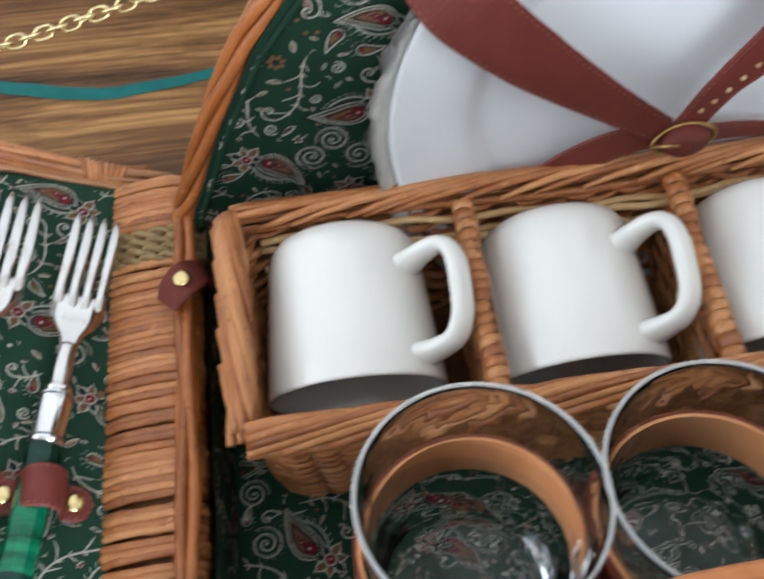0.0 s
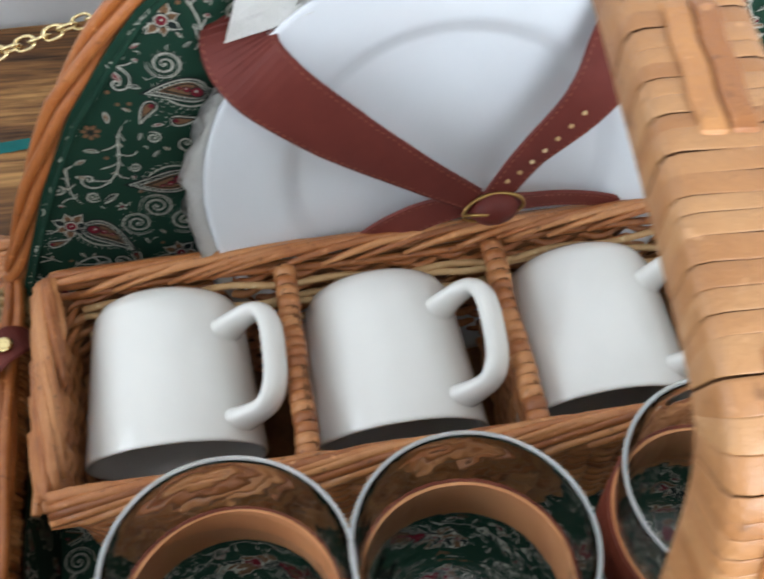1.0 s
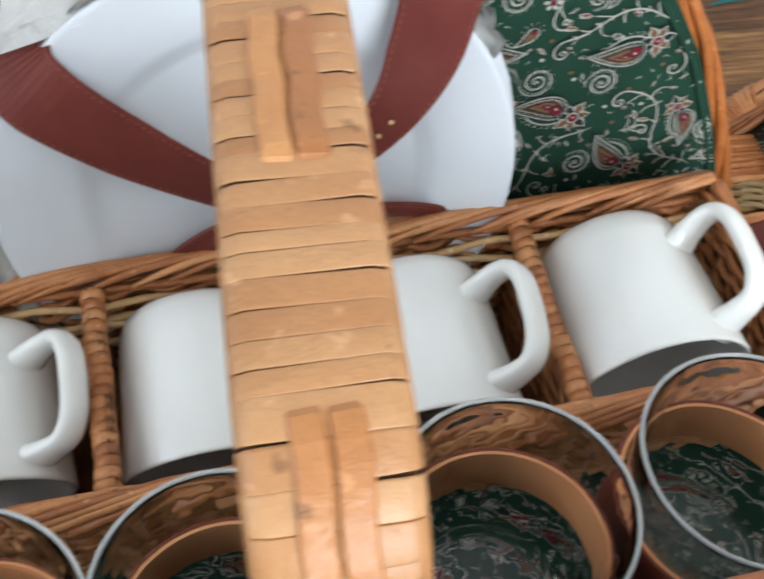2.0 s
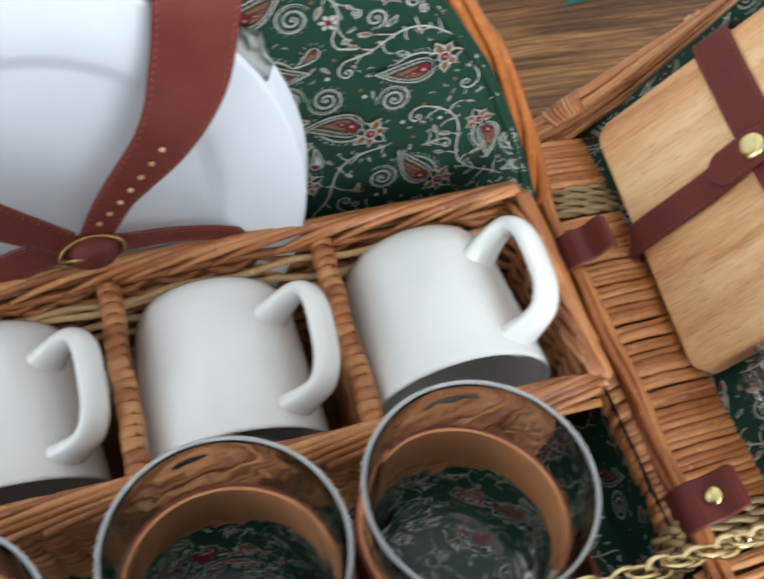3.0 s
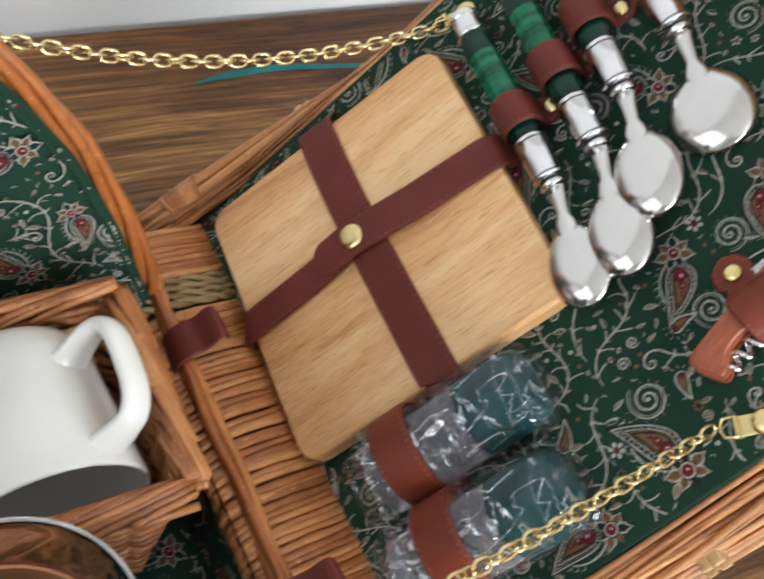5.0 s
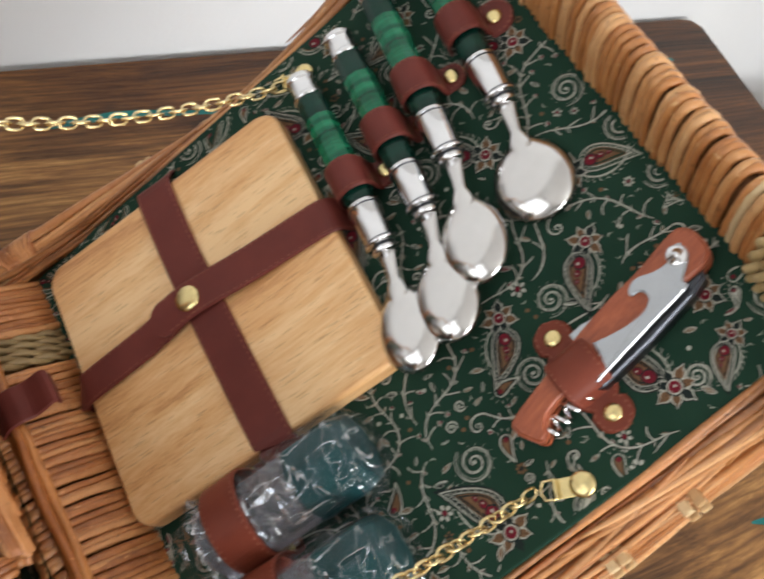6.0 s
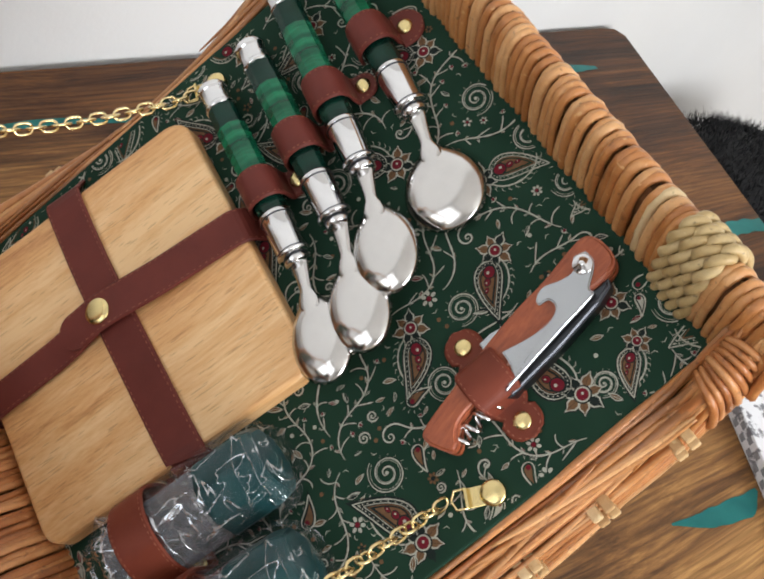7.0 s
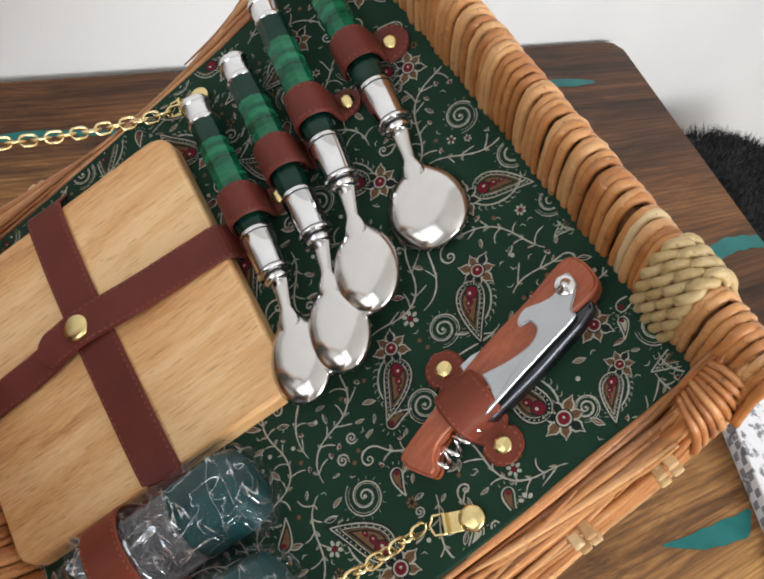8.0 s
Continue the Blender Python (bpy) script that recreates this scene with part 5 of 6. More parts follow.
def resin_handle(parent, y0, y1, r):
    """Faceted green handle from y0 (collar) to y1 (cap), with steel collar and cap."""
    def facet(name, a, c, ra, rc, mat, seg=10, lab=""):
        bm = bmesh.new()
        lathe(bm, [(0, 0), (ra, 0), (rc, abs(c - a)), (0, abs(c - a))], seg, Matrix.Translation((0, a, 0)) @ Matrix.Rotation(radians(-90), 4, "X"))
        bmesh.ops.recalc_face_normals(bm, faces=bm.faces)
        return part(name, bm, mat, parent, lab)
    L = y1 - y0
    facet("grip_end", y0, y0 + 0.20 * L, r * 0.94, r * 0.97, M_DARKRESIN)
    facet("grip", y0 + 0.20 * L, y0 + 0.80 * L, r * 0.97, r * 1.0, M_GREENRESIN, lab="translucent emerald handle")
    facet("grip_end", y0 + 0.80 * L, y1, r * 1.0, r * 0.95, M_DARKRESIN)
    bm = bmesh.new()
    lathe(bm, crisp([(0, 0), (r * 0.9, 0), (r * 0.98, 0.0010), (r * 0.98, 0.0026), (r * 0.90, 0.0034), (r * 0.91, 0.0125), (r * 0.99, 0.0134), (r * 0.99, 0.0155), (r * 0.90, 0.0172), (0, 0.0176)]), 30, Matrix.Translation((0, y1, 0)) @ Matrix.Rotation(radians(-90), 4, "X"))
    part("cap", bm, M_CHROME, parent, "chrome end cap", smooth=True)
    bm = bmesh.new()
    prof = [(0, -0.0335), (r * 0.50, -0.0335), (r * 0.72, -0.0327), (r * 0.80, -0.0312), (r * 0.72, -0.0297), (r * 0.66, -0.0292), (r * 0.66, -0.0282), (r * 0.98, -0.0278), (r * 1.02, -0.0271), (r * 1.02, -0.0262), (r * 0.96, -0.0256), (r * 0.97, -0.0034), (r * 1.03, -0.0029), (r * 1.03, -0.0012), (r * 0.98, -0.0005), (r * 0.9, 0.0)]
    lathe(bm, crisp(prof), 32, Matrix.Translation((0, y0, 0)) @ Matrix.Rotation(radians(-90), 4, "X"))
    collar = part("collar", bm, M_CHROME, parent, "chrome collar", smooth=True)
    # thin dark rings stand in for the dark reflections at the collar's steps
    for yy, rr in ((-0.0287, 0.70), (-0.0258, 0.985), (-0.0034, 0.99)):
        bm = bmesh.new()
        tube(bm, [(r * rr * math.cos(w), y0 + yy, r * rr * math.sin(w)) for w in [2 * math.pi * k / 24 for k in range(24)]], 0.00045, 6, closed=True)
        part("dark_reflection", bm, M_GUN, collar, "thin dark ring drawn for a reflection", smooth=True)


def build_spoon(name, label, category, bowl_len, bowl_w, neck, grip, group):
    """Back upwards: bowl, a flat neck that spreads into a drop on the bowl's back, and the handle."""
    sp = thing(name, label, category, group=group)
    bm = bmesh.new()
    rows = []
    n = 26
    ln = neck + 0.012
    for i in range(n + 1):
        f = i / n
        y = 0.002 - ln * f
        k = max(0.0, (f - neck / ln * 0.80) / (1 - neck / ln * 0.80))
        half = 0.0050 - 0.0018 * math.sin(math.pi * min(1, f * 1.35) * 0.5) + 0.0026 * math.sin(math.pi * k) * (1 if k > 0 else 0)
        if k > 0.75:
            half *= math.sqrt(max(0.02, 1 - ((k - 0.75) / 0.25) ** 2))
        z = -0.0040 * f + 0.0012 * k
        rows.append([bm.verts.new((half * math.cos(w), y, z + (0.0021 - 0.0007 * k) * math.sin(w))) for w in [2 * math.pi * j / 12 for j in range(12)]])
    for p, q in zip(rows, rows[1:]):
        for j in range(12):
            bm.faces.new((p[j], p[(j + 1) % 12], q[(j + 1) % 12], q[j]))
    bm.faces.new(rows[-1])
    bmesh.ops.recalc_face_normals(bm, faces=bm.faces)
    part("neck", bm, M_STEEL, sp, smooth=True)
    bm = spoon_bowl(bmesh.new(), bowl_len, bowl_w, 0.0056, 0.0085)
    bmesh.ops.rotate(bm, cent=(0, 0, 0), matrix=Matrix.Rotation(radians(5), 3, "X"), verts=bm.verts)
    bmesh.ops.translate(bm, vec=(0, -neck + 0.003, -0.0052), verts=bm.verts)
    part("bowl", bm, M_STEEL, sp, smooth=True)
    resin_handle(sp, 0.034, 0.034 + grip, 0.0092)
    return sp


def spoon_at(sp, ring, cap, h, bend, lift, loop_v, ear):
    """Lays a spoon on the lid with its collar's end and its cap at these (u, v), its neck bent sideways and upwards by some degrees, and straps it down."""
    d = Vector((cap[0] - ring[0], cap[1] - ring[1], 0)).normalized()
    ang = math.atan2(d.y, d.x) - math.pi / 2
    sp.matrix_basis = LID_R @ Matrix.Translation((ring[0], ring[1], h)) @ Matrix.Rotation(ang, 4, "Z")
    for ob in sp.children:
        if ob.name.split(".")[0] in ("neck", "bowl"):
            ob.matrix_basis = Matrix.Rotation(radians(-bend), 4, "Z") @ Matrix.Rotation(radians(-lift), 4, "X")
    leather_loop(LID_R, ring[0] + d.x / d.y * (loop_v - ring[1]), loop_v, math.degrees(ang), 0.0215, 0.0108, h, ear, 0.0180)
    return sp


TS = "steel teaspoon with emerald handle and chrome collar, strapped to the lid"
spoon_at(build_spoon("teaspoon", TS, "spoon", 0.0490, 0.0335, 0.0205, 0.0765, "spoons in the lid"), (0.1985, 0.0385), (0.2150, 0.1640), 0.0120, 10.1, 9.9, 0.0885, 0.0080)
spoon_at(build_spoon("teaspoon", TS, "spoon", 0.0500, 0.0345, 0.0225, 0.0800, "spoons in the lid"), (0.2278, 0.0395), (0.2470, 0.1675), 0.0130, 12.9, 10.0, 0.0965, 0.0080)
spoon_at(build_spoon("teaspoon", TS, "spoon", 0.0505, 0.0355, 0.0215, 0.0840, "spoons in the lid"), (0.2550, 0.0545), (0.2800, 0.1850), 0.0135, 9.7, 10.0, 0.1080, 0.0080)
spoon_at(build_spoon("soup_spoon", "round steel soup spoon with emerald handle, strapped to the lid", "spoon", 0.0465, 0.0435, 0.0215, 0.0860, "spoons in the lid"), (0.2945, 0.0620), (0.3150, 0.1965), 0.0105, 9.5, 2.6, 0.1190, 0.0110)

# board with crossed straps
board = thing("cutting_board", "pale wooden cutting board strapped into the lid", "cutting board", LID_R @ pose(0.0955, 0.0840, 0.0005, 0, 0, -5.2))
bm = bmesh.new()
BU, BV = 0.0885, 0.0890
rim = []
for cx, cy, a0 in ((BU - 0.012, BV - 0.012, 0), (-BU + 0.012, BV - 0.012, 90), (-BU + 0.012, -BV + 0.012, 180), (BU - 0.012, -BV + 0.012, 270)):
    for a in range(0, 91, 15):
        rim.append((cx + 0.012 * math.cos(radians(a0 + a)), cy + 0.012 * math.sin(radians(a0 + a))))
rows = []
for z, ins in ((0, 0.0012), (0.0012, 0.0), (0.0108, 0.0), (0.0124, 0.0008), (0.013, 0.0022)):
    rows.append([bm.verts.new((x * (1 - ins / BU), y * (1 - ins / BV), z)) for x, y in rim])
for p, q in zip(rows, rows[1:]):
    for k in range(len(rim)):
        k2 = (k + 1) % len(rim)
        bm.faces.new((p[k], p[k2], q[k2], q[k]))
bm.faces.new(rows[0][::-1])
bm.faces.new(rows[-1])
part("slab", bm, M_BOARD, board)
straps = thing("board_straps", "crossed brown leather straps with a brass snap", "")
straps.parent = basket
straps.matrix_basis = LID_R


def flat_strap(ctrl, w, name="strap"):
    n = 30
    pts = smoothline(ctrl, n)
    nr = []
    for i in range(n):
        d = (pts[min(i + 1, n - 1)] - pts[max(i - 1, 0)]).normalized()
        flat_ = Vector((d.x, d.y, 0)).normalized()
        nr.append(Vector((-flat_.x * d.z, -flat_.y * d.z, math.hypot(d.x, d.y))))
    bm = bmesh.new()
    ribbon(bm, pts, w, 0.0021, normals=nr)
    ob = part(name, bm, M_LEA, straps)
    bm = bmesh.new()
    for sg in (-1, 1):
        line = []
        for i, p in enumerate(pts):
            d = (pts[min(i + 1, n - 1)] - pts[max(i - 1, 0)]).normalized()
            line.append(p + d.cross(nr[i]) * (w / 2 - 0.0018) * sg + nr[i] * 0.00105)
        stitch_row(bm, line, Vector((0, 0, 1)), 0.0016, 0.0024, 0.0002)
    part("stitching", bm, M_THREAD, straps)


flat_strap([(0.1060, 0.187, 0.001), (0.1055, 0.1790, 0.0100), (0.1045, 0.1700, 0.0152), (0.0990, 0.1150, 0.0152), (0.0955, 0.0500, 0.0150), (0.0935, 0.0010, 0.0150), (0.0925, -0.0065, 0.010), (0.0925, -0.0125, 0.001)], 0.0245)
flat_strap([(0.0005, 0.0975, 0.001), (0.0040, 0.0970, 0.0090), (0.0120, 0.0955, 0.0155), (0.0600, 0.0935, 0.0155), (0.0850, 0.0940, 0.0178)], 0.0205)
flat_strap([(0.0750, 0.0950, 0.0185), (0.0950, 0.0940, 0.0190), (0.1300, 0.0885, 0.0165), (0.1650, 0.0835, 0.0153), (0.1840, 0.0812, 0.0130), (0.1920, 0.0800, 0.0020)], 0.0225, "strap")
bm = bmesh.new()
lathe(bm, [(0.0113, 0.0), (0.0113, 0.0012), (0.0, 0.0014)], 24, pose(0.0755, 0.0951, 0.0176))
part("strap_end", bm, M_LEA, straps, smooth=False)
rivet(straps, pose(0.0925, 0.0945, 0.0200), 0.0078)

# salt and pepper shakers wrapped in clear film
def build_shaker(m, seed):
    sh = thing("shaker", "acrylic shaker with teal cap, still wrapped in clear film", "shaker", m, "shakers in the lid")
    R_ = 0.0225
    T90 = Matrix.Rotation(radians(90), 4, "Y")
    bm = bmesh.new()
    lathe(bm, [(0, 0), (R_ * 0.86, 0), (R_ * 0.92, 0.002), (R_ * 0.92, 0.056), (R_ * 0.84, 0.058), (0, 0.058)], 8, T90)
    bmesh.ops.recalc_face_normals(bm, faces=bm.faces)
    part("jar", bm, M_JARGLASS, sh, "faceted clear acrylic jar")
    bm = bmesh.new()
    lathe(bm, [(0, 0.0585), (R_ * 0.93, 0.0585), (R_ * 0.96, 0.060), (R_ * 0.96, 0.086), (R_ * 0.84, 0.0935), (0, 0.0945)], 8, T90)
    bmesh.ops.recalc_face_normals(bm, faces=bm.faces)
    bmesh.ops.bevel(bm, geom=bm.edges[:], offset=0.0012, segments=1, affect="EDGES")
    part("cap", bm, M_TEALCAP, sh, "teal green plastic cap")
    bm = bmesh.new()
    n, k = 44, 40
    rows = []
    for i in range(n + 1):
        f = i / n
        x = -0.016 + 0.116 * f
        rad = R_ * 1.03
        if f < 0.16:
            rad = R_ * (0.62 + 0.41 * (f / 0.16))
        if f > 0.94:
            rad = R_ * (1.03 - 0.35 * (f - 0.94) / 0.06)
        row = []
        for j in range(k):
            w = 2 * math.pi * j / k
            q = Vector((x * 55 + seed, math.cos(w) * 1.9, math.sin(w) * 1.9))
            crease = abs(noise.noise(q)) * 0.0026 + abs(noise.noise(q * 2.3)) * 0.0016
            if f < 0.16:
                crease += abs(noise.noise(q * 1.5)) * 0.006
            row.append(bm.verts.new((x + 0.002 * noise.noise(q * 1.3), (rad + crease) * math.cos(w), (rad + crease) * math.sin(w))))
        rows.append(row)
    for p, q in zip(rows, rows[1:]):
        for j in range(k):
            bm.faces.new((p[j], p[(j + 1) % k], q[(j + 1) % k], q[j]))
    bm.faces.new(rows[-1])
    part("film_wrap", bm, M_FILM, sh, "crumpled clear plastic film")
    return sh


build_shaker(LID_R @ pose(0.0430, -0.0350, 0.0248, 0, 0, -4), 1.0)
build_shaker(LID_R @ pose(0.0315, -0.0830, 0.0248, 0, 0, -6), 9.0)
for u, v, turn in ((0.0655, -0.0365, 86), (0.0630, -0.0850, 84)):
    leather_loop(LID_R, u, v, turn, 0.0225, 0.0255, 0.0248, 0.0085, 0.0330, M_LEAO)

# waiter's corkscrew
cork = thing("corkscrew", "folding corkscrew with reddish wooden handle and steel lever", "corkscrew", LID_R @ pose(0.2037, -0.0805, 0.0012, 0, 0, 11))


def scale_piece(name, z0, z1, mat, pts, lab=""):
    bm = bmesh.new()
    lo = [bm.verts.new((x, y, z0)) for x, y in pts]
    hi = [bm.verts.new((x, y, z1)) for x, y in pts]
    n = len(pts)
    bm.faces.new(lo[::-1])
    bm.faces.new(hi)
    for k in range(n):
        bm.faces.new((lo[k], lo[(k + 1) % n], hi[(k + 1) % n], hi[k]))
    bmesh.ops.recalc_face_normals(bm, faces=bm.faces)
    bmesh.ops.bevel(bm, geom=[e for e in bm.edges if abs(e.verts[0].co.z - e.verts[1].co.z) < 1e-6 and e.verts[0].co.z > z0 + 1e-5], offset=min(0.0016, (z1 - z0) * 0.4), segments=3, affect="EDGES")
    return part(name, bm, mat, cork, lab)


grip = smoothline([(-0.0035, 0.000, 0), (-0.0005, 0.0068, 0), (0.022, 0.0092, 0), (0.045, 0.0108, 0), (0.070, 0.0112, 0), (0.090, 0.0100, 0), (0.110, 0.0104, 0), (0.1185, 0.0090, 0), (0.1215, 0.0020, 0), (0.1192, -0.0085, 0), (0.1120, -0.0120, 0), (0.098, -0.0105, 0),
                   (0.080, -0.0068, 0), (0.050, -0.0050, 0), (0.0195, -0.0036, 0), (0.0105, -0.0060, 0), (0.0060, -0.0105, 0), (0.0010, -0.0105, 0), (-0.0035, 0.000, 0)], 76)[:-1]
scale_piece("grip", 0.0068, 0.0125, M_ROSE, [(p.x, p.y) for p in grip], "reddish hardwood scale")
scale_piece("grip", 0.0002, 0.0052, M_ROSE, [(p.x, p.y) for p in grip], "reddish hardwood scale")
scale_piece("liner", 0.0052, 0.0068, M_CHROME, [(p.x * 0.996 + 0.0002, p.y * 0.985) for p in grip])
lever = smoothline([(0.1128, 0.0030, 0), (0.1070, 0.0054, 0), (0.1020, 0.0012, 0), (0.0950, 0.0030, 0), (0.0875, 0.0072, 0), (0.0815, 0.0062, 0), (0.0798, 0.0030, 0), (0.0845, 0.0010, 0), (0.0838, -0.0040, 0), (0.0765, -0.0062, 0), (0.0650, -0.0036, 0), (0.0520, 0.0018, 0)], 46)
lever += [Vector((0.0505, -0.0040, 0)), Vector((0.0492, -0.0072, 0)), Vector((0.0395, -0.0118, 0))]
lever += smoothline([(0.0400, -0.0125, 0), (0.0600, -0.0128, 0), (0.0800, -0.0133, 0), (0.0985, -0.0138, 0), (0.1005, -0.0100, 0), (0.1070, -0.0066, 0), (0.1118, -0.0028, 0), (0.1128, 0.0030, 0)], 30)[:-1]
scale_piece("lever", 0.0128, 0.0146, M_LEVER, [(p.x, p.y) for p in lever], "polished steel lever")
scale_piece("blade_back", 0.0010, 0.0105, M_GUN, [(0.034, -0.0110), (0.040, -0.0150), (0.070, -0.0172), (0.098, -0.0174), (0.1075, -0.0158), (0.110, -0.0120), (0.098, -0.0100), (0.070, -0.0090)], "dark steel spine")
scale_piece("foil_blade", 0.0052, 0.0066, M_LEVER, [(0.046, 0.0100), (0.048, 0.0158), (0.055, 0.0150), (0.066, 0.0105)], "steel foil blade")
bm = bmesh.new()
lathe(bm, [(0, 0.0166), (0.0018, 0.0164), (0.0020, 0.0156), (0.0032, 0.0156), (0.0035, 0.0151), (0.0046, 0.0151), (0.0050, 0.0147), (0.0050, 0.0130)], 28, pose(0.1072, -0.0002, 0))
part("pivot", bm, M_CHROME, cork, smooth=True)
bm = bmesh.new()
tube(bm, [(0.0060 + 0.040 * i / 80, -0.0085 + 0.0042 * math.cos(i * 0.42), 0.0050 + 0.0042 * math.sin(i * 0.42)) for i in range(81)], 0.0012, 7)
part("worm", bm, M_CHROME, cork, "steel spiral worm", smooth=True)
# its strap: a saddle-shaped band with two round riveted ears
leather_loop(LID_R, 0.2406, -0.0738, 92, 0.0240, 0.0122, 0.0052, 0.0095, 0.0232, M_LEAO, True, 0.55, 0.15)

# ---- forks in the other lid ----
def build_fork():
    fk = thing("fork", "steel dinner fork with emerald handle, strapped to the lid", "fork", group="forks in the lid")
    n = 22
    for t in range(4):
        bm = bmesh.new()
        x = -0.01005 + 0.0067 * t
        tube(bm, [(x * (0.96 if i < 2 else 1.0), -0.043 - 0.065 * i / 10, 0.0008 + 0.0030 * math.sin(i / 10 * 2.6) - 0.0019 * max(0, 1 - i / 2)) for i in range(11)], [0.0020, 0.0026, 0.0027, 0.0027, 0.0026, 0.0026, 0.0025, 0.0024, 0.0022, 0.0019, 0.0010], 10, flat=0.36, up=(0, 0, 1))
        part("tine", bm, M_STEEL, fk, smooth=True)
    bm = bmesh.new()
    rows = []
    for i in range(n):
        f = i / (n - 1)
        y = -0.020 - 0.034 * f
        half = 0.0042 + 0.0088 * (1 / (1 + math.exp(-(f - 0.40) * 12)))
        rows.append([bm.verts.new((half * s, y, 0.0012 + 0.0012 * abs(s) - 0.0020 * math.sin(f * 2.8) + dz)) for s, dz in ((-1, 0), (-0.5, 0.0006), (0, 0.0008), (0.5, 0.0006), (1, 0), (0.5, -0.0012), (0, -0.0014), (-0.5, -0.0012))])
    for p, q in zip(rows, rows[1:]):
        for k in range(8):
            bm.faces.new((p[k], p[(k + 1) % 8], q[(k + 1) % 8], q[k]))
    bm.faces.new(rows[-1])
    bmesh.ops.recalc_face_normals(bm, faces=bm.faces)
    part("head", bm, M_STEEL, fk, smooth=True)
    bm = bmesh.new()
    tube(bm, smoothline([(0, 0.002, 0), (0, -0.010, 0.0004), (0, -0.024, 0.0008)], 10), [0.0040 + 0.0006 * math.sin(i / 9 * 3.1) for i in range(10)], 10, flat=0.6, up=(0, 0, 1))
    part("neck", bm, M_STEEL, fk, smooth=True)
    resin_handle(fk, 0.034, 0.114, 0.0082)
    return fk


fork = build_fork()
for k in range(4):
    u, v, turn = ((0.0258, 0.0130, -8.0), (0.0655, 0.0060, -6.5), (0.1050, 0.0140, -6.0), (0.1440, 0.0090, -6.0))[k]
    m = LID_L @ Matrix.Translation((u, v, 0.0095)) @ Matrix.Rotation(radians(turn), 4, "Z")
    if k == 0:
        fork.matrix_basis = m @ Matrix.Diagonal((1.04, 1.0, 1.0, 1))
    else:
        copy_thing(fork, m @ Matrix.Diagonal((1.04, 1.0, 1.0, 1)))
    leather_loop(LID_L, u - 0.057 * math.sin(radians(turn)) * 0.6, v + 0.057, -4, 0.0215, 0.0098, 0.0095, 0.0086, 0.0160, M_LEA, True)

# ---- things behind ----
note = thing("notebook", "white notebook with a grey checked spine lying on the table", "notebook", pose(1.035, -0.115, 0.0, 0, 0, 62))
bm = bmesh.new()
box(bm, -0.16, 0.10, -0.10, 0.10, 0.0, 0.018, 0.002)
part("cover", bm, M_SHEET, note)
square = None
for i in range(14):
    for j in range(2):
        x0, z0 = -0.15 + 0.017 * i + 0.0085 * j, 0.003 + 0.007 * j
        if square is None:
            square = part("check", box(bmesh.new(), 0, 0.0075, 0, 0.0008, 0, 0.0055), M_CHECK, note)
            square.matrix_basis = Matrix.Translation((x0, 0.0998, z0))
        else:
            share("check", square.data, Matrix.Translation((x0, 0.0998, z0)), note)
stool = thing("stool", "low stool with a black shaggy fur cover", "stool", pose(1.66, 0.29, FLOOR))
bm = bmesh.new()
rng = random.Random(4)
for i in range(5200):
    a, rr = rng.uniform(0, 2 * math.pi), 0.17 * math.sqrt(rng.random())
    x, y = rr * math.cos(a), rr * math.sin(a)
    z = 0.60 + 0.06 * (1 - (rr / 0.17) ** 2)
    d = Vector((x * 3 + rng.uniform(-.5, .5), y * 3 + rng.uniform(-.5, .5), 1.0)).normalized() * rng.uniform(0.018, 0.034)
    p = Vector((x, y, z - 0.004))
    s_ = Vector((-d.y, d.x, 0)).normalized() * 0.0012
    vs = [bm.verts.new(p - s_), bm.verts.new(p + s_), bm.verts.new(p + d + Vector((rng.uniform(-.01, .01), rng.uniform(-.01, .01), -0.004)))]
    bm.faces.new(vs)
tagged(part("fur", bm, M_DARKFUR, stool, "black shaggy fur"), kind="stuff")
bm = bmesh.new()
lathe(bm, [(0, 0.50), (0.165, 0.50), (0.175, 0.53), (0.172, 0.58), (0.14, 0.62), (0.08, 0.65), (0, 0.658)], 36)
part("seat", bm, M_DARKFUR, stool, smooth=True)
for x, y in ((0.1, 0.1), (-0.1, 0.1), (0.1, -0.1), (-0.1, -0.1)):
    part("leg", tube(bmesh.new(), [(x * 1.2, y * 1.2, 0), (x, y, 0.51)], 0.016, 10), M_TABLE, stool, smooth=True)

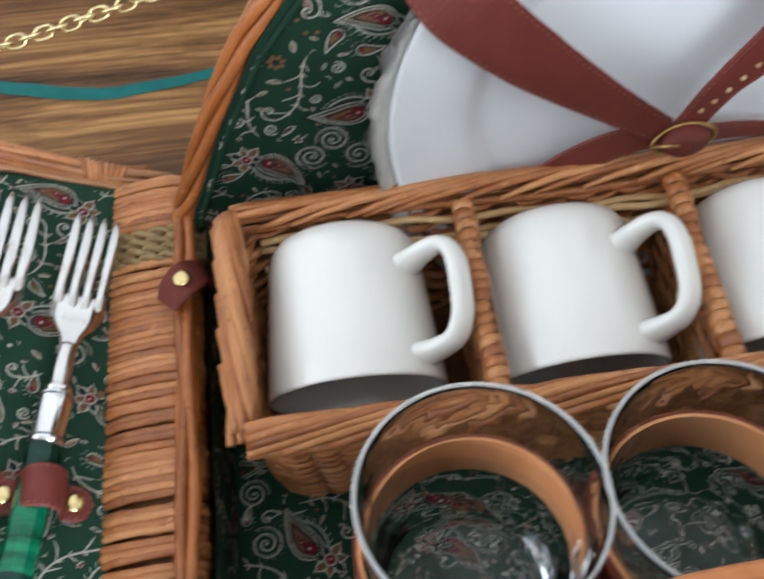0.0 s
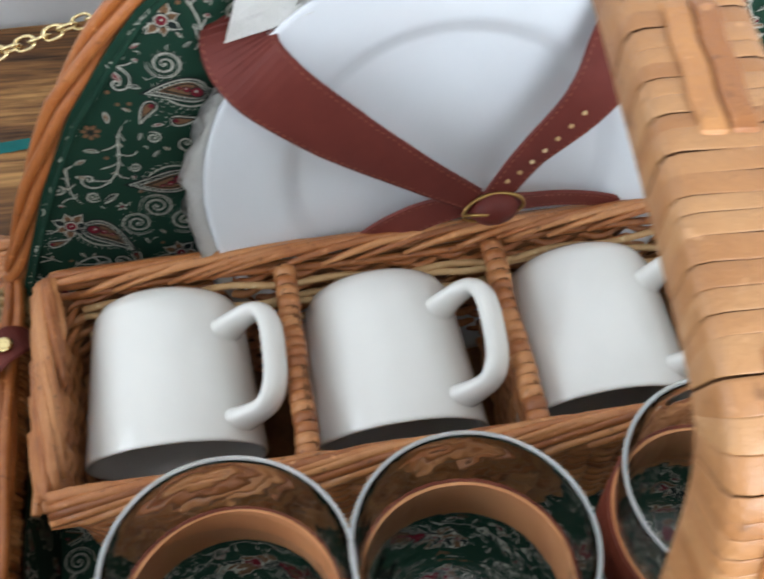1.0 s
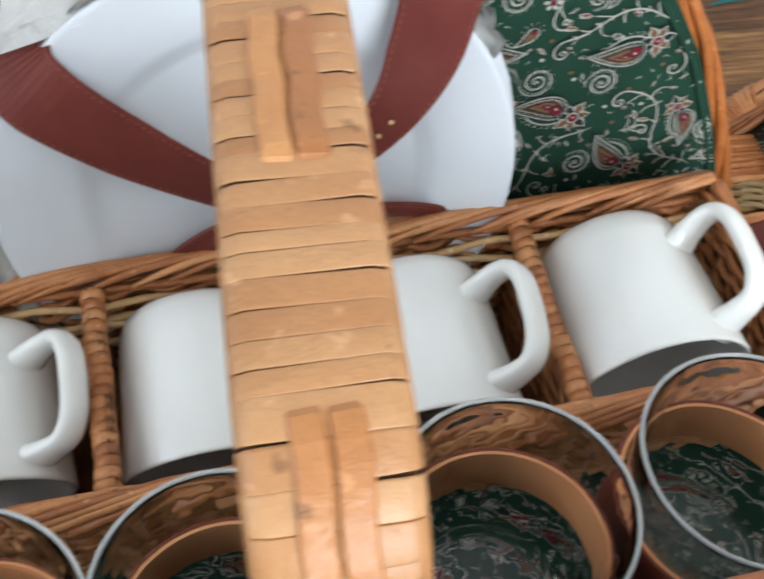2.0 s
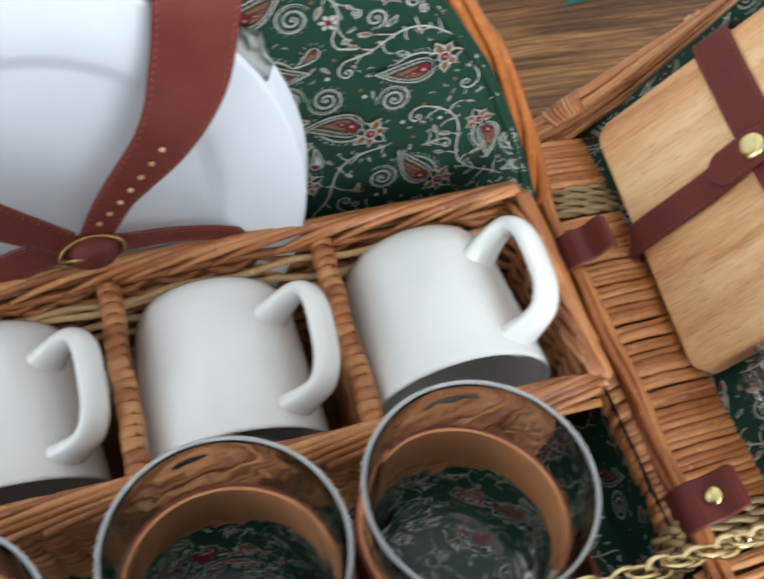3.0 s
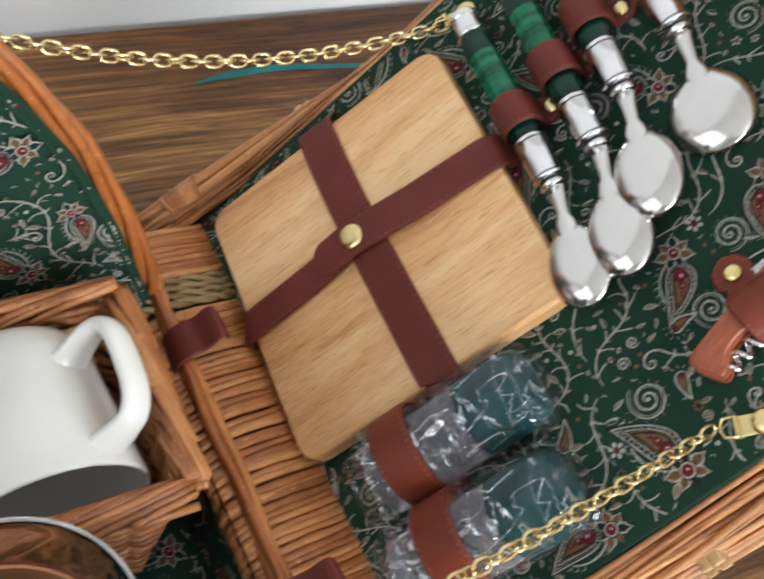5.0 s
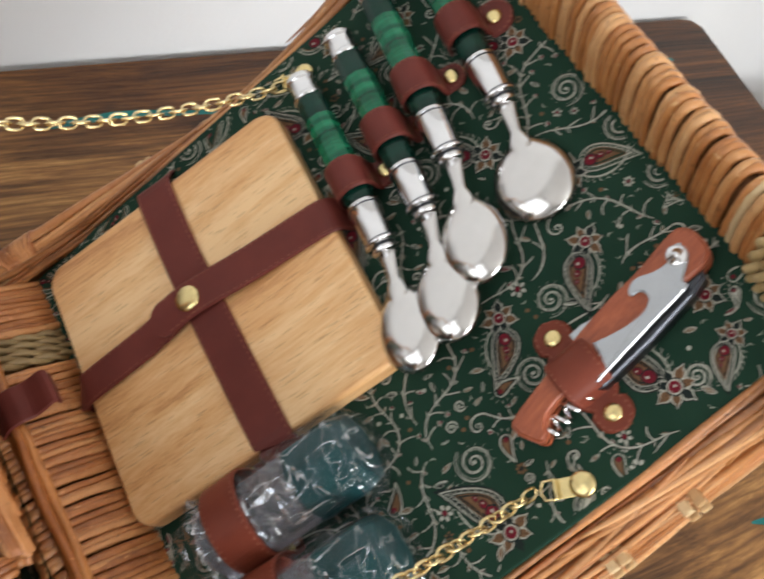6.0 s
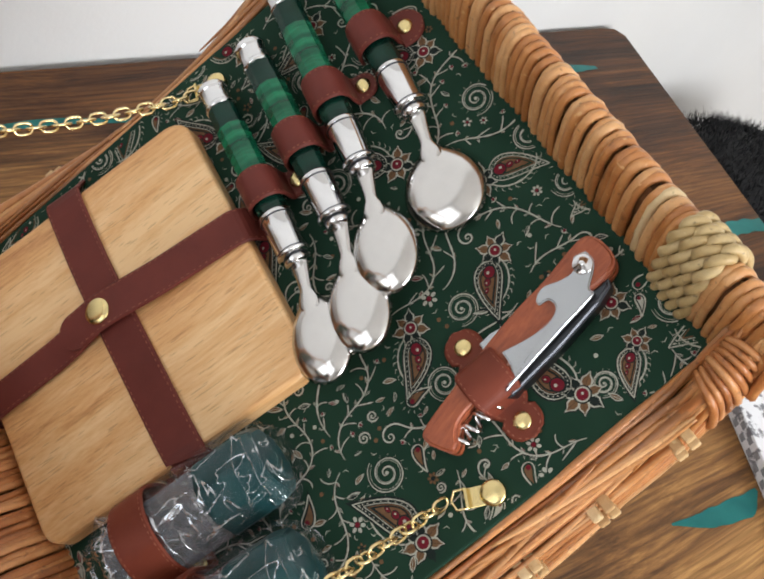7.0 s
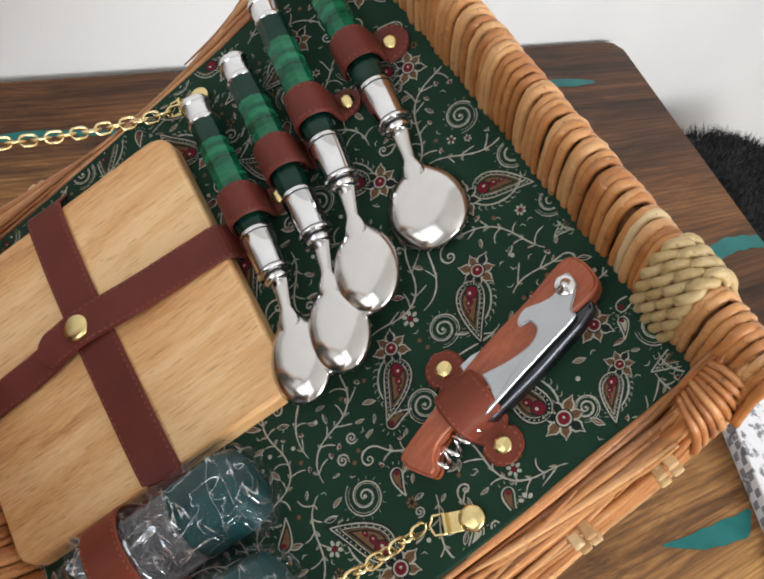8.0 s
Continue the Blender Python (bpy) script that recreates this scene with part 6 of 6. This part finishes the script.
# ---- the paisley print on the lining: thin ink shapes lying on the cloth ----
class Print:
    """Collects flat shapes in cloth coordinates (a, b), then lays them on a surface."""

    def __init__(self):
        self.shapes = []
        self.cells = {}

    def fill(self, pts, ink, level):
        self.shapes.append((pts, None, ink, level))

    def line(self, pts, width, ink, level):
        self.shapes.append((pts, width, ink, level))

    def take(self, a, b, r):
        self.cells.setdefault((int(a // 0.02), int(b // 0.02)), []).append((a, b, r))

    def free(self, a, b, r):
        reach = 2 if r > 0.015 else 1
        ca, cb = int(a // 0.02), int(b // 0.02)
        for i in range(ca - reach, ca + reach + 1):
            for j in range(cb - reach, cb + reach + 1):
                for x, y, q in self.cells.get((i, j), ()):
                    if (a - x) ** 2 + (b - y) ** 2 < (r + q) ** 2 * 0.80:
                        return False
        return True

    def lay(self, name, place, inside, parent):
        """place(a, b, h) gives the point; shapes that leave the cloth are left out."""
        bm = bmesh.new()
        for pts, width, ink, level in self.shapes:
            h = 0.00022 + 0.00010 * level
            if width is None:
                if not all(inside(*p) for p in pts):
                    continue
                cx, cy = sum(p[0] for p in pts) / len(pts), sum(p[1] for p in pts) / len(pts)
                c = bm.verts.new(place(cx, cy, h))
                vs = [bm.verts.new(place(*p, h)) for p in pts]
                for k in range(len(vs)):
                    f = bm.faces.new((c, vs[k], vs[(k + 1) % len(vs)]))
                    f.material_index = ink
            else:
                n = len(pts)
                last = None
                for i, (x, y) in enumerate(pts):
                    dx, dy = pts[min(i + 1, n - 1)][0] - pts[max(i - 1, 0)][0], pts[min(i + 1, n - 1)][1] - pts[max(i - 1, 0)][1]
                    d = math.hypot(dx, dy) or 1.0
                    w = width * (0.75 + 0.35 * noise.noise(Vector((x * 900, y * 900, level)))) * 0.5 * min(1, 0.45 + 4 * min(i, n - 1 - i) / n)
                    p, q = (x - dy / d * w, y + dx / d * w), (x + dy / d * w, y - dx / d * w)
                    if not (inside(*p) and inside(*q)):
                        last = None
                        continue
                    now = (bm.verts.new(place(*p, h)), bm.verts.new(place(*q, h)))
                    if last:
                        f = bm.faces.new((last[0], last[1], now[1], now[0]))
                        f.material_index = ink
                    last = now
        me = bpy.data.meshes.new(name)
        bm.to_mesh(me)
        bm.free()
        for ink in INKS:
            me.materials.append(ink)
        ob = link(new(name, me), parent)
        return tagged(ob, "printed cream, red and tan paisley", kind="stuff")


CREAM, RED, TAN, BLACK = 0, 1, 2, 3


def turned(pts, a, b, size, ang, flip=1):
    c, s = math.cos(ang), math.sin(ang)
    return [(a + size * (x * flip * c - y * s), b + size * (x * flip * s + y * c)) for x, y in pts]


def oval(cx, cy, rx, ry, n=12):
    return [(cx + rx * math.cos(2 * math.pi * k / n), cy + ry * math.sin(2 * math.pi * k / n)) for k in range(n)]


def drop(scale=1.0, bend=0.30, n=30):
    """A paisley outline: round foot at (0, 0), tip up and bent."""
    out = []
    for k in range(n):
        w = 2 * math.pi * k / n
        y = -math.cos(w)
        x = math.sin(w) * max(0.0, math.cos(w / 2 - 0 if w <= math.pi else math.pi - w / 2)) ** 0.9 * 0.62
        x, y = x * scale, (y + 1) * scale * 0.95 - 0.62 * scale
        out.append((x + bend * max(0, y + 0.3) ** 2, y))
    return out


def leaf(pr, a, b, size, ang, rng):
    """A bent leaf: cream edge, a dark or tan half, a pale midrib."""
    bend = rng.uniform(-0.35, 0.35)
    pts = [(x + bend * y * y, y) for x, y in ((0, 0), (0.13, 0.18), (0.21, 0.42), (0.17, 0.70), (0, 1.0), (-0.15, 0.72), (-0.20, 0.45), (-0.13, 0.2))]
    ink = rng.choice((TAN, TAN, TAN, BLACK, BLACK, RED))
    pr.fill(turned([(x * 1.25, y * 1.06 - 0.02) for x, y in pts], a, b, size, ang), BLACK, 0)
    pr.fill(turned(pts, a, b, size, ang), CREAM, 1)
    pr.fill(turned([(x * 0.66 + 0.02, y * 0.78 + 0.10) for x, y in pts], a, b, size, ang), ink, 2)
    pr.line(turned([(0, 0.08), (bend * 0.25, 0.5), (bend * 0.7, 0.84)], a, b, size, ang), 0.00040, CREAM, 3)


def bud(pr, a, b, size, ang, rng):
    """A red bud in a cream cup, with two small sepals."""
    pr.fill(turned(oval(0, 0.45, 0.52, 0.58, 10), a, b, size, ang), BLACK, 1)
    pr.fill(turned(oval(0, 0.42, 0.42, 0.48, 10), a, b, size, ang), CREAM, 2)
    pr.fill(turned(oval(0, 0.50, 0.29, 0.35, 9), a, b, size, ang), RED, 3)
    for sg in (-1, 1):
        pr.line(turned([(0, 0), (0.45 * sg, 0.12), (0.72 * sg, 0.48)], a, b, size, ang), 0.0006, CREAM, 2)


def blossom(pr, a, b, size, ang, rng, petals=7):
    """A large open flower: pointed tan petals edged in black and cream round a red heart."""
    pet = [(0.10, 0.30), (0.30, 0.50), (0.28, 0.76), (0.10, 0.94), (0.03, 1.16), (-0.10, 0.94), (-0.28, 0.76), (-0.30, 0.50), (-0.10, 0.30)]
    for k in range(petals):
        w = ang + 2 * math.pi * k / petals
        big = 1.0 if k % 2 else 0.88
        pr.fill(turned([(x * 1.16 * big, y * 1.06 * big) for x, y in pet], a, b, size, w), BLACK, k % 2)
        pr.fill(turned([(x * big, y * big) for x, y in pet], a, b, size, w), CREAM, 2 + k % 2)
        pr.fill(turned([(x * 0.70 * big, (y * 0.80 + 0.13) * big) for x, y in pet], a, b, size, w), TAN if k % 3 else BLACK, 4)
        pr.line(turned([(0, 0.42 * big), (0.02, 0.88 * big)], a, b, size, w), 0.0004, BLACK, 5)
    pr.fill(turned(oval(0, 0, 0.44, 0.44, 16), a, b, size, 0), BLACK, 5)
    pr.fill(turned(oval(0, 0, 0.37, 0.37, 16), a, b, size, 0), CREAM, 6)
    pr.fill(turned(oval(0, 0, 0.29, 0.29, 14), a, b, size, 0), RED, 7)
    pr.fill(turned(oval(0.03, 0.03, 0.07, 0.07, 8), a, b, size, 0), CREAM, 8)


def daisy(pr, a, b, size, ang, rng, n=6, heart=RED):
    for k in range(n):
        w = ang + 2 * math.pi * k / n
        pr.fill(turned(oval(0, 0.68, 0.24, 0.34, 9), a, b, size, w), CREAM if heart == RED else TAN, 1)
        if size > 0.005:
            pr.fill(turned(oval(0, 0.70, 0.10, 0.18, 7), a, b, size, w), BLACK, 2)
    pr.fill(turned(oval(0, 0, 0.40, 0.40, 10), a, b, size, 0), BLACK, 2)
    pr.fill(turned(oval(0, 0, 0.32, 0.32, 10), a, b, size, 0), heart, 3)


def spiral(pr, a, b, size, ang, flip=1, turns=2.3):
    pts = []
    n = 56
    for k in range(n):
        f = k / (n - 1)
        w = 2 * math.pi * turns * f
        pts.append(((0.12 + 0.88 * f) * math.cos(w), (0.12 + 0.88 * f) * math.sin(w)))
    pr.line(turned(pts, a, b, size, ang, flip), 0.0017, BLACK, 0)
    pr.line(turned(pts, a, b, size, ang, flip), 0.0009, CREAM, 1)
    pr.line(turned([(x * 0.86, y * 0.86) for x, y in pts[8:]], a, b, size, ang, flip), 0.00040, CREAM, 1)
    pr.fill(turned(oval(0, 0, 0.10, 0.10, 8), a, b, size, ang), CREAM, 2)
    # ticks like the teeth of a comb round its outside
    for w in np.linspace(0.6, 5.2, 11):
        r0 = 0.12 + 0.88 * (1 - (2 * math.pi - w) / (2 * math.pi * turns))
        q = w + 2 * math.pi * (turns - 1)
        c, s_ = math.cos(q), math.sin(q)
        pr.line(turned([(c * (r0 + 0.10), s_ * (r0 + 0.10)), (c * (r0 + 0.24) - 0.05 * s_, s_ * (r0 + 0.24) + 0.05 * c)], a, b, size, ang, flip), 0.00055, CREAM, 1)


def comet(pr, a, b, size, ang, flip, rng):
    """A paisley drop with a beaded border, a blossom on its head and a spiral curling from its tip."""
    D = drop()
    pr.fill(turned([(x * 1.16, y * 1.14 + 0.02) for x, y in D], a, b, size, ang, flip), BLACK, 2)
    pr.line(turned(D + D[:1], a, b, size, ang, flip), 0.00085, CREAM, 4)
    for k, wide, ink in ((0.72, 0.00055, CREAM), (0.62, 0.0007, TAN)):
        inner = [(x * k, y * (k + 0.05) + 0.02) for x, y in D]
        pr.line(turned(inner + inner[:1], a, b, size, ang, flip), wide, ink, 4)
    pr.fill(turned([(x * 0.46, y * 0.54 + 0.02) for x, y in D], a, b, size, ang, flip), TAN, 4)
    for cx, cy, rx, ry in ((0, -0.24, 0.19, 0.21), (0.03, 0.12, 0.10, 0.13), (0.09, 0.40, 0.06, 0.10)):
        pr.fill(turned(oval(cx, cy, rx * 1.25, ry * 1.22, 10), a, b, size, ang, flip), BLACK, 5)
        pr.fill(turned(oval(cx, cy, rx, ry, 10), a, b, size, ang, flip), RED, 6)
        pr.fill(turned(oval(cx - rx * 0.2, cy + ry * 0.2, rx * 0.28, ry * 0.28, 6), a, b, size, ang, flip), CREAM, 7)
    for k in range(30):
        x, y = D[k]
        pr.fill(turned(oval(x * 0.85, y * 0.87 + 0.01, 0.026, 0.026, 5), a, b, size, ang, flip), CREAM, 5)
    # scalloped fringe along its outer side
    for q in np.linspace(-2.0, 1.2, 15):
        x, y = 0.80 * math.cos(q), 0.98 * math.sin(q) + 0.12
        pr.line(turned([(x * 0.94, y * 0.94), (x * 1.12 + 0.05 * math.sin(q), y * 1.12), (x * 1.16 - 0.10 * math.sin(q), y * 1.16 + 0.10 * math.cos(q))], a, b, size, ang, flip), 0.0006, CREAM, 1)
    hx, hy = turned([(0.0, -1.0)], a, b, size, ang, flip)[0]
    blossom(pr, hx, hy, size * 0.62, ang + 0.3, rng)
    sx, sy = turned([(-0.62, 1.15)], a, b, size, ang, flip)[0]
    spiral(pr, sx, sy, size * 0.62, ang - 0.6 * flip, flip)
    for k in range(1):
        arc = [((0.75 + 0.12 * k) * math.cos(w), (0.95 + 0.12 * k) * math.sin(w) + 0.15) for w in np.linspace(-1.3, 1.35, 22)]
        pr.line(turned(arc, a, b, size, ang, flip), 0.0008 if k else 0.0011, CREAM, 1)
    for x, y, r in ((0, 0, 1.2), (0, -1.0, 0.75), (-0.62, 1.15, 0.7)):
        q = turned([(x, y)], a, b, size, ang, flip)[0]
        pr.take(*q, size * r)


def vine(pr, a, b, length, ang, rng):
    """A winding stem that rolls up at its end, with forked side shoots that carry buds, leaves and curls; left out where it would cross another."""
    pts, x, y, w = [], a, b, ang
    n = max(14, int(length / 0.0016))
    swing, ph = rng.uniform(30, 52) * rng.choice((-1, 1)), rng.uniform(0, 6)
    for k in range(n):
        pts.append((x, y))
        w += swing * math.sin(ph + 90 * k * length / n) * length / n * 1.5
        x += length / n * math.cos(w)
        y += length / n * math.sin(w)
    roll, first = rng.choice((-1, 1)), 0.0021 if length > 0.03 else 0.0014
    for k in range(22):
        w += roll * (0.20 + 0.026 * k)
        x += first * (1 - k / 27) * math.cos(w)
        y += first * (1 - k / 27) * math.sin(w)
        pts.append((x, y))
    if not all(pr.free(px, py, 0.0015) for px, py in pts[::3]):
        return False
    pr.line(pts, 0.0023, BLACK, 0)
    pr.line(pts, 0.00120, CREAM, 1)
    step, side = 4, rng.choice((-1, 1))
    mine = []
    for k in range(3, n - 1, step):
        side = -side
        d = math.atan2(pts[k + 1][1] - pts[k][1], pts[k + 1][0] - pts[k][0])
        ln, w2 = rng.uniform(0.0050, 0.0125), d + side * rng.uniform(0.45, 0.8)
        curl = side * rng.uniform(-30, 190)
        shoot, sx, sy = [], pts[k][0], pts[k][1]
        for i in range(9):
            shoot.append((sx, sy))
            w2 += curl * ln / 9
            sx += ln / 9 * math.cos(w2)
            sy += ln / 9 * math.sin(w2)
        if not all(pr.free(px, py, 0.0012) for px, py in shoot[2:]):
            continue
        pr.line(shoot, 0.0018, BLACK, 0)
        pr.line(shoot, 0.0009, CREAM, 1)
        kind = rng.random()
        if kind < 0.34:
            bud(pr, sx, sy, rng.uniform(0.0020, 0.0030), w2 - math.pi / 2, rng)
        elif kind < 0.66:
            leaf(pr, sx, sy, rng.uniform(0.0050, 0.0085), w2 - math.pi / 2, rng)
        elif kind < 0.72:
            daisy(pr, sx, sy, rng.uniform(0.0034, 0.0048), rng.uniform(0, 6), rng)
        # a small leaf opposite the shoot
        leaf(pr, *pts[k], rng.uniform(0.0026, 0.0042), d - side * rng.uniform(0.5, 0.9) - math.pi / 2, rng)
        mine += shoot[2::3] + [(sx, sy)]
    for q in pts[::3]:
        pr.take(*q, 0.0023)
    for q in mine:
        pr.take(*q, 0.0023)
    return True


def comma(pr, a, b, size, ang, flip, rng):
    """A small bent drop, outlined in cream, with a tan or red heart and a fringe of ticks."""
    D = drop(1.0, 0.42, 22)
    pr.fill(turned([(x * 1.25, y * 1.16) for x, y in D], a, b, size, ang, flip), BLACK, 0)
    pr.line(turned(D + D[:1], a, b, size, ang, flip), 0.0010, CREAM, 2)
    pr.fill(turned([(x * 0.60, y * 0.66) for x, y in D], a, b, size, ang, flip), TAN if rng.random() < 0.7 else CREAM, 2)
    pr.fill(turned(oval(0, -0.22, 0.20, 0.20, 8), a, b, size, ang, flip), RED, 3)
    for q in np.linspace(-2.6, 0.5, 7):
        x, y = 0.78 * math.cos(q), 0.80 * math.sin(q) - 0.08
        pr.line(turned([(x, y), (x * 1.28, y * 1.28)], a, b, size, ang, flip), 0.0008, CREAM, 1)


def dress(name, place, inside, box_, parent, seed, anchors=()):
    rng = random.Random(seed)
    pr = Print()
    a0, a1, b0, b1 = box_
    for a, b, size, ang, flip in anchors:
        comet(pr, a, b, size, radians(ang), flip, rng)
    # comets on a staggered lattice, then vines, flowers, spirals and ticks in the room left
    row, b = 0, b0 + 0.012
    while b < b1:
        a = a0 - 0.04 + 0.038 * (row % 2)
        while a < a1 + 0.03:
            ca, cb = a + rng.uniform(-0.006, 0.006), b + rng.uniform(-0.006, 0.006)
            if pr.free(ca, cb, 0.019):
                comet(pr, ca, cb, rng.uniform(0.0135, 0.0165), radians(rng.choice((50, 60, 130, -120)) + rng.uniform(-15, 15)), rng.choice((-1, 1)), rng)
            a += 0.076
        b += 0.044
        row += 1
    area = (a1 - a0) * (b1 - b0)
    for longest, tries in ((0.105, 9000), (0.070, 16000), (0.042, 22000)):
        for _ in range(int(area * tries)):
            a, b = rng.uniform(a0, a1), rng.uniform(b0, b1)
            if pr.free(a, b, 0.0024):
                vine(pr, a, b, longest * rng.uniform(0.7, 1.0), rng.uniform(0, 2 * math.pi), rng)
    for _ in range(int(area * 5000)):
        a, b = rng.uniform(a0, a1), rng.uniform(b0, b1)
        r = rng.uniform(0.0048, 0.0085)
        if pr.free(a, b, r * 0.85):
            comma(pr, a, b, r, rng.uniform(0, 6.3), rng.choice((-1, 1)), rng)
            pr.take(a, b, r * 0.9)
    for _ in range(int(area * 18000)):
        a, b = rng.uniform(a0, a1), rng.uniform(b0, b1)
        if pr.free(a, b, 0.0026):
            vine(pr, a, b, rng.uniform(0.010, 0.020), rng.uniform(0, 2 * math.pi), rng)
    for _ in range(int(area * 60000)):
        a, b = rng.uniform(a0, a1), rng.uniform(b0, b1)
        r = rng.uniform(0.0026, 0.0070)
        if pr.free(a, b, r):
            kind = rng.random()
            if kind < 0.12:
                spiral(pr, a, b, r, rng.uniform(0, 6), rng.choice((-1, 1)), 1.7)
            elif kind < 0.24:
                daisy(pr, a, b, r * 0.8, rng.uniform(0, 6), rng, rng.choice((5, 6, 7)), rng.choice((RED, RED, BLACK)))
            else:
                leaf(pr, a, b, r * 1.6, rng.uniform(0, 6), rng)
            pr.take(a, b, r)
    for _ in range(int(area * 30000)):
        a, b = rng.uniform(a0, a1), rng.uniform(b0, b1)
        if pr.free(a, b, 0.0022):
            w = rng.uniform(0, 6)
            if rng.random() < 0.55:
                pr.line([(a, b), (a + 0.0018 * math.cos(w), b + 0.0018 * math.sin(w)), (a + 0.0032 * math.cos(w + 0.6), b + 0.0032 * math.sin(w + 0.6))], 0.0007, CREAM, 1)
            else:
                pr.fill(oval(a, b, 0.0012, 0.0012, 7), rng.choice((CREAM, TAN, TAN)), 1)
            pr.take(a, b, 0.0016)
    return pr.lay(name, place, inside, parent)


dress("printed_pattern", lambda a, b, h: (a, back_y(b) - 0.0013 - h, b), lambda a, b: abs(a) < END - 0.008 and 0.014 < b < arch(a * END / (END - 0.004)) - 0.006, (-0.245, 0.245, 0.02, 0.30), basket, 21,
      ((0.1655, 0.1960, 0.0150, 118, 1), (0.0830, 0.2390, 0.0150, -75, -1), (0.2100, 0.1480, 0.0125, 215, 1), (-0.1615, 0.1470, 0.0150, 118, 1), (-0.1464, 0.2050, 0.0140, 60, -1)))
dress("printed_pattern", lambda a, b, h: (a, front_y(b) + 0.0013 + h, b), lambda a, b: abs(a) < END - 0.008 and 0.014 < b < arch(a * END / (END - 0.004)) - 0.006, (-0.245, 0.245, 0.02, 0.29), basket, 22)
dress("printed_pattern", lambda a, b, h: (a, b, 0.012 + h), lambda a, b: abs(a) < END - 0.016 and front_y(0.01) + 0.002 < b < back_y(0.01) - 0.002, (-0.24, 0.24, -0.135, 0.125), basket, 23)
for s in (-1, 1):
    dress("printed_pattern", lambda a, b, h, s=s: (s * (END - 0.0135 + 0.004 * (b - 0.006) / 0.066 - 0.0012 - h), a, b), lambda a, b: -0.13 < a < 0.125 and 0.014 < b < 0.070, (-0.13, 0.125, 0.014, 0.070), basket, 24 + s)
dress("printed_pattern", lambda a, b, h: (a, b, h), lambda a, b: 0.001 < a < 0.3270 + skew(b) and -0.1240 < b < 0.1925, (0.0, 0.33, -0.126, 0.195), lid_right, 31,
      ((0.2625, -0.0900, 0.0165, 30, 1), (0.3130, 0.0120, 0.0150, -100, 1), (0.1660, -0.0960, 0.0170, 10, -1), (0.2193, -0.0380, 0.0150, 160, 1), (0.2960, -0.1060, 0.0110, 120, -1)))
dress("printed_pattern", lambda a, b, h: (a, b, h), lambda a, b: 0.001 < a < 0.3270 + skew(b) and -0.1240 < b < 0.1925, (0.0, 0.33, -0.126, 0.195), lid_left, 32)
